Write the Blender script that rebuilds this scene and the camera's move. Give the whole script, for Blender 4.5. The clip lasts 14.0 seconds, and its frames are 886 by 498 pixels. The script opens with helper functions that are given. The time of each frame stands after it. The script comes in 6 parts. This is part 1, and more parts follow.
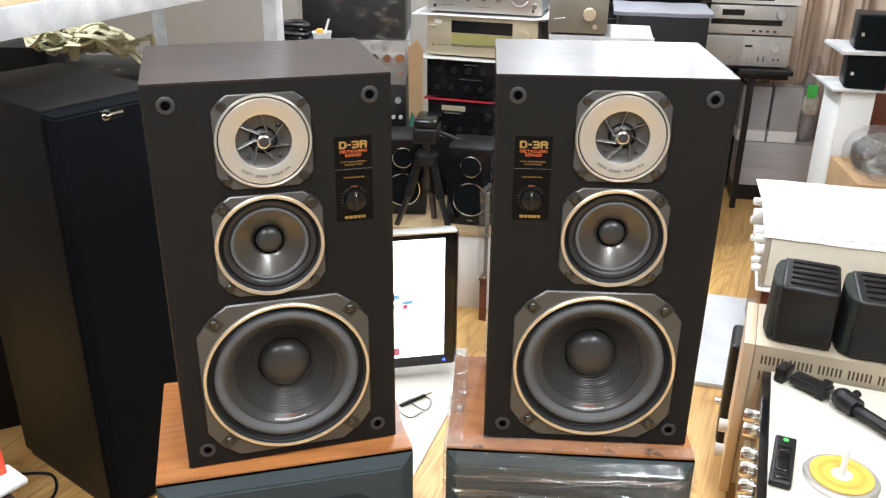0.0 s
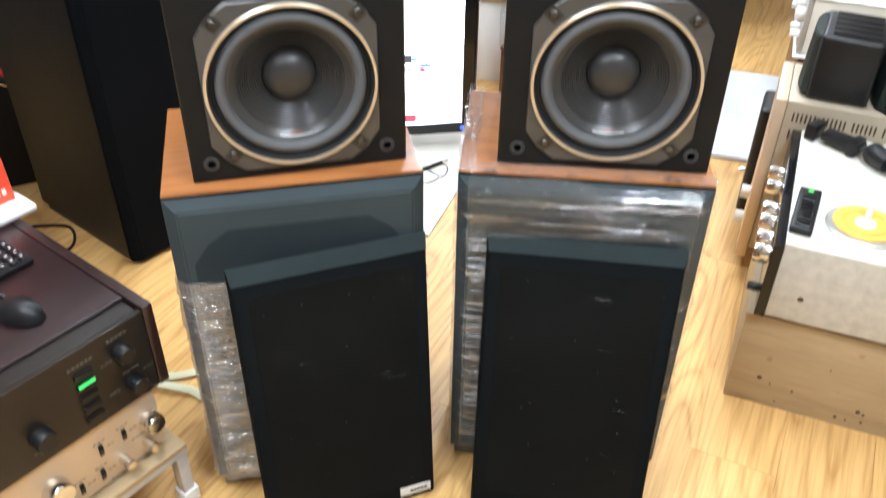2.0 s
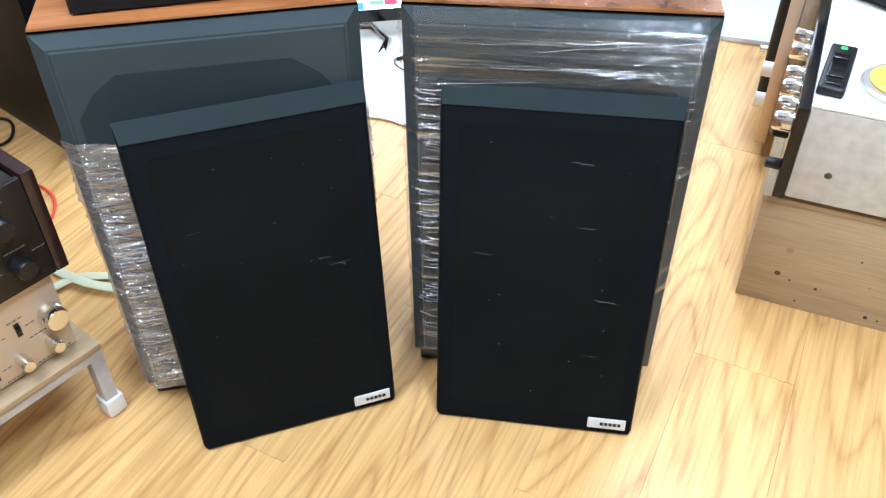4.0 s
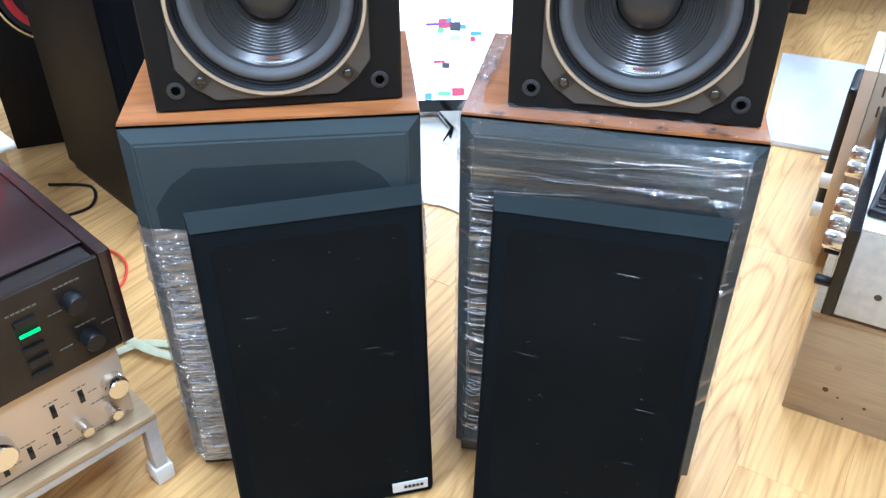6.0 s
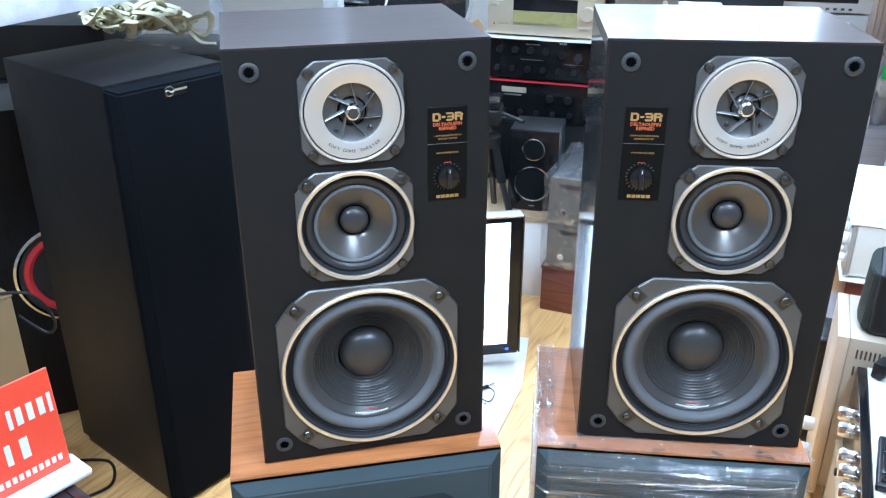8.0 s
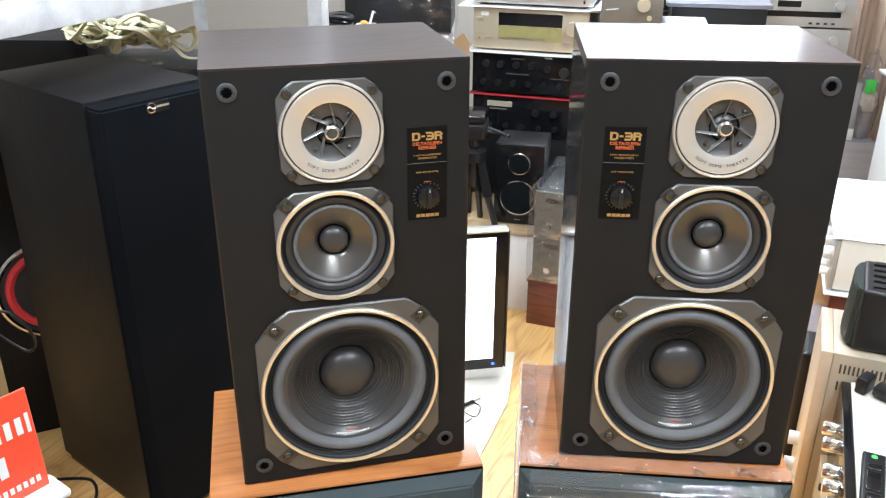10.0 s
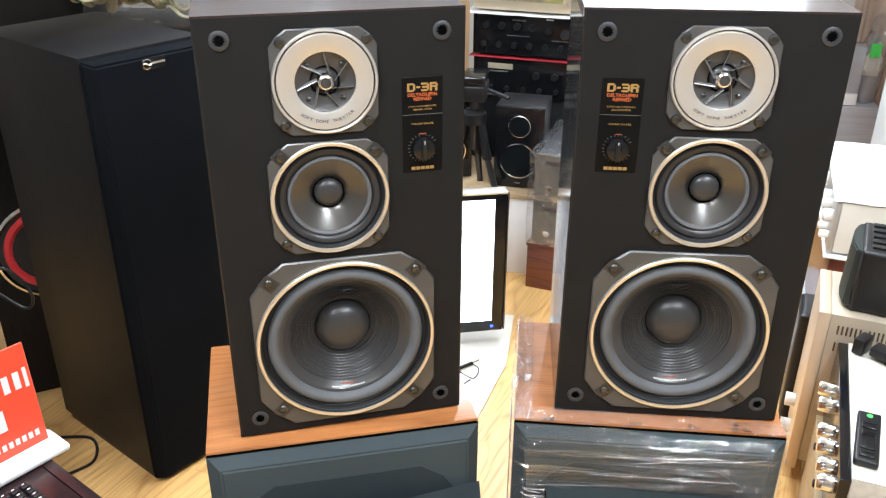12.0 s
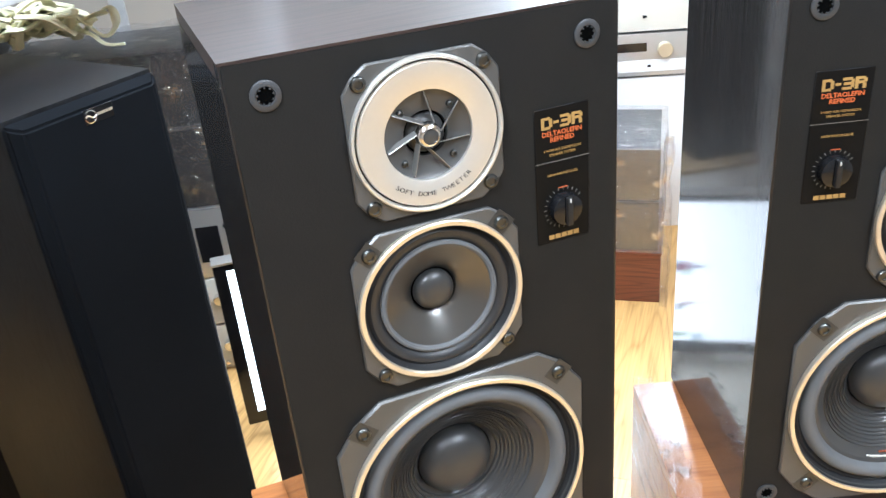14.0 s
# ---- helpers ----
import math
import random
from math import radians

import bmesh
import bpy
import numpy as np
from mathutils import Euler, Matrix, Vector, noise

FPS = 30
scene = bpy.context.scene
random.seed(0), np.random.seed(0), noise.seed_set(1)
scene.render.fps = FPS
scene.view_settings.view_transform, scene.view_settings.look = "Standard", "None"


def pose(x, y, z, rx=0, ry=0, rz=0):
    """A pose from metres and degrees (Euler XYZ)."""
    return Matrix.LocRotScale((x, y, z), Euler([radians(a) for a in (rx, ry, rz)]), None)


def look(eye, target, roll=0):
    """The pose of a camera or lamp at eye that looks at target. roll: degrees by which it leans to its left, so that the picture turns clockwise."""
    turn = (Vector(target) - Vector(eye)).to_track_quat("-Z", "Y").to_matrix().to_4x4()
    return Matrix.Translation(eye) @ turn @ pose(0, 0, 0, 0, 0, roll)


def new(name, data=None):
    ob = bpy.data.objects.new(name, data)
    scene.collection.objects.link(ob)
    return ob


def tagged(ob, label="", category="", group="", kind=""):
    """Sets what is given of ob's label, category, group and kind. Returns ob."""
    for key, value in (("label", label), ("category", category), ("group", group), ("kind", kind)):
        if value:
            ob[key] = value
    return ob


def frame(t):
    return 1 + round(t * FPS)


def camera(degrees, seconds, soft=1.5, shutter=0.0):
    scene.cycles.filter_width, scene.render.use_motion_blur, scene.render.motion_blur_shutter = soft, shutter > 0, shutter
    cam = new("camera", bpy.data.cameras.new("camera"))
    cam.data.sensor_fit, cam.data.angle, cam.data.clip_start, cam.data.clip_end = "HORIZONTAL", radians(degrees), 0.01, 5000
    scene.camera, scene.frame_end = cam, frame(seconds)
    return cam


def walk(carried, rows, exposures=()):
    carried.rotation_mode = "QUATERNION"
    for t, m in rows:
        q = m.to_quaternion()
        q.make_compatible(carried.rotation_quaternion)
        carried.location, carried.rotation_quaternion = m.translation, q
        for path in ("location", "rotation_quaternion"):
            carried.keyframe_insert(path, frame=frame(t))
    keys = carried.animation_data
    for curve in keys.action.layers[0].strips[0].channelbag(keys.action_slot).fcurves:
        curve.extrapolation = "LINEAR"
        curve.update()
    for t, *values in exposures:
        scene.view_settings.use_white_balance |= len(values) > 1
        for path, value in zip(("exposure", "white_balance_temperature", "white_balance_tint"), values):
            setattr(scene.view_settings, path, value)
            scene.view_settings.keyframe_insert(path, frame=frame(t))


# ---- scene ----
cam = camera(54.7, 14.0, soft=1.25, shutter=0.3)
PATH = [
    (0, (0.265, 0.15, 1.732), (0.057, 1.964, 0.916), 0.7),
    (0.5, (0.248, 0.141, 1.738), (0.056, 1.956, 0.92), 1.4),
    (1, (0.228, 0.127, 1.75), (0.047, 1.941, 0.927), 1.4),
    (1.5, (0.241, 0.112, 1.723), (0.049, 1.878, 0.804), 1.5),
    (2, (0.287, 0.136, 1.55), (0.062, 1.728, 0.361), 1.0),
    (2.5, (0.327, 0.157, 1.374), (0.11, 1.675, 0.091), -0.5),
    (2.7, (0.342, 0.19, 1.342), (0.12, 1.69, 0.028), -1.1),
    (4.8, (0.392, 0.308, 1.28), (0.081, 1.814, 0.003), 0.4),
    (5, (0.395, 0.3, 1.29), (0.064, 1.818, 0.03), 0.5),
    (5.5, (0.404, 0.304, 1.345), (0.008, 1.827, 0.11), -0.1),
    (6, (0.407, 0.294, 1.352), (-0.014, 1.858, 0.179), 0.0),
    (6.5, (0.364, 0.313, 1.45), (-0.066, 1.919, 0.338), 0.1),
    (7, (0.268, 0.286, 1.549), (-0.166, 1.989, 0.595), -0.5),
    (7.5, (0.193, 0.257, 1.636), (-0.154, 2.02, 0.757), -0.8),
    (8, (0.162, 0.236, 1.678), (-0.131, 2.026, 0.835), -0.0),
    (8.2, (0.16, 0.234, 1.674), (-0.13, 2.03, 0.842), 0.1),
    (10.3, (0.182, 0.255, 1.688), (-0.083, 2.06, 0.869), 0.2),
    (10.5, (0.189, 0.261, 1.683), (-0.073, 2.065, 0.861), 0.2),
    (11, (0.188, 0.255, 1.678), (-0.073, 2.052, 0.84), 0.0),
    (11.5, (0.193, 0.246, 1.663), (-0.072, 2.03, 0.798), 0.0),
    (12, (0.185, 0.244, 1.663), (-0.085, 2.017, 0.779), 0.3),
    (12.5, (0.168, 0.241, 1.666), (-0.119, 2.009, 0.776), 0.1),
    (13, (0.105, 0.304, 1.648), (-0.213, 2.058, 0.742), -1.8),
    (13.5, (0.007, 0.495, 1.616), (-0.253, 2.253, 0.698), -5.1),
    (14, (-0.104, 0.636, 1.612), (-0.208, 2.406, 0.685), -5.5),
]
EXPOSURES = [(0.0, 0.32, 6250, 10), (1.5, 0.35, 6000, 10), (2.5, 0.58, 5800, 8), (5.0, 0.52, 5000, 8), (6.0, 0.54, 4850, 8), (7.0, 0.6, 4450, 6), (8.0, 0.62, 4750, 6), (10.5, 0.6, 6000, 10), (12.5, 0.65, 5950, 10), (13.0, 0.8, 5900, 10), (14.0, 0.88, 5600, 8)]
walk(cam, [(t, look(eye, target, roll)) for t, eye, target, roll in PATH], EXPOSURES)

# ---- world and light ----
world = bpy.data.worlds.new("world")
scene.world = world
world.use_nodes = True
wn = world.node_tree.nodes
sky = wn.new("ShaderNodeTexSky")
sky.sky_type, sky.sun_disc = "NISHITA", False
sky.sun_elevation, sky.sun_rotation = radians(45), radians(0)
wn["Background"].inputs["Strength"].default_value = 0.1
world.node_tree.links.new(sky.outputs[0], wn["Background"].inputs["Color"])
scene.view_settings.exposure = 0.0


def ceiling_lamp(x, y, watts, sx, sy):
    data = bpy.data.lights.new("tube_glow", "AREA")
    data.shape, data.size, data.size_y, data.energy, data.color = "RECTANGLE", sx, sy, watts, (0.93, 0.97, 1.0)
    ob = new("tube_glow", data)
    ob.matrix_world = pose(x, y, 2.60)


# the last tube, far west, is added to brighten the cable tangle
LAMPS = [(-0.55, 0.35), (0.95, 0.35), (-0.55, 2.3), (0.95, 2.3), (0.3, 4.4), (-1.95, 2.9)]
for lx, ly in LAMPS:
    ceiling_lamp(lx, ly, 44 if ly < 1 else 58 if ly > 4 else 32 if lx < -1 else 25, 0.12, 1.15)


# ---- materials ----
def mat(name, color, rough=0.5, metal=0.0, var=0.15, scale=6.0, fine=120.0, bump=0.05, stretch=(1, 1, 1), color2=None, coat=0.0, spec=0.5, rvar=0.1, piece=0.0, dist=0.004):
    """Two scales of variation in colour and gloss, fine relief."""
    m = bpy.data.materials.new(name)
    m.use_nodes = True
    n, l = m.node_tree.nodes, m.node_tree.links
    b = n["Principled BSDF"]
    tc, mp = n.new("ShaderNodeTexCoord"), n.new("ShaderNodeMapping")
    mp.inputs["Scale"].default_value = stretch
    l.new(tc.outputs["Object"], mp.inputs["Vector"])
    vec = mp.outputs["Vector"]
    oi = n.new("ShaderNodeObjectInfo")
    if piece:
        add, mul = n.new("ShaderNodeVectorMath"), n.new("ShaderNodeVectorMath")
        mul.operation = "SCALE"
        mul.inputs[0].default_value = (7.3, 3.1, 5.7)
        l.new(oi.outputs["Random"], mul.inputs["Scale"])
        l.new(vec, add.inputs[0])
        l.new(mul.outputs[0], add.inputs[1])
        vec = add.outputs[0]
    big, small = n.new("ShaderNodeTexNoise"), n.new("ShaderNodeTexNoise")
    big.inputs["Scale"].default_value, small.inputs["Scale"].default_value = scale, fine
    big.inputs["Detail"].default_value, small.inputs["Detail"].default_value = 5, 3
    l.new(vec, big.inputs["Vector"])
    l.new(vec, small.inputs["Vector"])
    mix = n.new("ShaderNodeMix")
    mix.data_type = "RGBA"
    c2 = color2 or [c * (1 - 2 * var) for c in color]
    mix.inputs["A"].default_value, mix.inputs["B"].default_value = (*color, 1), (*c2, 1)
    fac = n.new("ShaderNodeMath")
    fac.operation = "MULTIPLY_ADD"
    fac.inputs[1].default_value, fac.inputs[2].default_value = 0.35, 0.0
    l.new(small.outputs["Fac"], fac.inputs[0])
    s = n.new("ShaderNodeMapRange")
    s.inputs["From Min"].default_value, s.inputs["From Max"].default_value = 0.35, 0.7
    s.inputs["To Max"].default_value = 0.7
    l.new(big.outputs["Fac"], s.inputs["Value"])
    l.new(s.outputs["Result"], fac.inputs[2])
    l.new(fac.outputs[0], mix.inputs["Factor"])
    out = mix.outputs["Result"]
    if piece:
        hs, mr = n.new("ShaderNodeHueSaturation"), n.new("ShaderNodeMapRange")
        mr.inputs["To Min"].default_value, mr.inputs["To Max"].default_value = 1 - piece, 1 + piece
        l.new(oi.outputs["Random"], mr.inputs["Value"])
        l.new(mr.outputs["Result"], hs.inputs["Value"])
        l.new(out, hs.inputs["Color"])
        out = hs.outputs["Color"]
    l.new(out, b.inputs["Base Color"])
    rr = n.new("ShaderNodeMapRange")
    rr.inputs["To Min"].default_value, rr.inputs["To Max"].default_value = max(0.02, rough - rvar), min(1, rough + rvar)
    l.new(big.outputs["Fac"], rr.inputs["Value"])
    l.new(rr.outputs["Result"], b.inputs["Roughness"])
    b.inputs["Metallic"].default_value = metal
    b.inputs["Specular IOR Level"].default_value = spec
    b.inputs["Coat Weight"].default_value = coat
    b.inputs["Coat Roughness"].default_value = 0.12
    if bump:
        bp = n.new("ShaderNodeBump")
        bp.inputs["Strength"].default_value, bp.inputs["Distance"].default_value = bump, dist
        l.new(small.outputs["Fac"], bp.inputs["Height"])
        l.new(bp.outputs["Normal"], b.inputs["Normal"])
    return m


def glow(name, color, strength):
    m = bpy.data.materials.new(name)
    m.use_nodes = True
    b = m.node_tree.nodes["Principled BSDF"]
    b.inputs["Base Color"].default_value = (0.02, 0.02, 0.02, 1)
    b.inputs["Emission Color"].default_value = (*color, 1)
    b.inputs["Emission Strength"].default_value = strength
    return m


def wood(name, light, dark, rough, along="y", ring=9.0, coat=0.0, piece=0.0, fine=260.0, sharp=0.5, spec=0.5, coat_rough=0.12, long=0.13, bend=0.3):
    """Plain-sawn wood: long arches of grain and fine pores along one axis."""
    m = bpy.data.materials.new(name)
    m.use_nodes = True
    n, l = m.node_tree.nodes, m.node_tree.links
    b = n["Principled BSDF"]
    tc, mp = n.new("ShaderNodeTexCoord"), n.new("ShaderNodeMapping")
    k = "xyz".index(along)
    st = [1.0, 1.0, 1.0]
    st[k] = long
    mp.inputs["Scale"].default_value = st
    oi, mul, add = n.new("ShaderNodeObjectInfo"), n.new("ShaderNodeVectorMath"), n.new("ShaderNodeVectorMath")
    mul.operation = "SCALE"
    mul.inputs[0].default_value = (3.7, 5.1, 2.9)
    l.new(oi.outputs["Random"], mul.inputs["Scale"])
    l.new(tc.outputs["Object"], add.inputs[0])
    l.new(mul.outputs[0], add.inputs[1])
    l.new(add.outputs[0], mp.inputs["Vector"])
    broad = n.new("ShaderNodeTexNoise")
    broad.inputs["Scale"].default_value, broad.inputs["Detail"].default_value = ring * 0.55, 1.5
    broad.inputs["Distortion"].default_value = bend
    l.new(mp.outputs["Vector"], broad.inputs["Vector"])
    rings, frac = n.new("ShaderNodeMath"), n.new("ShaderNodeMath")
    rings.operation, frac.operation = "MULTIPLY", "PINGPONG"
    rings.inputs[1].default_value, frac.inputs[1].default_value = ring * 4.5, 1.0
    l.new(broad.outputs["Fac"], rings.inputs[0])
    l.new(rings.outputs[0], frac.inputs[0])
    pw = n.new("ShaderNodeMath")
    pw.operation = "POWER"
    pw.inputs[1].default_value = 3.0
    l.new(frac.outputs[0], pw.inputs[0])
    mp2, pores, soft = n.new("ShaderNodeMapping"), n.new("ShaderNodeTexNoise"), n.new("ShaderNodeTexNoise")
    st2 = [1.0, 1.0, 1.0]
    st2[k] = 0.035
    mp2.inputs["Scale"].default_value = st2
    l.new(add.outputs[0], mp2.inputs["Vector"])
    pores.inputs["Scale"].default_value, pores.inputs["Detail"].default_value = fine, 4
    soft.inputs["Scale"].default_value, soft.inputs["Detail"].default_value = 2.2, 3
    l.new(mp2.outputs["Vector"], pores.inputs["Vector"])
    l.new(add.outputs[0], soft.inputs["Vector"])
    f1, f2 = n.new("ShaderNodeMath"), n.new("ShaderNodeMath")
    f1.operation = f2.operation = "MULTIPLY_ADD"
    f1.inputs[1].default_value = sharp
    l.new(pw.outputs[0], f1.inputs[0])
    pr = n.new("ShaderNodeMapRange")
    pr.inputs["From Min"].default_value, pr.inputs["From Max"].default_value = 0.4, 0.75
    pr.inputs["To Max"].default_value = 0.55
    l.new(pores.outputs["Fac"], pr.inputs["Value"])
    l.new(pr.outputs["Result"], f1.inputs[2])
    l.new(soft.outputs["Fac"], f2.inputs[0])
    f2.inputs[1].default_value = 0.25
    l.new(f1.outputs[0], f2.inputs[2])
    mix = n.new("ShaderNodeMix")
    mix.data_type = "RGBA"
    mix.inputs["A"].default_value, mix.inputs["B"].default_value = (*light, 1), (*dark, 1)
    l.new(f2.outputs[0], mix.inputs["Factor"])
    hs, mr = n.new("ShaderNodeHueSaturation"), n.new("ShaderNodeMapRange")
    mr.inputs["To Min"].default_value, mr.inputs["To Max"].default_value = 1 - piece, 1 + piece
    l.new(oi.outputs["Random"], mr.inputs["Value"])
    l.new(mr.outputs["Result"], hs.inputs["Value"])
    l.new(mix.outputs["Result"], hs.inputs["Color"])
    l.new(hs.outputs["Color"], b.inputs["Base Color"])
    rr = n.new("ShaderNodeMapRange")
    rr.inputs["To Min"].default_value, rr.inputs["To Max"].default_value = rough - 0.08, rough + 0.12
    l.new(soft.outputs["Fac"], rr.inputs["Value"])
    l.new(rr.outputs["Result"], b.inputs["Roughness"])
    b.inputs["Coat Weight"].default_value, b.inputs["Coat Roughness"].default_value = coat, coat_rough
    b.inputs["Specular IOR Level"].default_value = spec
    bp = n.new("ShaderNodeBump")
    bp.inputs["Strength"].default_value, bp.inputs["Distance"].default_value = 0.12, 0.001
    l.new(pores.outputs["Fac"], bp.inputs["Height"])
    l.new(bp.outputs["Normal"], b.inputs["Normal"])
    return m


def film(name, gloss, tint, scale, stretch, strength, haze=0.06, low=0.1, rough=0.12):
    """Thin clear plastic: mostly see-through, with creased gloss and a little haze."""
    m = bpy.data.materials.new(name)
    m.use_nodes = True
    n, l = m.node_tree.nodes, m.node_tree.links
    n.remove(n["Principled BSDF"])
    tr, gl, df = n.new("ShaderNodeBsdfTransparent"), n.new("ShaderNodeBsdfGlossy"), n.new("ShaderNodeBsdfDiffuse")
    tr.inputs["Color"].default_value = (*tint, 1)
    gl.inputs["Roughness"].default_value = rough
    df.inputs["Color"].default_value = (0.75, 0.76, 0.78, 1)
    tc, mp, no, vo, bp = (n.new("ShaderNode" + k) for k in ("TexCoord", "Mapping", "TexNoise", "TexNoise", "Bump"))
    mp.inputs["Scale"].default_value = stretch
    l.new(tc.outputs["Object"], mp.inputs["Vector"])
    no.inputs["Scale"].default_value, no.inputs["Detail"].default_value, no.inputs["Distortion"].default_value = scale, 4, 1.4
    vo.inputs["Scale"].default_value, vo.inputs["Detail"].default_value = scale * 0.6, 4
    l.new(mp.outputs["Vector"], no.inputs["Vector"])
    l.new(mp.outputs["Vector"], vo.inputs["Vector"])
    bp.inputs["Strength"].default_value, bp.inputs["Distance"].default_value = strength, 0.016
    l.new(no.outputs["Fac"], bp.inputs["Height"])
    l.new(bp.outputs["Normal"], gl.inputs["Normal"])
    mr = n.new("ShaderNodeMapRange")
    mr.inputs["From Min"].default_value, mr.inputs["From Max"].default_value = 0.56, 0.68
    mr.inputs["To Min"].default_value, mr.inputs["To Max"].default_value = low, gloss
    l.new(vo.outputs["Fac"], mr.inputs["Value"])
    m1, m2 = n.new("ShaderNodeMixShader"), n.new("ShaderNodeMixShader")
    m1.inputs["Fac"].default_value = haze
    l.new(tr.outputs[0], m1.inputs[1])
    l.new(df.outputs[0], m1.inputs[2])
    l.new(mr.outputs["Result"], m2.inputs["Fac"])
    l.new(m1.outputs[0], m2.inputs[1])
    l.new(gl.outputs[0], m2.inputs[2])
    l.new(m2.outputs[0], n["Material Output"].inputs["Surface"])
    return m


M_FLOOR = wood("oak_laminate", (0.76, 0.485, 0.185), (0.45, 0.235, 0.070), 0.31, "y", 7.5, piece=0.05, sharp=0.50, long=0.16, bend=0.45, fine=130.0)
M_GAP = mat("dark_joint", (0.10, 0.06, 0.03), 0.8)
M_JOINT = mat("brown_floor_joint", (0.30, 0.17, 0.07), 0.7)
M_WALL = mat("grey_plaster", (0.37, 0.355, 0.325), 0.85, var=0.05, scale=1.5, fine=90)
M_CEIL = mat("white_ceiling_paint", (0.82, 0.82, 0.80), 0.9, var=0.04, scale=1.5, fine=60)
M_VINYL = wood("dark_walnut_vinyl", (0.014, 0.012, 0.0115), (0.005, 0.0045, 0.004), 0.5, "z", 10.0, coat=0.85, coat_rough=0.075, spec=0.10)
M_TOPVINYL = wood("rosewood_vinyl", (0.034, 0.020, 0.017), (0.009, 0.006, 0.006), 0.46, "x", 10.0, coat=0.40, coat_rough=0.17, spec=0.25)
M_BAFFLE = mat("black_baffle_paint", (0.0106, 0.0104, 0.0101), 0.55, var=0.12, scale=14, fine=700, bump=0.25, dist=0.001, spec=0.16)
M_CHASSIS = mat("grey_cast_metal", (0.098, 0.096, 0.092), 0.42, 0.5, var=0.08, scale=20, fine=500, bump=0.06, dist=0.001)
M_BRUSH = mat("brushed_silver", (0.74, 0.72, 0.67), 0.36, 0.8, var=0.06, scale=9, fine=260, bump=0.05, dist=0.0008)
M_GOLD = mat("champagne_ring", (0.76, 0.69, 0.57), 0.32, 0.8, var=0.05, scale=12, fine=300, bump=0.03, dist=0.0008)
# near-black without gloss, paints in the shade inside holes and gaps
M_GAPSHADE = mat("gap_shade_black", (0.002, 0.002, 0.002), 0.9, bump=0, spec=0.0)
M_BADGE = mat("silver_badge", (0.74, 0.74, 0.73), 0.4, 0.15, var=0.04)
M_PANEL = mat("dark_grey_green_cloth", (0.030, 0.039, 0.043), 0.8, var=0.1, scale=5, fine=900, bump=0.3, dist=0.001, spec=0.08)
M_RUBBER = mat("black_rubber", (0.018, 0.018, 0.019), 0.45, var=0.1, scale=20, fine=400)
M_SURROUND = mat("grey_foam_surround", (0.092, 0.094, 0.097), 0.66, var=0.08, scale=20, fine=600, bump=0.1, dist=0.001)
M_MIDCONE = mat("pale_grey_cone", (0.125, 0.120, 0.113), 0.30, 0.85, var=0.03, rvar=0.02, scale=14, fine=500, bump=0.03, dist=0.0006)
M_BOWL = mat("grey_bowl", (0.062, 0.060, 0.057), 0.40, 0.3, var=0.06, scale=20, fine=400, bump=0.03)
M_PLATE = mat("black_print_plate", (0.0045, 0.0042, 0.0040), 0.42, var=0.1, bump=0.0, spec=0.10)
M_ORANGEINK = mat("orange_red_print", (0.48, 0.10, 0.025), 0.5, var=0.06)
M_DARKBOWL = mat("dark_grey_bowl", (0.045, 0.044, 0.042), 0.32, 0.4, var=0.1, scale=20, fine=400)
M_SOCKET = mat("grey_socket_plastic", (0.034, 0.035, 0.037), 0.45, var=0.1, scale=20, fine=300)
M_CONE = mat("grey_cone", (0.060, 0.059, 0.058), 0.29, 0.4, var=0.04, rvar=0.02, scale=14, fine=500, bump=0.05, dist=0.0008)
M_DOME = mat("dust_cap", (0.040, 0.039, 0.038), 0.36, 0.2, var=0.1, scale=30, fine=600)
M_BLACK = mat("black_plastic", (0.010, 0.010, 0.011), 0.40, var=0.12, scale=15, fine=350, bump=0.08, dist=0.001, spec=0.35)
M_BLACKGLOSS = mat("gloss_black", (0.007, 0.007, 0.008), 0.14, var=0.1, scale=10, fine=200, bump=0.0, spec=0.4)
M_DARKMET = mat("dark_metal", (0.10, 0.10, 0.105), 0.35, 0.9, var=0.1)
M_CHROME = mat("chrome", (0.82, 0.82, 0.82), 0.12, 1.0, var=0.04, bump=0.0, rvar=0.05)
M_SCREW = mat("screw_steel", (0.13, 0.13, 0.125), 0.35, 1.0, var=0.1)
M_GREEN_CLOTH = mat("grey_green_cloth", (0.050, 0.064, 0.069), 0.8, var=0.08, scale=5, fine=900, bump=0.3, dist=0.001, spec=0.08)
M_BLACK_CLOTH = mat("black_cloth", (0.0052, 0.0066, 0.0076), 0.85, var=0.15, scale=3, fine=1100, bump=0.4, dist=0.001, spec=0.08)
M_THINCLOTH = mat("thin_black_cloth", (0.0075, 0.0088, 0.0096), 0.8, var=0.3, scale=3, fine=1100, bump=0.4, dist=0.001, spec=0.08)
# the black grille cloth again, lightened where overhead light falls on it
M_CLOTHLIT = mat("lit_edge_cloth", (0.024, 0.032, 0.034), 0.8, var=0.1, scale=6, fine=900, bump=0.3, dist=0.001, spec=0.08)
M_WALNUT = wood("orange_walnut", (0.43, 0.170, 0.052), (0.24, 0.084, 0.025), 0.30, "x", 8.0, coat=0.3)
M_ASH = wood("black_ash_vinyl", (0.0085, 0.0090, 0.0104), (0.0020, 0.0020, 0.0025), 0.44, "z", 16.0, sharp=0.85, spec=0.22)
M_NAVY_CLOTH = mat("blue_black_cloth", (0.0066, 0.0077, 0.0096), 0.8, var=0.15, scale=3, fine=900, bump=0.35, dist=0.001, spec=0.03)
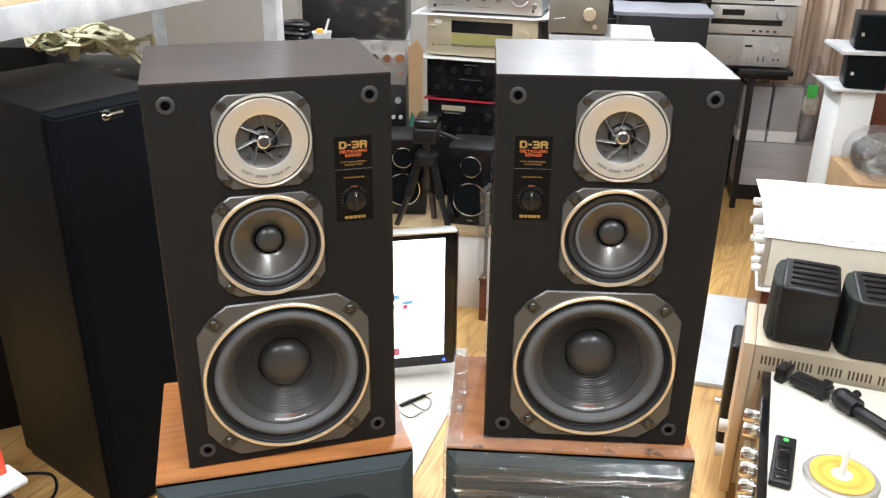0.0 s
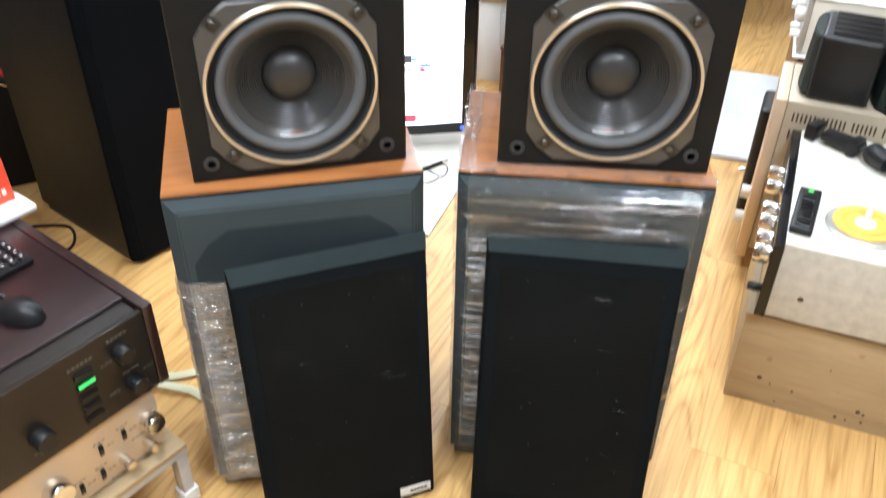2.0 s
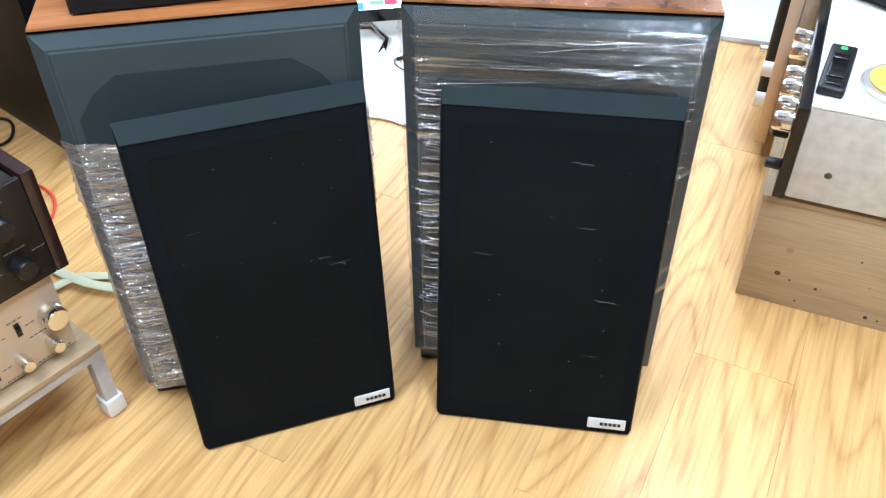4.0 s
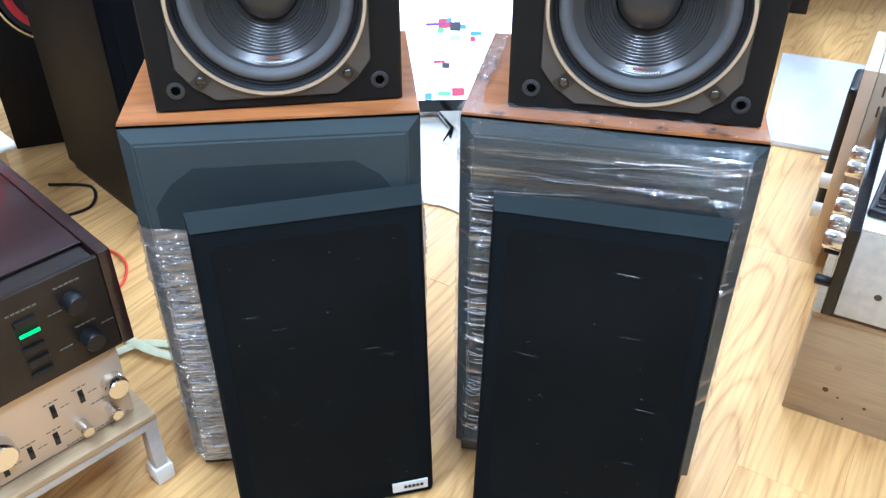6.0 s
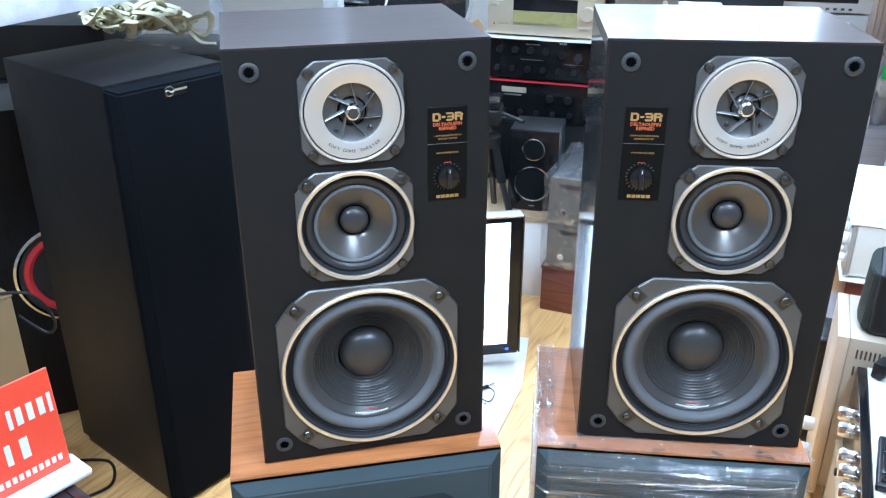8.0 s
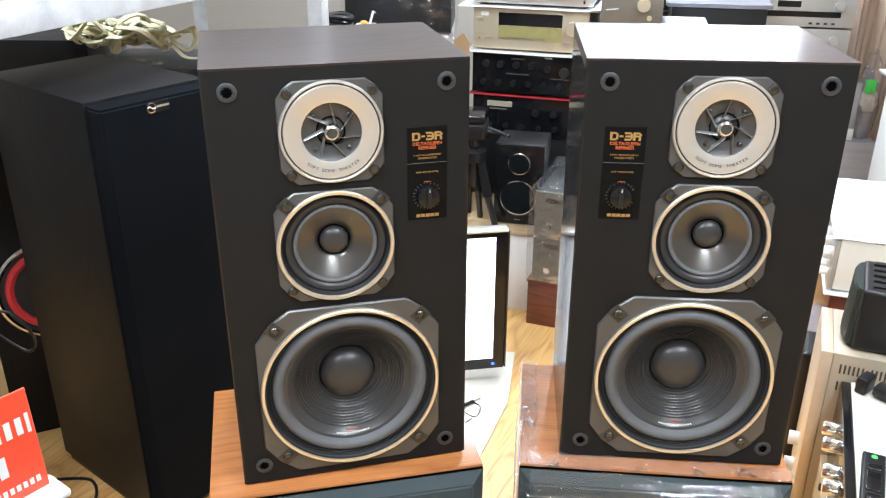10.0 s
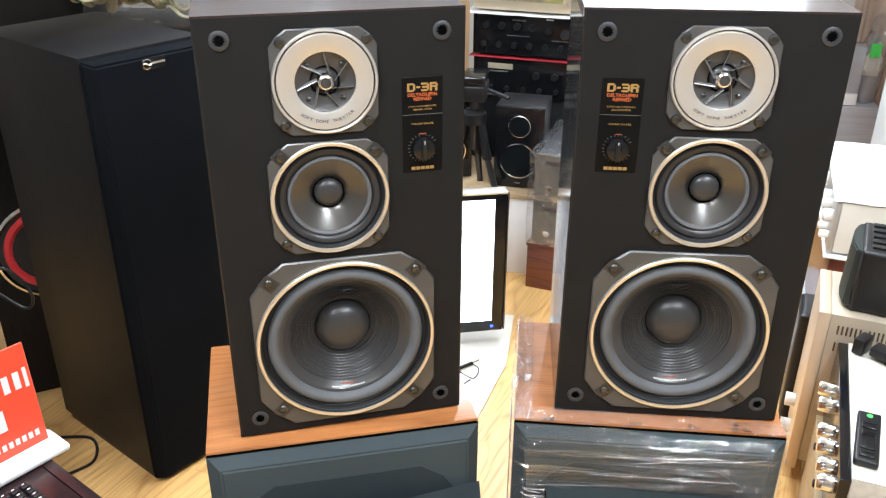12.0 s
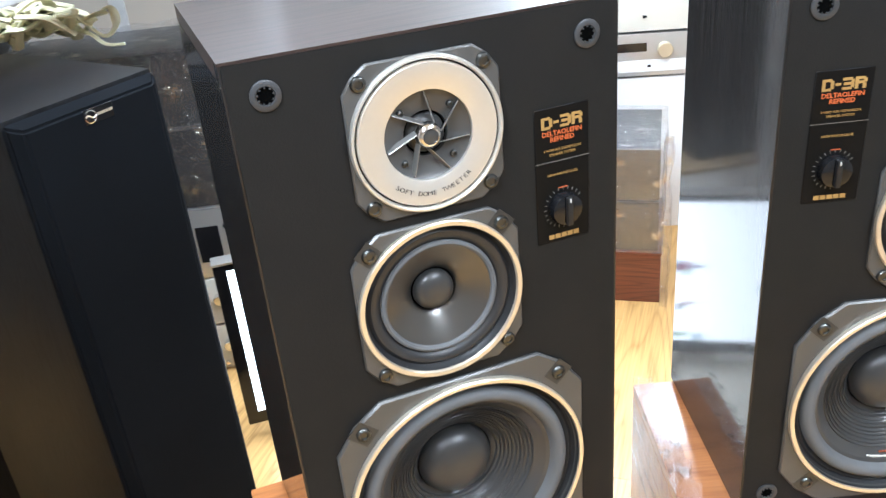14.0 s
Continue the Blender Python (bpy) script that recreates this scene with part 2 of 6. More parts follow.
M_WRAP = film("stretch_film", 0.62, (0.95, 0.96, 0.97), 11, (0.14, 0.14, 5.0), 0.7, 0.012, 0.075, 0.07)
M_WRAPL = film("stretch_film_thin", 0.6, (0.92, 0.92, 0.93), 34, (0.45, 0.45, 2.4), 1.0, 0.10, 0.30, 0.09)
M_BAG = film("clear_bag", 0.60, (0.95, 0.95, 0.96), 26, (1, 1, 1), 1.0, 0.03, 0.10, 0.06)
M_DARKBAG = film("thin_clear_bag", 0.30, (0.97, 0.97, 0.97), 20, (1, 1, 1), 0.8, 0.008, 0.03, 0.08)
M_FOLD = film("crumpled_film", 0.75, (0.96, 0.96, 0.97), 34, (1, 1, 1), 1.0, 0.07, 0.10, 0.06)
# whitish film for the tubes that draw bright specular lines
M_GLINT = film("crease_glint_film", 0.75, (0.94, 0.95, 0.97), 60, (1, 1, 1), 0.8, 0.42, 0.35, 0.14)
M_PLY = wood("worn_plywood", (0.46, 0.34, 0.19), (0.29, 0.20, 0.105), 0.6, "x", 5.0, sharp=0.3)
M_CREAM = mat("cream_enamel", (0.74, 0.71, 0.62), 0.45, var=0.08, scale=4, fine=260, bump=0.15, dist=0.001)
M_SPECK = mat("speckled_beige_enamel", (0.60, 0.57, 0.49), 0.5, var=0.14, scale=40, fine=420, bump=0.2, dist=0.001)
M_CHAMP = mat("champagne_aluminium", (0.70, 0.56, 0.40), 0.42, 0.35, var=0.06, scale=5, fine=300)
M_TAN = mat("tan_enamel", (0.50, 0.43, 0.32), 0.45, 0.2, var=0.06, scale=5, fine=300)
M_SILVER = mat("silver_faceplate", (0.66, 0.65, 0.62), 0.34, 0.7, var=0.06, scale=5, fine=300)
M_GOLDFACE = mat("pale_gold_faceplate", (0.70, 0.62, 0.45), 0.36, 0.6, var=0.06, scale=5, fine=300)
M_WHITE = mat("white_plastic", (0.80, 0.80, 0.78), 0.4, var=0.04, scale=4, fine=150)
M_PAPER = mat("white_paper", (0.86, 0.86, 0.85), 0.8, var=0.04, scale=5, fine=60)
M_FOAM = mat("white_foam_sheet", (0.64, 0.65, 0.67), 0.8, var=0.08, scale=9, fine=60, bump=0.3)
M_RED = mat("red_card", (0.80, 0.075, 0.03), 0.45, var=0.05, scale=6, fine=120)
M_GOLDBOX = mat("bronze_card", (0.27, 0.20, 0.10), 0.4, 0.35, var=0.1, scale=5, fine=200)
M_BROWNFACE = mat("dark_bronze_faceplate", (0.026, 0.021, 0.018), 0.36, 0.4, var=0.1, scale=8, fine=300)
M_ROSE = wood("dark_rosewood", (0.026, 0.010, 0.010), (0.008, 0.004, 0.005), 0.3, "x", 12.0, coat=0.25)
M_MAHOG = wood("red_brown_wood", (0.16, 0.042, 0.022), (0.07, 0.018, 0.010), 0.3, "x", 9.0, coat=0.3)
M_GALV = mat("grey_painted_steel", (0.38, 0.39, 0.41), 0.45, 0.15, var=0.2, scale=11, fine=180, color2=(0.68, 0.68, 0.67))
M_CORD = mat("cream_flat_cable", (0.86, 0.83, 0.58), 0.55, var=0.12, scale=20, fine=200)
M_CARD = mat("brown_cardboard", (0.42, 0.27, 0.14), 0.8, var=0.12, scale=8, fine=160, bump=0.15)
M_CURTAIN = mat("beige_curtain_cloth", (0.68, 0.54, 0.42), 0.85, var=0.1, scale=4, fine=500, bump=0.3, dist=0.001)
M_ORANGE = mat("orange_print", (0.85, 0.40, 0.06), 0.5, var=0.1)
M_REDCLOTH = mat("dark_red_cloth", (0.40, 0.02, 0.035), 0.7)
M_REDINK = mat("red_print", (0.36, 0.07, 0.025), 0.5, var=0.1)
M_GOLDINK = mat("gold_print", (0.37, 0.225, 0.07), 0.45, 0.2, var=0.1)
M_DARKINK = mat("dark_print", (0.05, 0.048, 0.044), 0.5, var=0.1)
M_VANE = mat("grey_metal_vane", (0.34, 0.335, 0.32), 0.30, 0.8, var=0.08)
M_WHITEINK = mat("white_print", (0.75, 0.75, 0.72), 0.5, var=0.05)
M_GREYINK = mat("grey_print", (0.15, 0.145, 0.13), 0.5, var=0.1)
M_YELLOW = mat("yellow_disc_print", (0.84, 0.52, 0.10), 0.35, var=0.1, scale=30)
M_GREENTAB = mat("green_sticker", (0.10, 0.75, 0.12), 0.5, var=0.05)
M_REDRUB = mat("red_rubber_surround", (0.55, 0.035, 0.04), 0.45, var=0.1)
M_TAPE = mat("pale_green_tape", (0.55, 0.55, 0.36), 0.5, var=0.1)
M_SCREEN = glow("lit_screen", (0.93, 0.97, 1.0), 3.2)
M_LED = glow("blue_led", (0.05, 0.10, 1.0), 3.0)
M_GREENLED = glow("green_led", (0.08, 0.9, 0.15), 1.2)
M_TUBE = glow("tube_diffuser", (1.0, 0.98, 0.95), 3.0)
M_DAY = glow("daylight_pane", (0.96, 0.98, 1.0), 7.0)
M_DISPLAY = mat("dark_display_glass", (0.012, 0.012, 0.014), 0.1, bump=0.0)
M_OLIVE = mat("olive_scale_glass", (0.34, 0.31, 0.12), 0.25, var=0.1, bump=0.0)


# ---- mesh helpers ----
def bm_box(x0, x1, y0, y1, z0, z1, bevel=0.0, seg=2, bm=None):
    bm = bm or bmesh.new()
    v = [bm.verts.new((x, y, z)) for x in (x0, x1) for y in (y0, y1) for z in (z0, z1)]
    fs = [bm.faces.new([v[i] for i in q]) for q in ((0, 1, 3, 2), (4, 6, 7, 5), (0, 4, 5, 1), (2, 3, 7, 6), (0, 2, 6, 4), (1, 5, 7, 3))]
    if bevel:
        es = list({e for f in fs for e in f.edges})
        bmesh.ops.bevel(bm, geom=es, offset=bevel, segments=seg, affect="EDGES", profile=0.6)
    return bm


def bm_prism(points, y0, y1, bevel=0.0, seg=2):
    """A slab with that outline in x and z, from y0 (front) to y1."""
    bm = bmesh.new()
    a = [bm.verts.new((x, y0, z)) for x, z in points]
    b = [bm.verts.new((x, y1, z)) for x, z in points]
    k = len(points)
    f = bm.faces.new(a)
    bm.faces.new(b[::-1])
    for i in range(k):
        bm.faces.new((a[i], b[i], b[(i + 1) % k], a[(i + 1) % k]))
    if bevel:
        bmesh.ops.bevel(bm, geom=list(f.edges), offset=bevel, segments=seg, affect="EDGES")
    bmesh.ops.recalc_face_normals(bm, faces=bm.faces)
    return bm


def bm_plate(points, y0, y1, cx, cz, r, bevel=0.0018, seg=72):
    """A slab like bm_prism with a round opening."""
    bm = bmesh.new()
    layers = []
    for y, ins in ((y1, 0.0), (y0 + bevel, 0.0), (y0, bevel)):
        mx, mz = sum(p[0] for p in points) / len(points), sum(p[1] for p in points) / len(points)
        ring = []
        for x, z in points:
            d = math.hypot(x - mx, z - mz)
            ring.append(bm.verts.new((x - (x - mx) / d * ins, y, z - (z - mz) / d * ins)))
        layers.append(ring)
    k = len(points)
    for a, b in zip(layers, layers[1:]):
        for i in range(k):
            bm.faces.new((a[i], a[(i + 1) % k], b[(i + 1) % k], b[i]))
    hole = [bm.verts.new((cx + r * math.cos(2 * math.pi * i / seg), y0, cz + r * math.sin(2 * math.pi * i / seg))) for i in range(seg)]
    back = [bm.verts.new((v.co.x, y1, v.co.z)) for v in hole]
    es = [bm.edges.get((layers[-1][i], layers[-1][(i + 1) % k])) for i in range(k)] + [bm.edges.new((hole[i], hole[(i + 1) % seg])) for i in range(seg)]
    bmesh.ops.triangle_fill(bm, edges=es, use_beauty=True)
    for i in range(seg):
        bm.faces.new((hole[i], hole[(i + 1) % seg], back[(i + 1) % seg], back[i]))
    bmesh.ops.recalc_face_normals(bm, faces=bm.faces)
    return bm


def bm_lathe(profile, cx=0.0, cz=0.0, seg=64, bm=None):
    """Turns (radius, y) points about the y axis through cx, cz. Negative y is towards the viewer."""
    bm = bm or bmesh.new()
    rings = []
    for r, y in profile:
        if r < 1e-6:
            rings.append([bm.verts.new((cx, y, cz))])
        else:
            rings.append([bm.verts.new((cx + r * math.cos(2 * math.pi * i / seg), y, cz + r * math.sin(2 * math.pi * i / seg))) for i in range(seg)])
    for a, b in zip(rings, rings[1:]):
        for i in range(seg):
            j = (i + 1) % seg
            if len(a) == 1 and len(b) > 1:
                bm.faces.new((a[0], b[j], b[i]))
            elif len(b) == 1 and len(a) > 1:
                bm.faces.new((a[i], a[j], b[0]))
            elif len(a) > 1:
                bm.faces.new((a[i], a[j], b[j], b[i]))
    return bm


def bm_tube(points, r, seg=8, bm=None, flat=1.0):
    """A round or flattened cable through the points."""
    bm = bm or bmesh.new()
    pts = [Vector(p) for p in points]
    rings = []
    for i, p in enumerate(pts):
        d = (pts[min(i + 1, len(pts) - 1)] - pts[max(i - 1, 0)]).normalized()
        s = d.cross(Vector((0, 0, 1)))
        s = s.normalized() if s.length > 0.05 else Vector((1, 0, 0))
        u = s.cross(d).normalized()
        rings.append([bm.verts.new(p + s * r * math.cos(2 * math.pi * k / seg) + u * r * flat * math.sin(2 * math.pi * k / seg)) for k in range(seg)])
    for a, b in zip(rings, rings[1:]):
        for k in range(seg):
            bm.faces.new((a[k], a[(k + 1) % seg], b[(k + 1) % seg], b[k]))
    bm.faces.new(rings[0][::-1])
    bm.faces.new(rings[-1])
    return bm


def spline(points, n=8):
    """Points along a smooth curve through the given ones."""
    p = [Vector(q) for q in points]
    out = []
    for i in range(len(p) - 1):
        a, b, c, d = p[max(i - 1, 0)], p[i], p[i + 1], p[min(i + 2, len(p) - 1)]
        for k in range(n):
            t = k / n
            out.append(0.5 * (2 * b + (c - a) * t + (2 * a - 5 * b + 4 * c - d) * t * t + (3 * b - a - 3 * c + d) * t ** 3))
    return out + [p[-1]]


def bm_text(text, size, cx, cz, y, turn=0.0, bm=None, squeeze=1.0, bold=0.0):
    """Lettering that faces the viewer, centred on cx, cz."""
    bm = bm or bmesh.new()
    cu = bpy.data.curves.new("letters", "FONT")
    cu.body, cu.size, cu.align_x, cu.align_y, cu.extrude, cu.resolution_u, cu.offset = text, size, "CENTER", "CENTER", 0.00015, 2, bold
    ob = bpy.data.objects.new("letters", cu)
    scene.collection.objects.link(ob)
    me = bpy.data.meshes.new_from_object(ob)
    me.transform(Matrix.Translation((cx, y, cz)) @ Matrix.Rotation(-turn, 4, "Y") @ Matrix.Diagonal((squeeze, 1, 1, 1)) @ Matrix.Rotation(math.pi / 2, 4, "X"))
    bm.from_mesh(me)
    bpy.data.objects.remove(ob)
    bpy.data.meshes.remove(me)
    bpy.data.curves.remove(cu)
    return bm


def part(name, bm, material, parent=None, label="", smooth=True, matrix=None):
    me = bpy.data.meshes.new(name)
    if matrix is not None:
        bmesh.ops.transform(bm, matrix=matrix, verts=bm.verts)
    bm.to_mesh(me)
    bm.free()
    me.materials.append(material)
    if smooth:
        me.polygons.foreach_set("use_smooth", [True] * len(me.polygons))
        me.set_sharp_from_angle(angle=radians(38))
    ob = new(name, me)
    if parent is not None:
        ob.parent = parent
    if label:
        ob["label"] = label
    return ob


def thing(name, label, category, m, group="", kind=""):
    ob = new(name)
    ob.empty_display_size = 0.05
    ob.matrix_basis = m
    return tagged(ob, label, category, group, kind)


def single(name, bm, material, label, category, m=None, group="", kind="", smooth=True):
    ob = part(name, bm, material, None, "", smooth)
    if m is not None:
        ob.matrix_basis = m
    return tagged(ob, label, category, group, kind)


# ---- the room ----
X0, X1, Y0, Y1, ZC = -2.6, 2.9, -2.0, 5.4, 2.75
floor = thing("floor", "glossy yellow-oak laminate floor", "floor", pose(0, 0, 0), kind="structure")
part("joint_bed", bm_box(X0, X1, Y0, Y1, -0.06, -0.004), M_JOINT, floor, smooth=False)
tagged(single("ceiling", bm_box(X0 - 0.1, X1 + 0.1, Y0 - 0.1, Y1 + 0.1, ZC, ZC + 0.1), M_CEIL, "plain white ceiling", "ceiling", smooth=False), kind="structure")
tagged(single("wall_west", bm_box(X0 - 0.12, X0, Y0, Y1, 0, ZC), M_WALL, "plain grey plaster wall", "wall", smooth=False), kind="structure")
tagged(single("wall_east", bm_box(X1, X1 + 0.12, Y0, Y1, 0, ZC), M_WALL, "plain grey plaster wall", "wall", smooth=False), kind="structure")
tagged(single("wall_south", bm_box(X0 - 0.12, X1 + 0.12, Y0 - 0.12, Y0, 0, ZC), M_WALL, "plain grey plaster wall", "wall", smooth=False), kind="structure")
WX0, WX1, WZ0, WZ1 = 0.55, 1.75, 1.55, 2.45
north = thing("wall_north", "grey plaster wall with a bright window", "wall", pose(0, 0, 0), kind="structure")
part("wall_panel", bm_box(X0 - 0.12, WX0, Y1, Y1 + 0.12, 0, ZC), M_WALL, north, smooth=False)
part("wall_panel", bm_box(WX1, X1 + 0.12, Y1, Y1 + 0.12, 0, ZC), M_WALL, north, smooth=False)
part("wall_panel", bm_box(WX0, WX1, Y1, Y1 + 0.12, 0, WZ0), M_WALL, north, smooth=False)
part("wall_panel", bm_box(WX0, WX1, Y1, Y1 + 0.12, WZ1, ZC), M_WALL, north, smooth=False)
win = thing("window_1", "bright frosted window in a white frame", "window", pose(0, 0, 0), kind="structure")
for a, b, c, d in ((WX0, WX0 + 0.05, WZ0, WZ1), (WX1 - 0.05, WX1, WZ0, WZ1), (WX0 + 0.05, WX1 - 0.05, WZ0, WZ0 + 0.05), (WX0 + 0.05, WX1 - 0.05, WZ1 - 0.05, WZ1), (1.13, 1.17, WZ0 + 0.05, WZ1 - 0.05)):
    part("window_frame", bm_box(a, b, Y1 + 0.02, Y1 + 0.08, c, d, 0.004), M_WHITE, win)
part("pane", bm_box(WX0 + 0.05, 1.13, Y1 + 0.045, Y1 + 0.05, WZ0 + 0.05, WZ1 - 0.05), M_DAY, win, smooth=False)
part("pane", bm_box(1.17, WX1 - 0.05, Y1 + 0.045, Y1 + 0.05, WZ0 + 0.05, WZ1 - 0.05), M_DAY, win, smooth=False)
# fixtures out of view; the far west one belongs to the added tube
for lx, ly in LAMPS:
    cl = thing("ceiling_light", "white ceiling tube light out of view, far west one added as fill", "lamp", pose(lx, ly, 0), "ceiling tubes")
    part("housing", bm_box(-0.07, 0.07, -0.62, 0.62, ZC - 0.05, ZC, 0.006), M_WHITE, cl)
    part("diffuser", bm_box(-0.05, 0.05, -0.58, 0.58, ZC - 0.085, ZC - 0.05, 0.012, 3), M_TUBE, cl)


# ---- the pair of loudspeakers ----
SW, SH, SD = 0.370, 0.676, 0.295


def screw(p, x, z, y, r=0.0055):
    s = part("screw", bm_lathe([(r * 1.35, y), (r * 1.35, y - 0.0012), (r * 1.1, y - 0.003), (r * 0.75, y - 0.0035), (r * 0.7, y - 0.0018), (0, y - 0.0018)], x, z, 12), M_SCREW, p)
    return s


def chamfered(cx, cz, w, h, c, rnd=3):
    """An outline with cut, slightly rounded corners."""
    pts = []
    for sx, sz in ((1, 1), (-1, 1), (-1, -1), (1, -1)):
        a = (cx + sx * w, cz + sz * (h - c))
        b = (cx + sx * (w - c), cz + sz * h)
        pair = (a, b) if sx * sz > 0 else (b, a)
        mid = (cx + sx * (w - c * 0.42), cz + sz * (h - c * 0.42))
        pts += [pair[0], mid, pair[1]]
    return pts


def loudspeaker(m, mirror, label):
    """A three-way box; mirror is 1 with the level panel to the viewer's left of the drivers, -1 to the right."""
    t = thing("loudspeaker", label, "loudspeaker", m, "pair of three-way loudspeakers")
    hw = SW / 2
    X = lambda u: mirror * (u - hw)
    e = 0.018
    # a thin skin of vinyl runs forward over the edges of the baffle
    for s in (-1, 1):
        sb = bm_box(min(s * hw, s * (hw - e)), max(s * hw, s * (hw - e)), 0.0165, SD, 0, SH - 0.0185)
        bm_box(min(s * hw, s * (hw - 0.0024)), max(s * hw, s * (hw - 0.0024)), -0.0016, 0.0165, 0, SH - 0.0030, bm=sb)
        part("side_panel", sb, M_VINYL, t)
    tb = bm_box(-hw, hw, 0.0165, SD, SH - 0.018, SH)
    bm_box(-hw, hw, -0.0016, 0.0165, SH - 0.0026, SH, bm=tb)
    part("top_panel", tb, M_TOPVINYL, t, "glossy dark rosewood top", smooth=False)
    part("bottom_panel", bm_box(-hw + e, hw - e, 0.0165, SD, 0, 0.018, 0.001), M_VINYL, t)
    part("back_panel", bm_box(-hw + e, hw - e, SD - 0.02, SD - 0.002, 0.018, SH - 0.018), M_BLACK, t)
    # front baffle with the three round cut-outs
    holes = [(X(0.2000), 0.5815, 0.062), (X(0.2018), 0.4085, 0.080), (X(0.189), 0.1618, 0.135)]
    bm = bmesh.new()
    outer = [bm.verts.new((x, -0.002, z)) for x, z in ((0.0026 - hw, 0), (hw - 0.0026, 0), (hw - 0.0026, SH - 0.0029), (0.0026 - hw, SH - 0.0029))]
    es = [bm.edges.new((outer[i], outer[(i + 1) % 4])) for i in range(4)]
    for cx, cz, r in holes:
        v = [bm.verts.new((cx + r * math.cos(a), -0.002, cz + r * math.sin(a))) for a in np.linspace(0, 2 * math.pi, 48, endpoint=False)]
        es += [bm.edges.new((v[i], v[(i + 1) % 48])) for i in range(48)]
    bmesh.ops.triangle_fill(bm, edges=es, use_beauty=True)
    for f in bm.faces:
        if f.normal.y > 0:
            f.normal_flip()
    ext = bmesh.ops.extrude_face_region(bm, geom=bm.faces[:])
    bmesh.ops.translate(bm, verts=[v for v in ext["geom"] if isinstance(v, bmesh.types.BMVert)], vec=(0, 0.018, 0))
    bmesh.ops.recalc_face_normals(bm, faces=bm.faces)
    part("baffle", bm, M_BAFFLE, t, "matt black front baffle", smooth=False)
    # sockets for the grille
    for u, v in ((0.034, 0.6435), (0.336, 0.6435), (0.034, 0.032), (0.336, 0.032)):
        s = part("grille_socket", bm_lathe([(0.0135, -0.002), (0.0135, -0.0035), (0.0125, -0.0042), (0.0085, -0.0042), (0.0078, -0.003), (0.0078, -0.0022), (0, -0.0022)], X(u), v, 24), M_SOCKET, t, "grey plastic grille socket")
        # flat disc, painted black in place of the socket's shaded depth
        b = bm_lathe([(0.0076, -0.0026), (0, -0.0026)], X(u), v, 16)
        part("hole", b, M_GAPSHADE, s)
        fb = bmesh.new()
        for k in range(9):
            a = 2 * math.pi * k / 9
            bm_box(-0.0007, 0.0007, -0.0040, -0.0027, 0.0062, 0.0080, bm=fb)
            bmesh.ops.transform(fb, matrix=Matrix.Translation((X(u), 0, v)) @ Matrix.Rotation(a, 4, "Y"), verts=fb.verts[-8:])
        part("teeth", fb, M_SOCKET, s, smooth=False)
    # tweeter
    cx, cz, _ = holes[0]
    tw = part("tweeter", bm_plate(chamfered(cx, cz - 0.001, 0.0738, 0.0742, 0.024), -0.0060, -0.002, cx, cz, 0.060), M_CHASSIS, t, "grey square tweeter plate")
    for sx in (-1, 1):
        for sz in (-1, 1):
            screw(tw, cx + sx * 0.0585, cz - 0.001 + sz * 0.0585, -0.0060)
    part("rim", bm_lathe([(0.0735, -0.0055), (0.0735, -0.0095), (0.0724, -0.0110), (0.0708, -0.0112), (0.0696, -0.0098), (0.0692, -0.0060)], cx, cz, 96), M_BRUSH, tw)
    part("groove", bm_lathe([(0.0694, -0.0065), (0.0655, -0.0065)], cx, cz, 72), M_RUBBER, tw)
    part("face_ring", bm_lathe([(0.0676, -0.0062), (0.0672, -0.0092), (0.0662, -0.0102), (0.0440, -0.0100), (0.0424, -0.0094), (0.0420, -0.0050)], cx, cz, 96), M_BRUSH, tw, "brushed pale silver ring")
    part("bowl", bm_lathe([(0.0421, -0.0066), (0.0400, -0.0050), (0.0300, -0.0030), (0.0215, -0.0006), (0.0205, 0.0040)], cx, cz, 72), M_BOWL, tw, "smooth grey bowl")
    part("gap_ring", bm_lathe([(0.0207, 0.0030), (0.0120, 0.0030)], cx, cz, 48), M_GAPSHADE, tw)
    part("dome", bm_lathe([(0.0190, 0.0034), (0.0176, -0.0010), (0.0130, -0.0042), (0.0065, -0.0060), (0, -0.0066)], cx, cz, 40), M_DOME, tw)
    part("hub", bm_lathe([(0.0128, -0.0044), (0.0124, -0.0080), (0.0108, -0.0114), (0.0088, -0.0136), (0.0074, -0.0140), (0.0068, -0.0124)], cx, cz, 36), M_CHROME, tw)
    part("hub_cap", bm_lathe([(0.0070, -0.0126), (0.0040, -0.0133), (0, -0.0136)], cx, cz, 24), M_CONE, tw)
    for k in range(7):
        # thin blades that leave the hub at a slant
        a = 2 * math.pi * k / 7 + 0.06
        vb = bm_box(-0.0005, 0.0005, -0.0106, -0.0040, 0.0110, 0.0405, 0.0003, 1)
        for v in vb.verts:
            u = min(1.0, max(0.0, (v.co.z - 0.011) / 0.0295))
            v.co.x += (0.0085 * (1 - u) ** 1.3 - 0.002) * -mirror + (v.co.y + 0.006) * 0.35
            v.co.y += 0.0022 * u
        part("vane", vb, M_VANE, tw, smooth=False, matrix=Matrix.Translation((cx, 0, cz)) @ Matrix.Rotation(a, 4, "Y"))
    for k in range(4):
        a = math.pi / 4 + k * math.pi / 2
        screw(tw, cx + 0.0335 * math.cos(a), cz + 0.0335 * math.sin(a), -0.0034, 0.0026)
    tb = bmesh.new()
    word = "SOFT DOME TWEETER"
    for i, ch in enumerate(word):
        a = radians(-90 + (i - (len(word) - 1) / 2) * 4.9)
        if ch != " ":
            bm_text(ch, 0.0062, cx + 0.0555 * math.cos(a), cz + 0.0555 * math.sin(a), -0.0104, a + math.pi / 2, tb, 1.15)
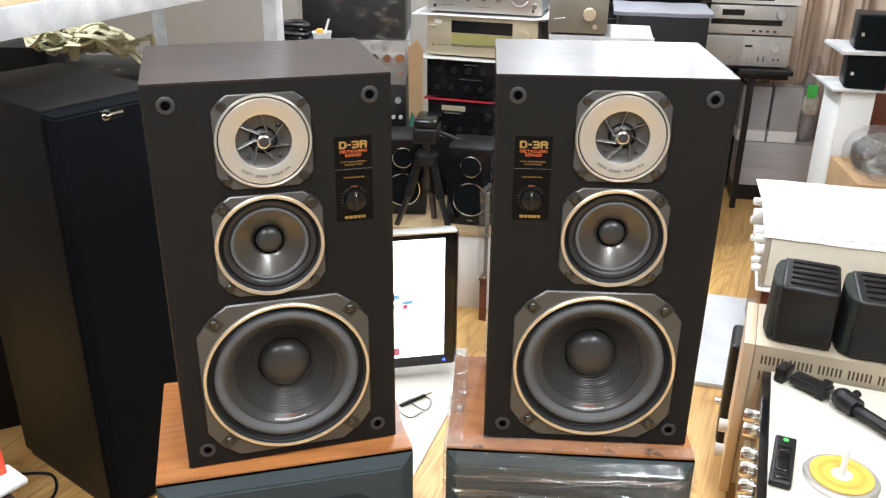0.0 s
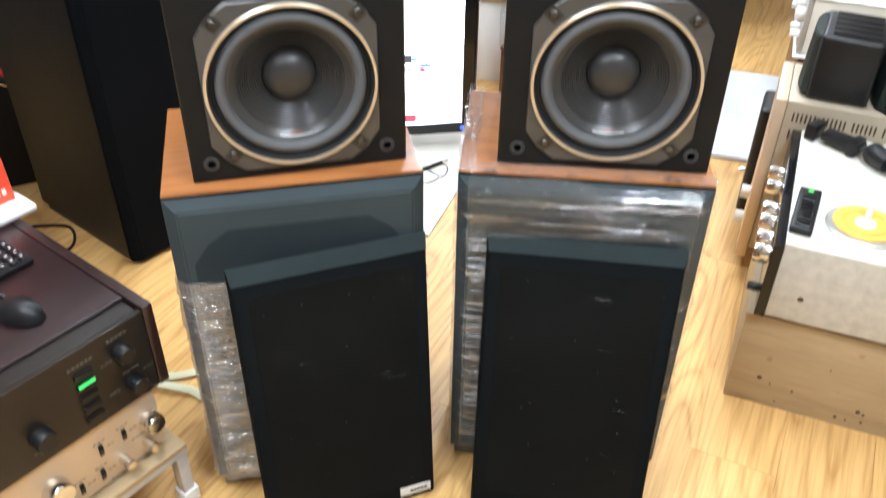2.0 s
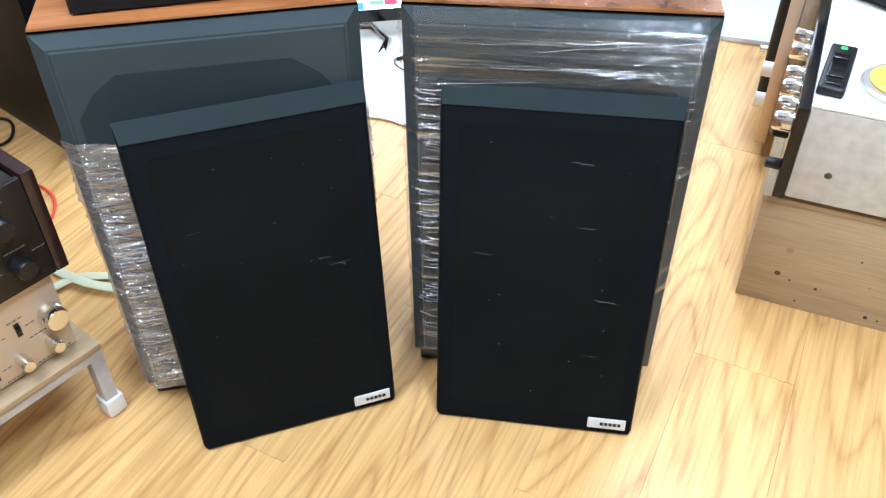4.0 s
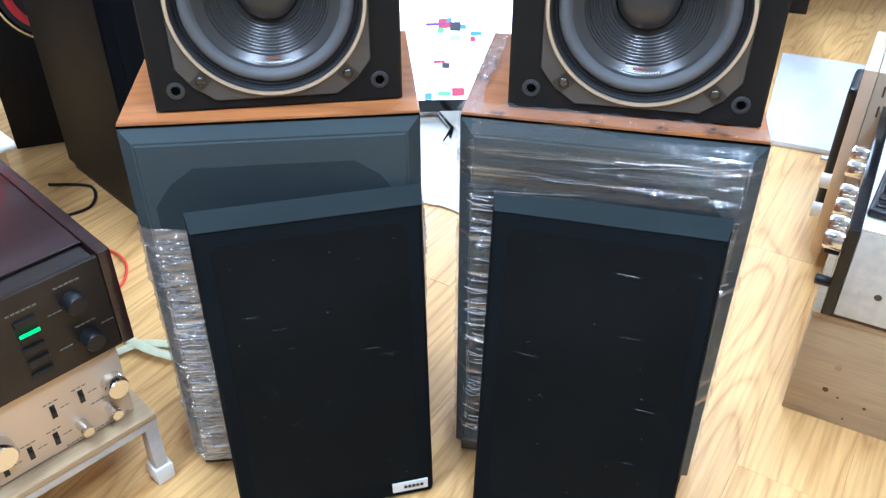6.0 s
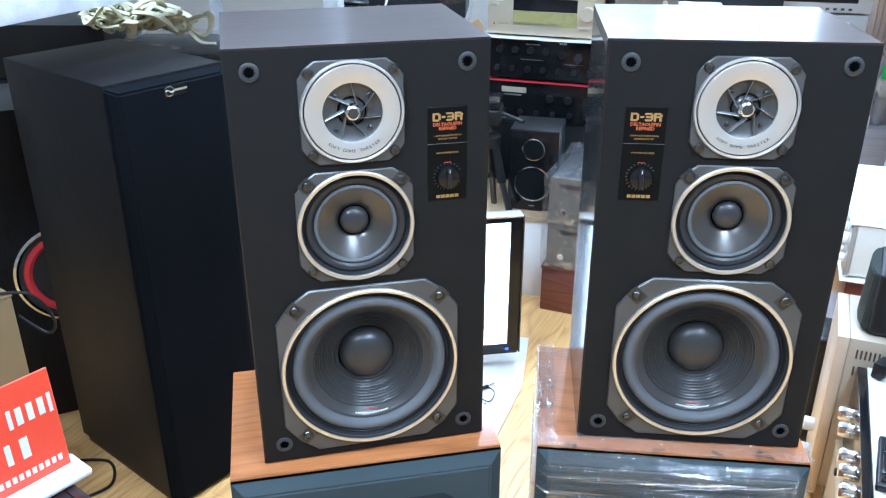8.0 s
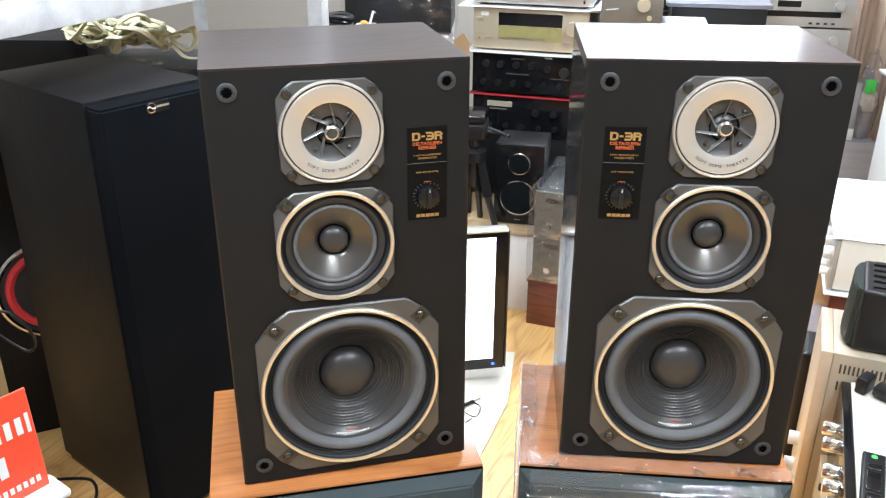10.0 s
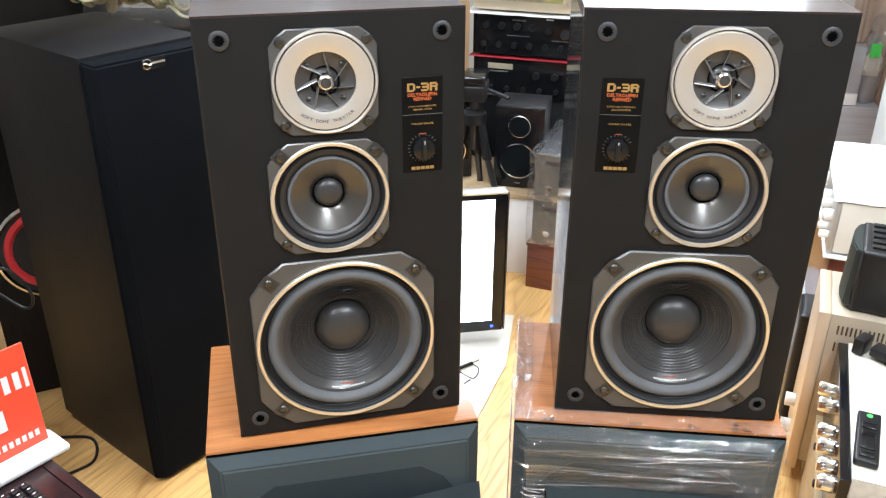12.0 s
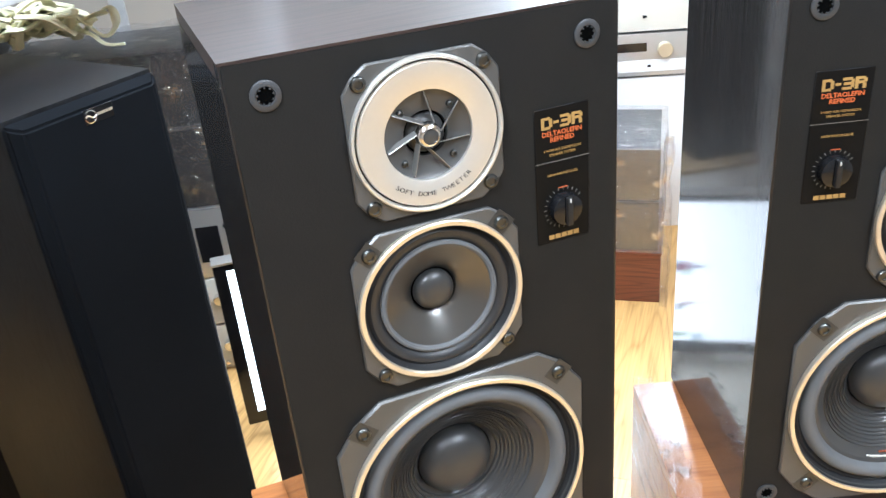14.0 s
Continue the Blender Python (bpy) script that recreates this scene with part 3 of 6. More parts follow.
    part("lettering", tb, M_DARKINK, tw, "dark engraved lettering", smooth=False)
    # midrange
    cx, cz, _ = holes[1]
    md = part("midrange", bm_plate(chamfered(cx, cz, 0.0868, 0.0866, 0.030), -0.0060, -0.002, cx, cz, 0.0805), M_CHASSIS, t, "grey square midrange frame")
    for sx in (-1, 1):
        for sz in (-1, 1):
            part("recess", bm_box(-0.011, 0.011, -0.0064, -0.0059, -0.010, 0.010), M_DARKBOWL, md, matrix=Matrix.Translation((cx + sx * 0.0680, 0, cz + sz * 0.0680)) @ Matrix.Rotation(math.pi / 4, 4, "Y"), smooth=False) if sz > 0 else None
            screw(md, cx + sx * 0.0680, cz + sz * 0.0680, -0.0063, 0.0055)
    part("ring", bm_lathe([(0.0868, -0.0055), (0.0868, -0.0100), (0.0856, -0.0112), (0.0815, -0.0108), (0.0803, -0.008)], cx, cz, 96), M_GOLD, md, "champagne metal trim ring")
    part("surround", bm_lathe([(0.0805, -0.0085), (0.0795, -0.0030), (0.0770, 0.0005), (0.0730, -0.0030), (0.0690, -0.0030), (0.0655, -0.0010), (0.0630, 0.0018), (0.0612, 0.0030)], cx, cz, 84), M_RUBBER, md, "black rubber surround")
    part("cone_rim", bm_lathe([(0.0622, 0.0016), (0.0614, -0.0014), (0.0590, -0.0022), (0.0565, -0.0008), (0.0556, 0.0016)], cx, cz, 84), M_SURROUND, md, "grey cone rim")
    part("cone", bm_lathe([(0.0560, 0.0012), (0.0500, 0.0042), (0.0400, 0.0098), (0.0310, 0.0150), (0.0250, 0.0190), (0.0238, 0.0205)], cx, cz, 84), M_MIDCONE, md, "smooth pale grey cone")
    part("cap_gap", bm_lathe([(0.0245, 0.0192), (0.0238, 0.0215), (0.0205, 0.0215)], cx, cz, 48), M_GAPSHADE, md)
    part("dust_cap", bm_lathe([(0.0216, 0.0215), (0.0212, 0.0165), (0.0200, 0.0138), (0.0170, 0.0112), (0.0120, 0.0092), (0.0062, 0.0082), (0, 0.0079)], cx, cz, 44), M_DOME, md)
    # woofer
    cx, cz, _ = holes[2]
    plate = chamfered(cx, cz - 0.0005, 0.1435, 0.1475, 0.053)
    wf = part("woofer", bm_plate(plate, -0.0068, -0.002, cx, cz, 0.134, 0.0022, 96), M_CHASSIS, t, "grey octagonal woofer frame")
    for sx in (-1, 1):
        for sz in (-1, 1):
            px, pz = cx + sx * (0.1130 if sz > 0 else 0.1080), cz + sz * (0.1160 if sz > 0 else 0.1150)
            part("recess", bm_box(-0.013, 0.013, -0.0072, -0.0066, -0.011, 0.011), M_DARKBOWL, wf, matrix=Matrix.Translation((px, 0, pz)) @ Matrix.Rotation(sx * sz * -0.75, 4, "Y"), smooth=False)
            screw(wf, px, pz, -0.0071, 0.0058)
    part("ring", bm_lathe([(0.1415, -0.0066), (0.1415, -0.0120), (0.1402, -0.0132), (0.1362, -0.0128), (0.1350, -0.009)], cx, cz, 112), M_GOLD, wf, "champagne metal trim ring")
    part("gasket", bm_lathe([(0.1352, -0.0110), (0.1340, -0.0040), (0.1315, 0.0010), (0.1280, -0.0010), (0.1240, 0.0030)], cx, cz, 96), M_RUBBER, wf)
    part("surround", bm_lathe([(0.1244, 0.0035), (0.1232, -0.0020), (0.1200, -0.0062), (0.1150, -0.0078), (0.1100, -0.0062), (0.1065, -0.0015), (0.1045, 0.0035)], cx, cz, 96), M_SURROUND, wf, "grey foam surround")
    prof = [(0.1050, 0.0030), (0.1010, 0.0045)]
    for k in range(132):
        r = 0.100 - k * (0.100 - 0.0455) / 131
        y = 0.0052 + 0.040 * ((0.100 - r) / 0.0545) ** 0.92
        if 0.050 < r < 0.089:
            y -= 0.0023 * max(0.0, math.sin((0.089 - r) / 0.0039 * 2 * math.pi)) ** 1.5
        prof.append((r, y))
    part("cone", bm_lathe(prof, cx, cz, 96), M_CONE, wf, "grey cone with moulded rings")
    part("cap_gap", bm_lathe([(0.0462, 0.0440), (0.0450, 0.0470), (0.0430, 0.0470)], cx, cz, 64), M_GAPSHADE, wf)
    part("dust_cap", bm_lathe([(0.0446, 0.0468), (0.0443, 0.0420), (0.0430, 0.0365), (0.0390, 0.0298), (0.0320, 0.0246), (0.0220, 0.0208), (0.0110, 0.0188), (0, 0.0182)], cx, cz, 56), M_DOME, wf)
    for i, (dw, dz, mt) in enumerate(((0.014, 0.0042, M_REDINK), (0.027, -0.0012, M_WHITEINK))):
        r = 0.0935 - i * 0.0 + (0.0035 if i else -0.0015)
        lb = bmesh.new()
        n = 6 if i == 0 else 15
        for k in range(n):
            a = radians(-90) + (k - (n - 1) / 2) * 0.0385
            bm_box(-0.0013, 0.0013, 0.0052, 0.0062, -0.0011, 0.0011, bm=lb)
            bmesh.ops.transform(lb, matrix=Matrix.Translation((cx + r * math.cos(a), 0.0012 - 0.0 + (0.096 - r) * 0.6, cz + r * math.sin(a))) @ Matrix.Rotation(-(a + math.pi / 2), 4, "Y"), verts=lb.verts[-8:])
        part("print", lb, mt, wf, smooth=False)
    # level panel
    lx, lz = X(0.0627), 0.5085
    lp = part("level_panel", bm_box(lx - 0.0297, lx + 0.0297, -0.0032, -0.002, lz - 0.0715, lz + 0.0715, 0.0006, 1), M_PLATE, t, "black level-control plate with gold print")
    y = -0.0036
    # wide square letters with cut corners, built from strokes
    lw, lh, st = 0.0098, 0.0122, 0.0027
    gl = bmesh.new()
    strokes = {"D": [(0.0, st, 0.0, lh), (0.30, 0.80, lh - st, lh), (0.30, 0.80, 0.0, st), (1.0 - 0.28, 1.0, st * 0.7, lh - st * 0.7)],
               "-": [(0.1, 0.9, lh / 2 - st / 2, lh / 2 + st / 2)],
               "3": [(0.0, 0.82, lh - st, lh), (0.12, 0.85, lh / 2 - st / 2, lh / 2 + st / 2), (0.0, 0.82, 0.0, st), (0.72, 1.0, st * 0.7, lh - st * 0.7)],
               "R": [(0.0, 0.28, 0.0, lh), (0.28, 0.82, lh - st, lh), (0.28, 0.85, lh * 0.42, lh * 0.42 + st), (0.72, 1.0, lh * 0.52, lh - st * 0.7), (0.66, 0.95, 0.0, lh * 0.42)]}
    pen = lx - 0.0222
    for ch, wch in (("D", 0.0118), ("-", 0.0070), ("3", 0.0118), ("R", 0.0118)):
        for x0, x1, z0, z1 in strokes[ch]:
            x0, x1 = (0.0, 0.28) if x1 == st else (x0, x1)
            bm_box(pen + x0 * wch, pen + x1 * wch, y, y + 0.0003, lz + 0.0505 + z0, lz + 0.0505 + z1, bm=gl)
        pen += wch + 0.0008
    part("lettering", gl, M_GOLDINK, lp, "wide gold lettering", smooth=False)
    for word, size, dz, mt, sq in (("DELTAOLEFIN", 0.0068, 0.0455, M_ORANGEINK, 1.02), ("REFINED", 0.0068, 0.0392, M_ORANGEINK, 1.02), ("3 WAY AIR SUSPENSION", 0.0036, 0.0285, M_GOLDINK, 1.05), ("SPEAKER SYSTEM", 0.0036, 0.0238, M_GOLDINK, 1.05), ("HIGH RANGE LEVEL", 0.0036, 0.0025, M_GOLDINK, 1.05)):
        part("lettering", bm_text(word, size, lx, lz + dz, y, squeeze=sq, bold=0.00012 if size > 0.005 else 0.0), mt, lp, smooth=False)
    for dz, w, h, mt in ((0.0165, 0.0297, 0.0005, M_GREYINK), (-0.0125, 0.0050, 0.0009, M_ORANGEINK), (-0.0655, 0.0175, 0.0048, M_GOLDINK)):
        bb = bmesh.new()
        n = 5 if h > 0.002 else 1
        for k in range(n):
            c = lx - w + (k + 0.5) * 2 * w / n
            bm_box(c - w / n * (0.84 if n > 1 else 1.0), c + w / n * (0.84 if n > 1 else 1.0), y, y + 0.0003, lz + dz - h / 2, lz + dz + h / 2, bm=bb)
        part("print", bb, mt, lp, smooth=False)
    kz = lz - 0.0345
    kn = part("knob", bm_lathe([(0.0172, y), (0.0172, y - 0.006), (0.0160, y - 0.0095), (0.0135, y - 0.0105), (0, y - 0.0105)], lx, kz, 40), M_BLACKGLOSS, lp, "round black knob")
    part("grip", bm_box(lx - 0.0030, lx + 0.0030, y - 0.0150, y - 0.0100, kz - 0.0150, kz + 0.0150, 0.0012), M_BLACK, kn)
    part("pointer", bm_box(lx - 0.0005, lx + 0.0005, y - 0.0153, y - 0.0149, kz + 0.010, kz + 0.0145), M_WHITEINK, kn, smooth=False)
    tk = bmesh.new()
    for k in range(21):
        a = radians(-60 + k * 300 / 20)
        bm_box(-0.0003, 0.0003, y, y + 0.0003, 0.0190, 0.0222, bm=tk)
        bmesh.ops.transform(tk, matrix=Matrix.Translation((lx, 0, kz)) @ Matrix.Rotation(math.pi / 2 - a + math.pi / 2 + math.pi, 4, "Y"), verts=tk.verts[-8:])
    part("dial_marks", tk, M_GREYINK, lp, smooth=False)
    return t


loudspeaker(pose(-0.139, 1.3755, 0.766, 0, 0, 22.9), -1, "black three-way loudspeaker with champagne rings on a walnut box, turned inwards")
loudspeaker(pose(0.379, 1.4755, 0.766, 0, 0, 4.0), 1, "black three-way loudspeaker with champagne rings on a film-wrapped box")


# ---- boxes that carry them ----
BW, BH, BD = 0.450, 0.762, 0.325


def wrap_sheet(z0, z1, grow, back, seedz, amp):
    """Loose film round the front and both sides."""
    bm = bmesh.new()
    hw = BW / 2 + grow
    path = [(-hw, back), (-hw, 0.008), (-hw + 0.026, -grow - 0.013), (hw - 0.026, -grow - 0.013), (hw, 0.008), (hw, back)]
    pts = []
    for a, b in zip(path, path[1:]):
        n = max(2, int(math.dist(a, b) / 0.012))
        pts += [(a[0] + (b[0] - a[0]) * k / n, a[1] + (b[1] - a[1]) * k / n) for k in range(n)]
    pts.append(path[-1])
    rows = 280
    rng = random.Random(int(seedz * 10))
    folds = [(rng.uniform(z0 + 0.02, z1 - 0.02), rng.uniform(-0.16, 0.16), rng.uniform(0.0022, 0.0045), rng.uniform(0.002, 0.0045), rng.uniform(-0.2, 0.2), rng.uniform(0.04, 0.22)) for _ in range(34)]
    folds += [(z1 - 0.038, -0.02, 0.0030, 0.0050, 0.0, 0.5), (z1 - 0.062, 0.01, 0.0024, 0.0045, 0.10, 0.22), (z1 - 0.080, -0.03, 0.0022, 0.0040, 0.05, 0.4), (z1 - 0.098, 0.04, 0.0028, 0.0050, 0.0, 0.5), (z1 - 0.135, 0.10, 0.0024, 0.0045, 0.06, 0.3)]
    grid = []
    for j in range(rows + 1):
        row = []
        for i, (x, y) in enumerate(pts):
            z = z0 + (z1 - z0) * j / rows
            d = noise.noise(Vector((x * 5 + seedz, y * 5, z * 26))) * amp + noise.noise(Vector((x * 22, y * 22 + seedz, z * 60))) * amp * 0.35
            for fz, slope, fw, fa, fx, fl in folds:
                q = (z - fz - slope * x) / fw
                if abs(q) < 3 and abs(x - fx) < fl:
                    d += fa * math.exp(-q * q) * (1 - ((x - fx) / fl) ** 2)
            if x < -hw + 0.06 or x > hw - 0.03:
                d += 0.0022 * abs(math.sin(z * 150 + 3 * noise.noise(Vector((x * 20, z * 9, seedz))))) * (0.4 + abs(noise.noise(Vector((seedz, z * 30, x * 8)))))
            edge = (noise.noise(Vector((x * 9, seedz, y * 9))) * 0.02) if j in (0, rows) else 0
            lean = max(0.0, z - (BH - 0.032)) * 0.80 if y < 0.03 else 0.0
            row.append(bm.verts.new((x * (1 + min(d, 0.004) / 0.30), y + lean - abs(d) - (0.002 if y < 0.03 else 0), z + edge)))
        grid.append(row)
    for a, b in zip(grid, grid[1:]):
        for i in range(len(pts) - 1):
            bm.faces.new((a[i], a[i + 1], b[i + 1], b[i]))
    return bm


def floor_box(m, wrap_top, film_mat, label, seedz):
    t = thing("floor_speaker", label, "loudspeaker", m, "wrapped floor speakers")
    hw = BW / 2
    part("cabinet", bm_box(-hw, hw, 0.004, BD, 0.035, BH - 0.0195, 0.003), M_WALNUT, t)
    part("top_panel", bm_box(-hw, hw, 0.004, BD, BH - 0.019, BH, 0.003), M_WALNUT, t, "orange walnut top")
    part("plinth", bm_box(-hw + 0.008, hw - 0.008, 0.012, BD - 0.01, 0, 0.035, 0.004), M_BLACK, t, "black plinth")
    # grille with wide bevels
    g = bmesh.new()
    b = 0.022
    v0 = [g.verts.new((x, 0.0034, z)) for x, z in ((-hw, 0.040), (hw, 0.040), (hw, BH - 0.0058), (-hw, BH - 0.0058))]
    v1 = [g.verts.new((x, 0.0022, z)) for x, z in ((-hw, 0.040), (hw, 0.040), (hw, BH - 0.0058), (-hw, BH - 0.0058))]
    v2 = [g.verts.new((x, -0.015, z)) for x, z in ((-hw + b, 0.040 + b), (hw - b, 0.040 + b), (hw - b, BH - 0.0058 - b), (-hw + b, BH - 0.0058 - b))]
    g.faces.new(v2)
    g.faces.new(v0[::-1])
    for p, q in ((v0, v1), (v1, v2)):
        for i in range(4):
            g.faces.new((p[i], p[(i + 1) % 4], q[(i + 1) % 4], q[i]))
    bmesh.ops.bevel(g, geom=[e for e in g.edges if all(v.co.y < -0.001 for v in e.verts)], offset=0.003, segments=2, affect="EDGES")
    bmesh.ops.recalc_face_normals(g, faces=g.faces)
    # black strip painted in for the shadow line between top and grille
    part("gasket", bm_box(-hw + 0.001, hw - 0.001, -0.0005, 0.0035, BH - 0.0056, BH - 0.0042), M_GAPSHADE, t, "thin black strip painted as the shadow gap under the top", smooth=False)
    part("grille", g, M_GREEN_CLOTH, t, "grey-green bevelled cloth grille")
    part("cloth_panel", bm_prism(chamfered(0.0, 0.366, 0.188, 0.326, 0.066), -0.0160, -0.0152), M_PANEL, t, "darker cloth field")
    part("plastic_wrap", wrap_sheet(0.045, wrap_top, 0.005, BD * 0.95, seedz, 0.0035), film_mat, t, "creased clear stretch film")
    return t


left_box = floor_box(pose(-0.1405, 1.334, 0, 0, 0, 20.9), 0.585, M_WRAPL, "tall walnut floor speaker with grey-green grille, lower part wrapped in film", 1.7)
right_box = floor_box(pose(0.354, 1.437, 0, 0, 0, 3.0), 0.752, M_WRAP, "tall walnut floor speaker wholly wrapped in shiny film", 8.3)
# film gathered over the top edges of the wrapped box
for name, x0, x1, y0, y1, sd in (("film_fold", -0.228, -0.195, 0.0, 0.33, 2.0), ("film_fold", -0.225, 0.228, -0.004, 0.030, 5.0)):
    bm = bmesh.new()
    nx, ny = max(4, int((x1 - x0) / 0.011)), max(4, int((y1 - y0) / 0.011))
    g = [[bm.verts.new((x0 + (x1 - x0) * i / nx + noise.noise(Vector((i * .5, j * .5, sd))) * 0.008, y0 + (y1 - y0) * j / ny + noise.noise(Vector((j * .5, sd, i * .5))) * 0.008,
                        BH + 0.003 + abs(noise.noise(Vector((i * 0.42, j * 0.42, sd + 3)))) * (0.030 if x1 < 0 else 0.012))) for i in range(nx + 1)] for j in range(ny + 1)]
    for j in range(ny):
        for i in range(nx):
            bm.faces.new((g[j][i], g[j][i + 1], g[j + 1][i + 1], g[j + 1][i]))
    part(name, bm, M_FOLD, right_box, "crumpled film over the edge")


def crease_glints(box, seed, count_long, count_left, count_right, top):
    """Thin whitish tubes that draw glints along film creases: long ones across the front, short ones along the edges.
    """
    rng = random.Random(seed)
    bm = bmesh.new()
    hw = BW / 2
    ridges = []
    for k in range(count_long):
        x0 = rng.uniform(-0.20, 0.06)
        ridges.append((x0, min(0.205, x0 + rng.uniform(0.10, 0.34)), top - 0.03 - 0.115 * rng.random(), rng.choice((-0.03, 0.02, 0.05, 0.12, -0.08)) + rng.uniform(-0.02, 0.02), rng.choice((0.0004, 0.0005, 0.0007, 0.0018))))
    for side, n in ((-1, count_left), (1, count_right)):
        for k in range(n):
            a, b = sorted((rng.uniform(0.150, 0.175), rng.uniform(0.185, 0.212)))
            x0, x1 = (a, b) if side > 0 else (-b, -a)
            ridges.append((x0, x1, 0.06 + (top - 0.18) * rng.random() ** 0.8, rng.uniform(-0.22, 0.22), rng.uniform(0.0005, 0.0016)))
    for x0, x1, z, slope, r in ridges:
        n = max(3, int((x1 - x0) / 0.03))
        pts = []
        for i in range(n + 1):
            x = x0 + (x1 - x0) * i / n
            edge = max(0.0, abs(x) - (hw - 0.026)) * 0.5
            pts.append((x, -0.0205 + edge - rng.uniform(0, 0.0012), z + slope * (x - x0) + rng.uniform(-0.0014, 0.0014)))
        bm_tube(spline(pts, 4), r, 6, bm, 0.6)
    tagged(part("crease_glints", bm, M_GLINT, box, "white tubes drawn as glints along creases in the film"), kind="stuff")


crease_glints(right_box, 4, 9, 84, 52, 0.752)
crease_glints(left_box, 7, 5, 64, 12, 0.585)

# ---- black grilles that lean on them ----
def leaning_grille(x, y, rz, lean, label):
    t = thing("speaker_grille", label, "speaker grille", pose(x, y, 0.001, 0, 0, rz) @ pose(0, 0, 0, -lean, 0, 0), "leaning grilles")
    w, h, th = 0.362, 0.652, 0.022
    part("frame", bm_box(-w / 2 + 0.004, w / 2 - 0.004, 0.0185, th + 0.003, 0.004, h - 0.004, 0.002), M_BLACK, t)
    g = bmesh.new()
    b, bt = 0.006, 0.027
    v0 = [g.verts.new(p) for p in ((-w / 2, 0.018, 0), (w / 2, 0.018, 0), (w / 2, 0.018, h), (-w / 2, 0.018, h))]
    v1 = [g.verts.new(p) for p in ((-w / 2 + b, 0, b), (w / 2 - b, 0, b), (w / 2 - b, 0, h - bt), (-w / 2 + b, 0, h - bt))]
    g.faces.new(v1)
    for i in range(4):
        g.faces.new((v0[i], v0[(i + 1) % 4], v1[(i + 1) % 4], v1[i]))
    bmesh.ops.bevel(g, geom=list(g.edges), offset=0.002, segments=2, affect="EDGES")
    bmesh.ops.recalc_face_normals(g, faces=g.faces)
    part("cloth", g, M_BLACK_CLOTH, t, "black stretched cloth")
    # the open middle of the frame shows through the cloth
    part("cloth_field", bm_prism(chamfered(0.0, h / 2 - 0.004, w / 2 - 0.030, h / 2 - 0.050, 0.012), -0.0007, -0.0002), M_THINCLOTH, t, "thinner looking cloth field")
    rng = random.Random(int(x * 900) + 5)
    lint = bmesh.new()
    for k in range(14):
        cx, cz, a, ln = rng.uniform(-0.14, 0.14), rng.uniform(0.06, 0.58), rng.uniform(-0.6, 0.6), rng.uniform(0.001, 0.004)
        bm_box(-ln / 2, ln / 2, -0.0014, -0.0009, -0.00035, 0.00035, bm=lint)
        bmesh.ops.transform(lint, matrix=Matrix.Translation((cx, 0, cz)) @ Matrix.Rotation(a, 4, "Y"), verts=lint.verts[-8:])
    tagged(part("lint", lint, M_GREYINK, t, "pale specks of lint", smooth=False), kind="stuff")
    # short glints on clinging film, built as thin pale tubes
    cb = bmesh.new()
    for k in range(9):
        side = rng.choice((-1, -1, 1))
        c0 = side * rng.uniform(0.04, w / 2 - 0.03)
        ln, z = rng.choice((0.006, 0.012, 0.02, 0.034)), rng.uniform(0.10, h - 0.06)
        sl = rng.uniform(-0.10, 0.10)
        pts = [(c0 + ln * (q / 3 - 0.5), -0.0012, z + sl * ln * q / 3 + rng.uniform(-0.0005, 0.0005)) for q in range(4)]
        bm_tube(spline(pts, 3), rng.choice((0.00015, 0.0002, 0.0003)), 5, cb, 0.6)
    tagged(part("crease_glints", cb, M_GLINT, t, "short pale tubes drawn as glints on the film"), kind="stuff")
    # bevel strip along the top: black cloth painted lighter for light from above
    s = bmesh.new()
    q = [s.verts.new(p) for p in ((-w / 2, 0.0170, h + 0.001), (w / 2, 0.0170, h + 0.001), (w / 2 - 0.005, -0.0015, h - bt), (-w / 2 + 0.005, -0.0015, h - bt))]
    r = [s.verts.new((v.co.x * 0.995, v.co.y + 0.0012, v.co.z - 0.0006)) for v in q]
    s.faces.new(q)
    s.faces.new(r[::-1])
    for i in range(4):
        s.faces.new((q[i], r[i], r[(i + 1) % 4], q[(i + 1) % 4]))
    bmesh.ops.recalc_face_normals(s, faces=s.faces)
    part("lit_top_edge", s, M_CLOTHLIT, t, "cloth top edge, coloured lighter for light from above")
    bd = part("badge", bm_box(w / 2 - 0.082, w / 2 - 0.014, -0.0035, 0.0, 0.018, 0.040, 0.0008), M_BADGE, t, "silver maker's badge")
    bb = bmesh.new()
    for k in range(5):
        c = w / 2 - 0.060 + k * 0.0078
        bm_box(c, c + 0.0062, -0.0039, -0.0034, 0.0255, 0.0325, bm=bb)
    part("print", bb, M_BLACK, bd, smooth=False)
    return t


leaning_grille(-0.0445, 1.2345, 28.6, 5.6, "black cloth speaker grille leaning on the walnut box")
leaning_grille(0.372, 1.3020, 1.3, 8.6, "black cloth speaker grille leaning on the wrapped box")

# ---- dark tower speaker ----
tower = thing("tower_speaker", "tall black ash tower speaker with cloth front", "loudspeaker", pose(-0.873, 1.964, 0, 0, 0, 59.9))
part("cabinet", bm_box(0, 0.328, 0.030, 0.494, 0.03, 1.200, 0.003), M_ASH, tower, "black ash vinyl cabinet")
part("plinth", bm_box(0.010, 0.318, 0.035, 0.484, 0, 0.03, 0.003), M_BLACK, tower)
tp = [(0.0, 0.0295), (0.0, 0.020), (0.022, 0.0), (0.306, 0.0), (0.328, 0.020), (0.328, 0.0295)]
bm = bmesh.new()
lo = [bm.verts.new((x, y, 0.012)) for x, y in tp]
hi = [bm.verts.new((x, y, 1.196 - max(0.0, 0.0295 - y) * 0.55)) for x, y in tp]
bm.faces.new(lo[::-1])
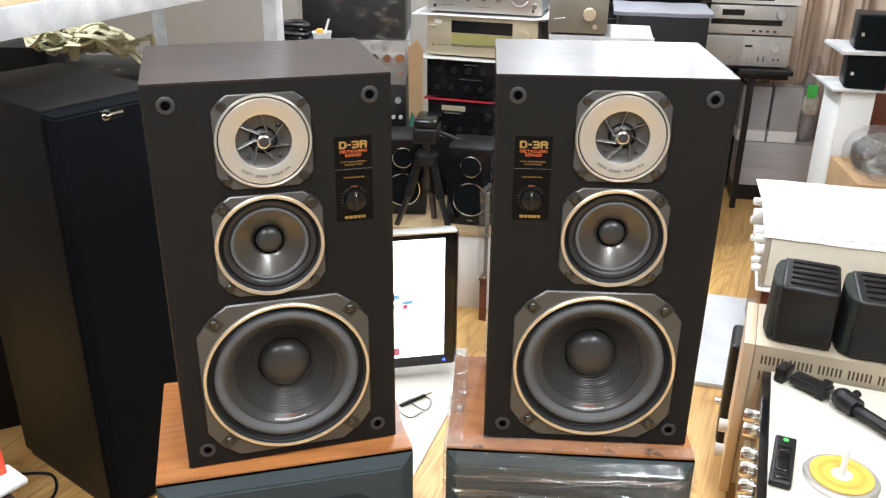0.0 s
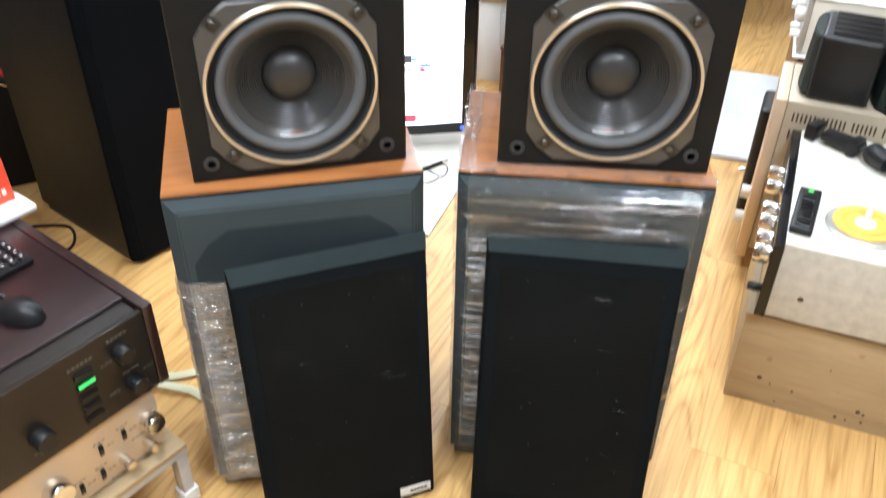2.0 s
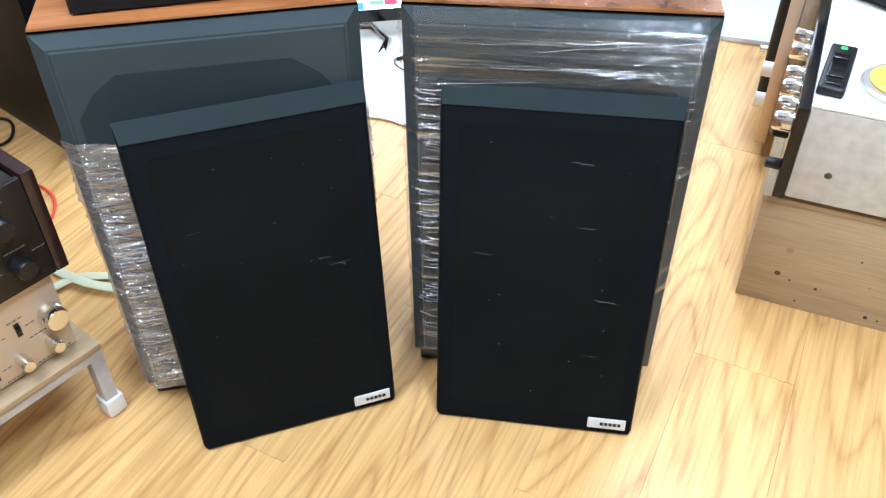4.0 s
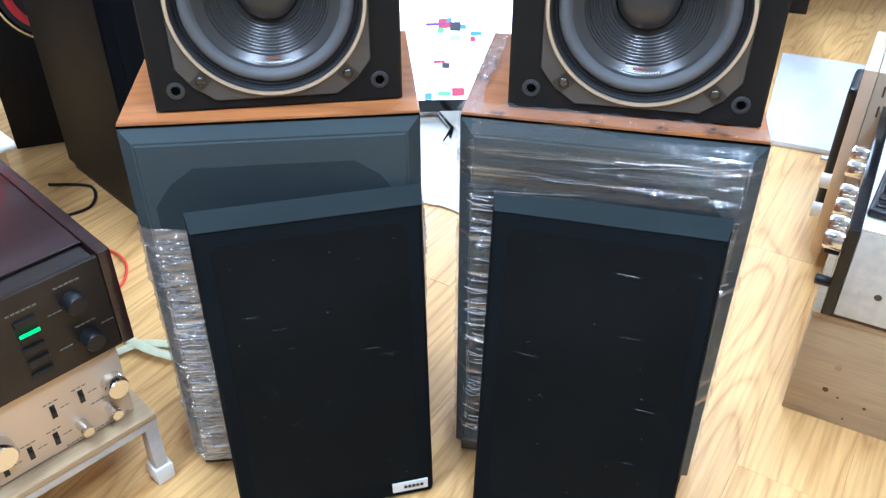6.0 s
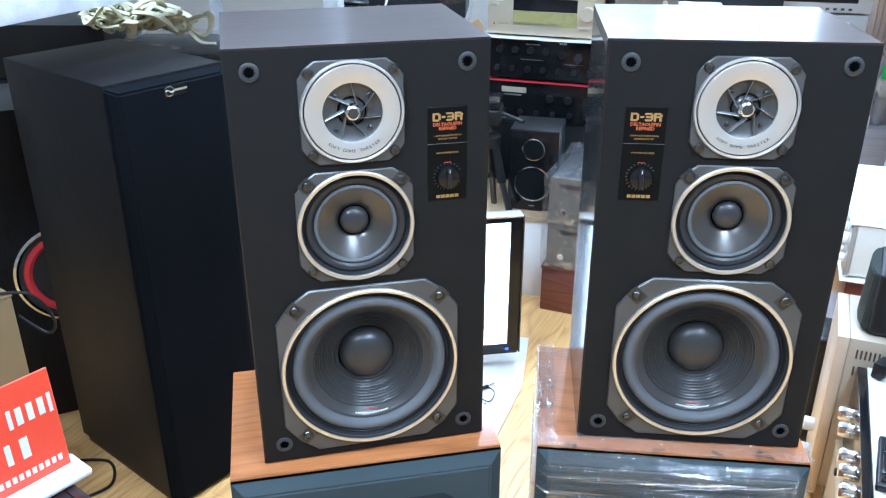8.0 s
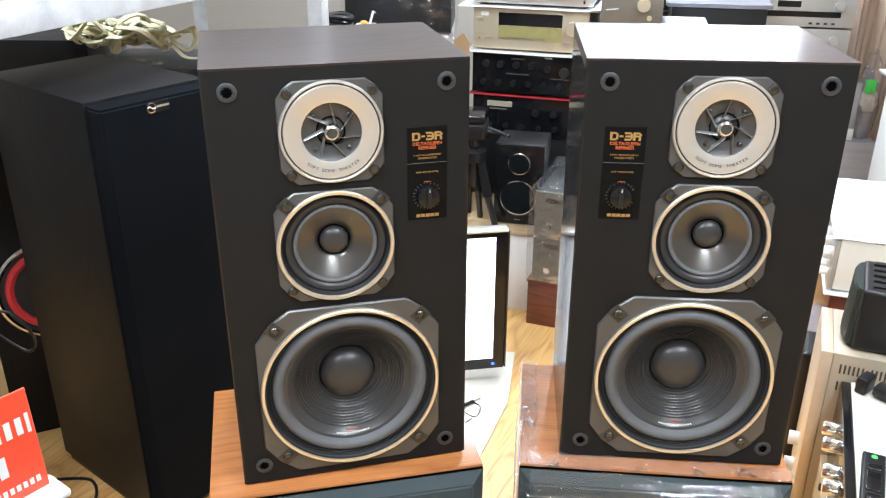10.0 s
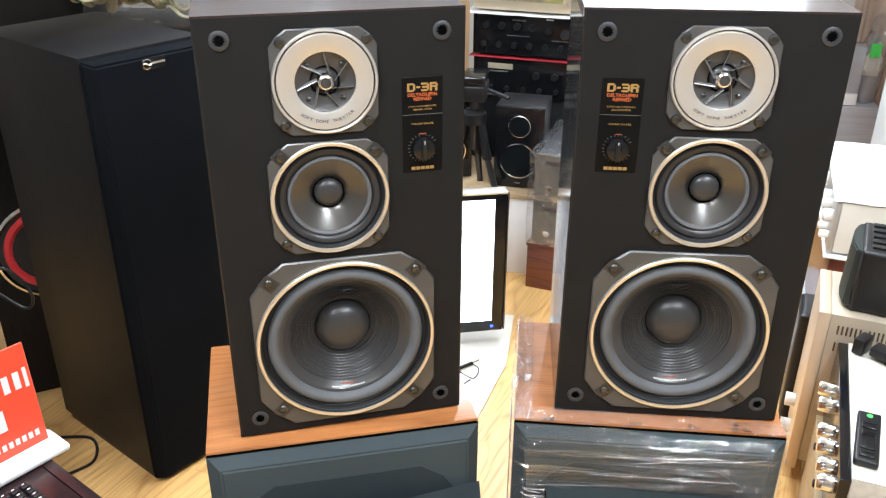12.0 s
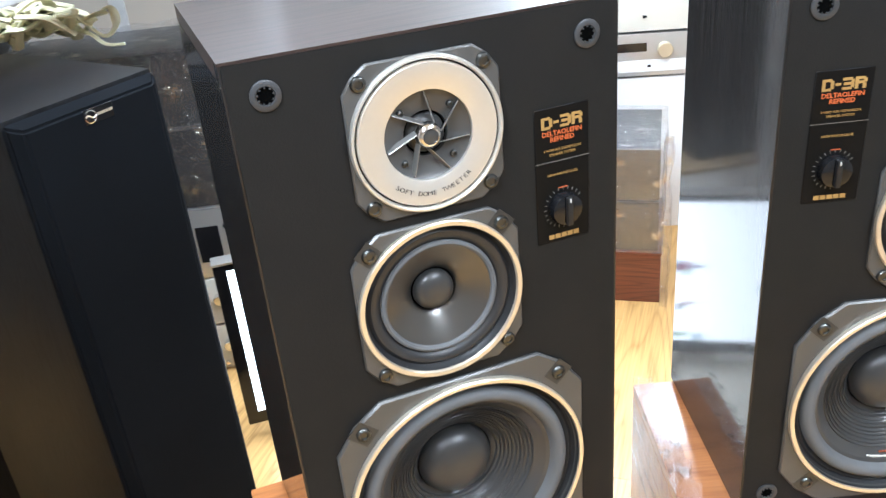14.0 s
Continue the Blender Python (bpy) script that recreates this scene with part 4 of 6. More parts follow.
bm.faces.new(hi)
for i in range(6):
    bm.faces.new((lo[i], lo[(i + 1) % 6], hi[(i + 1) % 6], hi[i]))
bmesh.ops.bevel(bm, geom=list(bm.edges), offset=0.005, segments=2, affect="EDGES")
bmesh.ops.recalc_face_normals(bm, faces=bm.faces)
part("grille", bm, M_NAVY_CLOTH, tower, "blue-black cloth grille")
bg = part("badge", bm_box(0.138, 0.202, -0.0012, 0.001, 1.150, 1.178, 0.0005, 1), M_BLACKGLOSS, tower, "small black badge plate with a ring")
part("ring", bm_lathe([(0.0125, -0.0012), (0.0125, -0.0024), (0.0108, -0.0028), (0.0104, -0.0012)], 0.151, 1.164, 28), M_CHROME, bg)
wave = [(0.151 - 0.011 + 0.022 * i / 10, -0.0022, 1.164 + 0.003 * math.sin(i / 10 * 2 * math.pi)) for i in range(11)]
part("emblem", bm_tube(wave, 0.0014, 6), M_GOLD, bg)
bb = bmesh.new()
for k in range(7):
    bm_box(0.166 + k * 0.0050, 0.1695 + k * 0.0050, -0.0020, -0.0010, 1.162, 1.167, bm=bb)
part("print", bb, M_GOLD, bg, smooth=False)


# ---- generic hi-fi unit ----
def knob(p, x, z, y, r, d, material, label=""):
    return part("knob", bm_lathe([(r, y), (r, y - d * 0.85), (r * 0.88, y - d), (0, y - d)], x, z, 24), material, p, label)


def hifi(name, label, m, w, h, d, face, case, controls, group="", feet=True):
    """A stereo component; its face looks to -y, x from 0 to w, z from 0 to h. controls: kind, x, z, a, b, material."""
    t = thing(name, label, "stereo component", m, group)
    f = 0.012 if feet else 0.0
    part("case", bm_box(0.004, w - 0.004, 0.012, d, f, h - 0.002, 0.003), case, t)
    fp = part("faceplate", bm_box(0, w, 0, 0.0115, f * 0.6, h, 0.002), face, t)
    for k, x, z, a, b, mt in controls:
        if k == "knob":
            knob(fp, x, z, 0.0, a, b, mt)
        elif k == "button":
            part("button", bm_box(x - a, x + a, -0.006, 0.0, z - b, z + b, 0.0012), mt, fp)
        elif k == "slot":
            part("slot", bm_box(x - a, x + a, -0.0012, 0.0, z - b, z + b), mt, fp, smooth=False)
        elif k == "window":
            part("display", bm_box(x - a, x + a, -0.0016, 0.0, z - b, z + b, 0.0006, 1), mt, fp)
        elif k == "bar":
            bb = bmesh.new()
            n = max(1, int(a / 0.004))
            for q in range(n):
                c = x - a + (q + 0.5) * 2 * a / n
                bm_box(c - a / n * 0.75, c + a / n * 0.75, -0.0006, 0.0, z - b, z + b, bm=bb)
            part("print", bb, mt, fp, smooth=False)
    if feet:
        for x in (0.04, w - 0.04):
            for y in (0.05, d - 0.05):
                part("foot", bm_box(x - 0.015, x + 0.015, y - 0.015, y + 0.015, 0, f, 0.002), M_BLACK, t)
    return t


# ---- low bench with two amplifiers ----
BANG = 61.0
bench_m = pose(-0.395, 1.222, 0, 0, 0, BANG)
bench = thing("low_bench", "low plywood bench on worn grey steel legs", "bench", bench_m)
BZ = 0.185
part("top", bm_box(-0.62, -0.001, -0.008, 0.44, BZ - 0.014, BZ, 0.002), M_PLY, bench, "worn plywood top")
part("rail", bm_box(-0.62, 0.0, -0.004, 0.003, BZ - 0.034, BZ - 0.0145, 0.002), M_GALV, bench)
part("rail", bm_box(-0.003, 0.004, 0.004, 0.44, BZ - 0.034, BZ - 0.0145, 0.002), M_GALV, bench)
for x, y in ((-0.026, 0.0), (-0.6, 0.0), (-0.026, 0.41), (-0.6, 0.41)):
    lg = part("leg", bm_box(x, x + 0.026, y, y + 0.026, 0.012, BZ - 0.015, 0.003), M_GALV, bench)
    part("foot_cap", bm_box(x - 0.006, x + 0.033, y - 0.006, y + 0.033, 0, 0.042, 0.007), M_WHITE, lg, "dirty white plastic foot cap")
silver_controls = [("knob", 0.405, 0.095, 0.021, 0.030, M_CHROME), ("knob", 0.335, 0.042, 0.011, 0.030, M_CHROME), ("knob", 0.390, 0.042, 0.011, 0.030, M_CHROME),
                   ("knob", 0.200, 0.085, 0.026, 0.030, M_CHROME), ("knob", 0.10, 0.085, 0.021, 0.030, M_CHROME)]
for x, z in ((0.350, 0.098), (0.300, 0.098), (0.290, 0.040), (0.245, 0.040), (0.200, 0.035), (0.150, 0.040), (0.100, 0.035)):
    silver_controls += [("slot", x, z, 0.0045, 0.014, M_RUBBER), ("button", x, z + 0.004, 0.004, 0.004, M_BLACK), ("bar", x, z + 0.021, 0.014, 0.0010, M_GREYINK), ("bar", x + 0.020, z, 0.009, 0.0008, M_GREYINK)]
silver_controls += [("bar", 0.36, 0.012, 0.06, 0.0012, M_GREYINK), ("bar", 0.39, 0.070, 0.03, 0.0010, M_GREYINK)]
hifi("amplifier", "champagne amplifier with chrome knobs on the low bench", bench_m @ pose(-0.455, 0.022, BZ), 0.43, 0.178, 0.36, M_CHAMP, M_BLACK, silver_controls)
brown = [("knob", 0.375, 0.130, 0.017, 0.026, M_BLACK), ("knob", 0.385, 0.048, 0.017, 0.026, M_BLACK), ("knob", 0.200, 0.060, 0.020, 0.026, M_BLACK), ("knob", 0.09, 0.092, 0.030, 0.030, M_BLACK)]
for k in range(5):
    brown.append(("button", 0.300, 0.130 - k * 0.026, 0.017, 0.006, M_BLACK))
brown += [("bar", 0.300, 0.152, 0.025, 0.0016, M_GREYINK), ("bar", 0.375, 0.162, 0.022, 0.0016, M_GREYINK), ("bar", 0.385, 0.076, 0.018, 0.0012, M_GREYINK), ("bar", 0.345, 0.048, 0.012, 0.0009, M_GREYINK), ("bar", 0.345, 0.120, 0.012, 0.0009, M_GREYINK), ("bar", 0.42, 0.060, 0.012, 0.0009, M_GREYINK), ("bar", 0.20, 0.030, 0.02, 0.0012, M_GREYINK)]
AW, AH, AD = 0.455, 0.190, 0.46
AZ = BZ + 0.179
amp_m = bench_m @ pose(-0.453, 0.000, AZ)
ba = hifi("receiver", "dark bronze receiver in a rosewood case on the other amplifier", amp_m, AW - 0.022, AH - 0.006, AD, M_BROWNFACE, M_BROWNFACE, brown, feet=False)
part("side_cheek", bm_box(AW - 0.0215, AW, -0.002, AD + 0.004, 0, AH, 0.003), M_ROSE, ba, "dark rosewood side")
part("side_cheek", bm_box(-0.02, -0.0005, -0.002, AD + 0.004, 0, AH, 0.003), M_ROSE, ba, "dark rosewood side")
part("wood_top", bm_box(0.001, AW - 0.023, 0.05, AD, AH - 0.0055, AH - 0.001, 0.002), M_ROSE, ba, "dark rosewood top")
part("lamp_strip", bm_box(0.284, 0.316, -0.0075, -0.0062, 0.1080, 0.1140), M_GREENLED, ba, "lit green button edge", smooth=False)
TOPZ = AZ + AH + 0.001

# keyboard, mouse and sign on the receiver
kb = thing("keyboard", "black computer keyboard on the receiver", "keyboard", amp_m @ pose(0.390, 0.262, AH + 0.001, 0, 0, 1))
part("base", bm_box(-0.30, 0.0, 0.0, 0.125, 0, 0.012, 0.004), M_BLACK, kb)
keymesh = bm_box(-0.0078, 0.0078, -0.0078, 0.0078, 0.012, 0.0185, 0.0022, 1)
key0 = part("key", keymesh, M_BLACK, kb)
for r in range(6):
    for c in range(15):
        if r == 0 and c == 0:
            key0.location = (-0.283, 0.014, 0)
            continue
        o = new("key", key0.data)
        o.parent = kb
        o.location = (-0.283 + c * 0.0193, 0.014 + r * 0.0193, 0)
mk = bmesh.new()
for r in range(6):
    for c in range(15):
        bm_box(-0.2865 + c * 0.0193, -0.2815 + c * 0.0193, 0.0155 + r * 0.0193, 0.0185 + r * 0.0193, 0.0186, 0.0188, bm=mk)
tagged(part("key_print", mk, M_WHITEINK, kb, smooth=False), kind="stuff")
ms = thing("mouse", "black computer mouse on the receiver", "mouse", amp_m @ pose(0.29, 0.150, AH + 0.001, 0, 0, 15))
bm = bmesh.new()
bmesh.ops.create_uvsphere(bm, u_segments=24, v_segments=12, radius=1)
for v in bm.verts:
    v.co = Vector((v.co.x * 0.031, v.co.y * 0.055, max(0, v.co.z) * 0.036 * (1 - 0.15 * v.co.y)))
part("body", bm, M_BLACK, ms)
part("wheel", bm_lathe([(0.0, -0.003), (0.010, -0.003), (0.010, 0.003), (0, 0.003)], 0, 0, 16), M_DARKMET, ms, matrix=Matrix.Translation((0, 0.028, 0.028)) @ Matrix.Rotation(math.pi / 2, 4, "Z"))
SG = amp_m @ pose(0.494, 0.442, AH + 0.001, 0, 0, 0) @ Matrix.Diagonal((0.79, 0.79, 0.79, 1))
sg = thing("desk_sign", "red printed card sign on a white stand", "sign", SG)
part("stand", bm_box(-0.34, 0.0, -0.03, 0.07, 0, 0.022, 0.009, 3), M_WHITE, sg, "white plastic stand")
part("card", bm_box(-0.335, -0.022, 0.028, 0.034, 0.020, 0.300, 0.002, 1), M_RED, sg, "red card", matrix=Matrix.Rotation(radians(-4), 4, "X"))
bb = None
for x, z, w, h in ((-0.058, 0.185, 0.011, 0.045), (-0.085, 0.185, 0.011, 0.045), (-0.112, 0.185, 0.011, 0.045), (-0.135, 0.185, 0.006, 0.05), (-0.036, 0.185, 0.005, 0.052),
                   (-0.118, 0.110, 0.016, 0.055), (-0.158, 0.110, 0.010, 0.055), (-0.2, 0.110, 0.016, 0.055), (-0.18, 0.185, 0.02, 0.045), (-0.23, 0.185, 0.02, 0.045)):
    part("print_bar", bm_box(x - w / 2 - 0.002, x + w / 2 + 0.002, 0.0262, 0.0278, z * 1.14 - h / 2, z * 1.14 + h / 2), M_WHITEINK, sg, smooth=False, matrix=Matrix.Rotation(radians(-4), 4, "X"))
for k in range(12):
    part("print_bar", bm_box(-0.050 - k * 0.0165, -0.040 - k * 0.0165, 0.0262, 0.0278, 0.048, 0.064), M_WHITEINK, sg, smooth=False, matrix=Matrix.Rotation(radians(-4), 4, "X"))

# bronze box behind the sign, standing on the floor, and a second speaker
gb = thing("bronze_box", "tall bronze-brown box with a black cable on top", "box", pose(-1.11, 1.66, 0, 0, 0, BANG))
part("body", bm_box(-0.30, 0.10, 0.0, 0.22, 0, 0.775, 0.004), M_GOLDBOX, gb)
part("lid", bm_box(-0.302, 0.102, -0.002, 0.222, 0.776, 0.781, 0.002), M_GOLDBOX, gb)
single("black_cable", bm_tube(spline([(-1.38, 1.46, 0.786), (-1.22, 1.62, 0.786), (-1.11, 1.72, 0.787), (-1.03, 1.765, 0.775), (-1.00, 1.79, 0.70), (-1.03, 1.80, 0.655), (-1.09, 1.79, 0.70)]), 0.0035), M_BLACK, "thin black cable looped over a box", "cable")
rs = thing("floor_speaker", "black floor speaker with a red-ringed woofer", "loudspeaker", pose(-1.355, 2.39, 0, 0, 0, 34))
part("cabinet", bm_box(-0.22, 0.22, 0, 0.34, 0, 1.02, 0.004), M_ASH, rs)
part("trim_ring", bm_lathe([(0.160, 0.0), (0.160, -0.010), (0.152, -0.014), (0.146, -0.010), (0.145, -0.002)], 0, 0.50, 64), M_CHROME, rs)
part("gasket", bm_lathe([(0.146, -0.004), (0.130, -0.004)], 0, 0.50, 64), M_RUBBER, rs)
part("surround", bm_lathe([(0.132, -0.004), (0.128, -0.012), (0.118, -0.014), (0.108, -0.008), (0.106, 0.0)], 0, 0.50, 64), M_REDRUB, rs, "red rubber surround")
part("cone", bm_lathe([(0.107, -0.003), (0.09, -0.0025), (0.045, -0.0022), (0.04, -0.006), (0, -0.012)], 0, 0.50, 48), M_RUBBER, rs)
part("badge", bm_box(0.06, 0.10, -0.003, 0, 0.16, 0.168), M_REDINK, rs, smooth=False)
single("power_cable", bm_tube(spline([(-1.30, 2.10, 0.006), (-1.17, 2.12, 0.008), (-1.11, 2.03, 0.006), (-1.16, 1.95, 0.006), (-1.20, 1.86, 0.006)]), 0.0045), M_BLACK, "black power cable lying on the floor", "cable")
single("red_wire", bm_tube(spline([(-0.90, 1.60, 0.004), (-0.80, 1.60, 0.05), (-0.735, 1.53, 0.22), (-0.725, 1.51, 0.33), (-0.76, 1.47, 0.42)]), 0.0028), M_REDINK, "thin red wire behind the receiver", "wire")
for k, pts in enumerate(([(-0.74, 1.42, 0.012), (-0.66, 1.53, 0.014), (-0.58, 1.56, 0.010), (-0.50, 1.60, 0.012)], [(-0.72, 1.56, 0.008), (-0.62, 1.52, 0.018), (-0.53, 1.515, 0.014), (-0.49, 1.50, 0.010)])):
    single("packing_strap", bm_tube(spline(pts), 0.012, 8, flat=0.12), M_TAPE, "pale green packing strap on the floor", "strap", group="loose straps")

# ---- television on the floor behind ----
TVA = math.degrees(math.atan2(2.86 - 2.60, 0.0 + 0.80))
tv = thing("television", "flat television with a white lit page, on the floor", "television", pose(-0.828, 2.589, 0.0, 0, 0, TVA))
TW = 0.873
part("body", bm_box(0, TW, 0.0, 0.05, 0.055, 0.580, 0.006), M_BLACKGLOSS, tv)
part("top_strip", bm_box(-0.001, TW + 0.001, -0.004, 0.045, 0.5805, 0.588, 0.002), M_SILVER, tv, "silver top edge")
part("side_strip", bm_box(TW + 0.001, TW + 0.006, -0.003, 0.045, 0.06, 0.585, 0.001), M_DARKMET, tv)
sc = part("screen", bm_box(0.034, TW - 0.042, -0.003, -0.0005, 0.100, 0.562), M_SCREEN, tv, "lit white screen", smooth=False)
rng = random.Random(4)
for k in range(26):
    cx, cz = rng.choice(((0.60, 0.12), (0.60, 0.2), (0.61, 0.3), (0.55, 0.35), (0.3, 0.3), (0.2, 0.2))) 
    cx += rng.uniform(-0.06, 0.09)
    cz += rng.uniform(-0.01, 0.05)
    w, hh = rng.uniform(0.008, 0.03), rng.uniform(0.004, 0.016)
    part("page_block", bm_box(cx - w, cx + w, -0.0042, -0.0031, cz - hh, cz + hh), glow("page_ink", rng.choice(((0.85, 0.12, 0.2), (0.2, 0.55, 0.9), (0.35, 0.8, 0.4), (0.9, 0.8, 0.2), (0.3, 0.15, 0.6), (0.12, 0.12, 0.14), (0.8, 0.85, 0.9))), 0.8), sc, smooth=False)
part("led", bm_box(TW - 0.046, TW - 0.036, -0.004, -0.001, 0.073, 0.081), M_LED, tv, "blue power light", smooth=False)
part("neck", bm_box(TW / 2 - 0.05, TW / 2 + 0.05, 0.01, 0.04, 0.01, 0.06, 0.004), M_CHROME, tv)
part("stand", bm_tube([(TW / 2 + 0.16, -0.14, 0.012), (TW / 2 + 0.19, -0.05, 0.014), (TW / 2 + 0.15, 0.07, 0.014), (TW / 2 - 0.15, 0.07, 0.014), (TW / 2 - 0.19, -0.05, 0.014), (TW / 2 - 0.16, -0.14, 0.012)], 0.014, 10, flat=0.7), M_CHROME, tv, "curved chrome stand")
# white board under it, with a torn edge
bm = bmesh.new()
edge = [(-0.70, 3.05), (0.03, 3.05), (0.03, 2.72), (-0.03, 2.42)]
xs = np.linspace(-0.06, -0.66, 30)
edge += [(float(x), 2.285 + 0.03 * noise.noise(Vector((float(x) * 9, 0, 0))) + 0.018 * noise.noise(Vector((float(x) * 40, 5, 0)))) for x in xs]
edge += [(-0.70, 2.40)]
a = [bm.verts.new((x, y, 0.001)) for x, y in edge]
b = [bm.verts.new((x, y, 0.007)) for x, y in edge]
bm.faces.new(b)
bm.faces.new(a[::-1])
for i in range(len(edge)):
    bm.faces.new((a[i], a[(i + 1) % len(edge)], b[(i + 1) % len(edge)], b[i]))
bmesh.ops.recalc_face_normals(bm, faces=bm.faces)
single("cardboard_sheet", bm, M_CREAM, "cream cardboard sheet with a torn edge on the floor", "cardboard", smooth=False)
jc = thing("audio_cable", "thin black cable with a jack plug on the card", "cable", pose(-0.12, 2.64, 0.008))
part("lead", bm_tube(spline([(-0.02, 0.03, 0.002), (0.0, 0.0, 0.003), (0.05, -0.03, 0.002), (0.06, 0.03, 0.002), (0.02, 0.05, 0.002), (-0.05, -0.02, 0.002), (0.0, -0.08, 0.002), (0.04, -0.04, 0.002)], 6), 0.0016, 6), M_BLACK, jc)
part("plug", bm_tube([(-0.04, -0.02, 0.006), (0.035, 0.055, 0.006)], 0.006, 8), M_BLACK, jc)
part("tip", bm_tube([(0.035, 0.055, 0.006), (0.055, 0.075, 0.006)], 0.003, 8), M_CHROME, jc)

# ---- wooden crate, amplifiers and small things on the east side ----
CA = -13.5
cr_m = pose(0.773, 1.730, 0, 0, 0, CA)
cr = thing("plywood_crate", "worn knotty plywood crate on the floor", "crate", cr_m)
CH = 0.257
part("front_board", bm_box(0, 0.62, 0, 0.018, 0, CH, 0.002), M_PLY, cr)
part("side_board", bm_box(0, 0.018, 0.0185, 0.50, 0, CH, 0.002), M_PLY, cr)
part("side_board", bm_box(0.602, 0.62, 0.0185, 0.50, 0, CH, 0.002), M_PLY, cr)
part("back_board", bm_box(0.0185, 0.6015, 0.482, 0.50, 0, CH, 0.002), M_PLY, cr)
part("top_board", bm_box(-0.002, 0.622, -0.003, 0.502, CH + 0.0005, CH + 0.012, 0.002), M_PLY, cr)
rng = random.Random(9)
for k in range(26):
    x, z, r = rng.uniform(0.02, 0.5), rng.uniform(0.02, 0.24), rng.uniform(0.002, 0.008)
    part("knot", bm_lathe([(r, -0.0004), (r * 0.6, -0.0008), (0, -0.0008)], x, z, 10), M_CARD if k % 3 == 0 else M_GAP, cr)
A1 = pose(0.762, 1.715, 0, 0, 0, CA) @ pose(0.020, 0.0, 0.275)
A1H = 0.205
a1 = thing("amplifier", "cream amplifier with black faceplate and chrome knobs, on a crate", "stereo component", A1)
part("case", bm_box(0.022, 0.44, 0.0, 0.552, 0.010, A1H, 0.004), M_SPECK, a1, "speckled beige steel case")
part("lid", bm_box(0.022, 0.44, 0.001, 0.551, A1H + 0.0005, A1H + 0.004, 0.001), M_CREAM, a1, "cream white lid")
fp1 = part("faceplate", bm_box(0, 0.0215, -0.004, 0.556, 0.006, A1H - 0.002, 0.002), M_BLACKGLOSS, a1, "gloss black faceplate")
for k, (yy, zz) in enumerate(((0.06, 0.135), (0.12, 0.135), (0.19, 0.135), (0.25, 0.135), (0.36, 0.135), (0.43, 0.135))):
    part("knob", bm_lathe([(0.019, 0), (0.019, -0.028), (0.016, -0.034), (0.0, -0.034)], 0, 0, 24), M_CHROME, fp1, matrix=Matrix.Translation((0, yy, zz)) @ Matrix.Rotation(-math.pi / 2, 4, "Z"))
for k, (yy, zz) in enumerate(((0.03, 0.06), (0.05, 0.045), (0.16, 0.05), (0.3, 0.05))):
    part("switch", bm_lathe([(0.010, 0), (0.010, -0.026), (0.007, -0.028), (0, -0.028)], 0, 0, 12), M_BLACK, fp1, matrix=Matrix.Translation((0, yy, zz)) @ Matrix.Rotation(-math.pi / 2, 4, "Z"))
part("screw_hole", bm_lathe([(0.007, -0.0006), (0.006, -0.0012), (0, -0.0008)], 0.085, 0.075, 14), M_GAP, a1)
for x in (0.05, 0.36):
    for y in (0.05, 0.46):
        part("foot", bm_box(x, x + 0.03, y, y + 0.03, -0.0053, 0.011), M_BLACK, a1)
RX = Matrix.Rotation(-math.pi / 2, 4, "X")
LID = A1 @ pose(0, 0, A1H + 0.0045)
rm = thing("remote_control", "small black remote control with a green sticker", "remote control", LID @ pose(0.052, 0.130, 0, 0, 0, -4))
part("body", bm_box(-0.024, 0.024, -0.088, 0.098, 0, 0.018, 0.006, 3), M_BLACK, rm)
part("sticker", bm_lathe([(0.0065, -0.0181), (0.0065, -0.0187), (0, -0.0187)], 0, 0.080, 20), M_GREENTAB, rm, "round green sticker", matrix=RX)
for y, hl in ((0.040, 0.010), (-0.012, 0.034), (-0.066, 0.009)):
    part("button", bm_box(-0.015, 0.015, y - hl, y + hl, 0.0165, 0.0215, 0.0024, 3), M_BLACKGLOSS, rm)
sp = thing("disc_spindle", "low spindle base with printed yellow discs", "disc spindle", LID @ pose(0.176, 0.128, 0))
part("base", bm_lathe([(0.082, 0), (0.082, -0.006), (0.078, -0.010), (0, -0.010)], 0, 0, 48), M_SILVER, sp, matrix=RX)
dsc = part("disc", bm_lathe([(0.0225, -0.011), (0.0225, -0.0135), (0.068, -0.0135), (0.068, -0.011)], 0, 0, 48), M_YELLOW, sp, "yellow printed disc", matrix=RX)
part("hub_print", bm_lathe([(0.0075, -0.0137), (0.0225, -0.0137)], 0, 0, 32), M_PAPER, dsc, matrix=RX)
part("print", bm_lathe([(0.040, -0.01375), (0.052, -0.01375)], 0, 0, 32), M_ORANGE, dsc, matrix=RX)
part("pole", bm_lathe([(0.0075, -0.010), (0.0065, -0.075), (0.004, -0.079), (0, -0.079)], 0, 0, 16), M_WHITE, sp, matrix=RX)
th = thing("phone_tripod", "black folded phone tripod lying on the lid", "tripod", LID)
part("clamp", bm_box(-0.050, 0.052, -0.022, 0.022, 0.010, 0.034, 0.005), M_BLACK, th, matrix=pose(0.118, 0.482, 0, 0, 0, -29))
part("jaw", bm_box(-0.014, 0.014, -0.026, 0.026, 0.0, 0.044, 0.006), M_BLACK, th, matrix=pose(0.050, 0.518, 0, 0, 0, -29))
part("jaw", bm_box(-0.012, 0.012, -0.024, 0.024, 0.0, 0.044, 0.006), M_BLACK, th, matrix=pose(0.148, 0.466, 0, 0, 0, -29))
bm = bmesh.new()
bmesh.ops.create_uvsphere(bm, u_segments=20, v_segments=12, radius=0.027)
part("ball_head", bm, M_BLACK, th, matrix=pose(0.190, 0.432, 0.028))
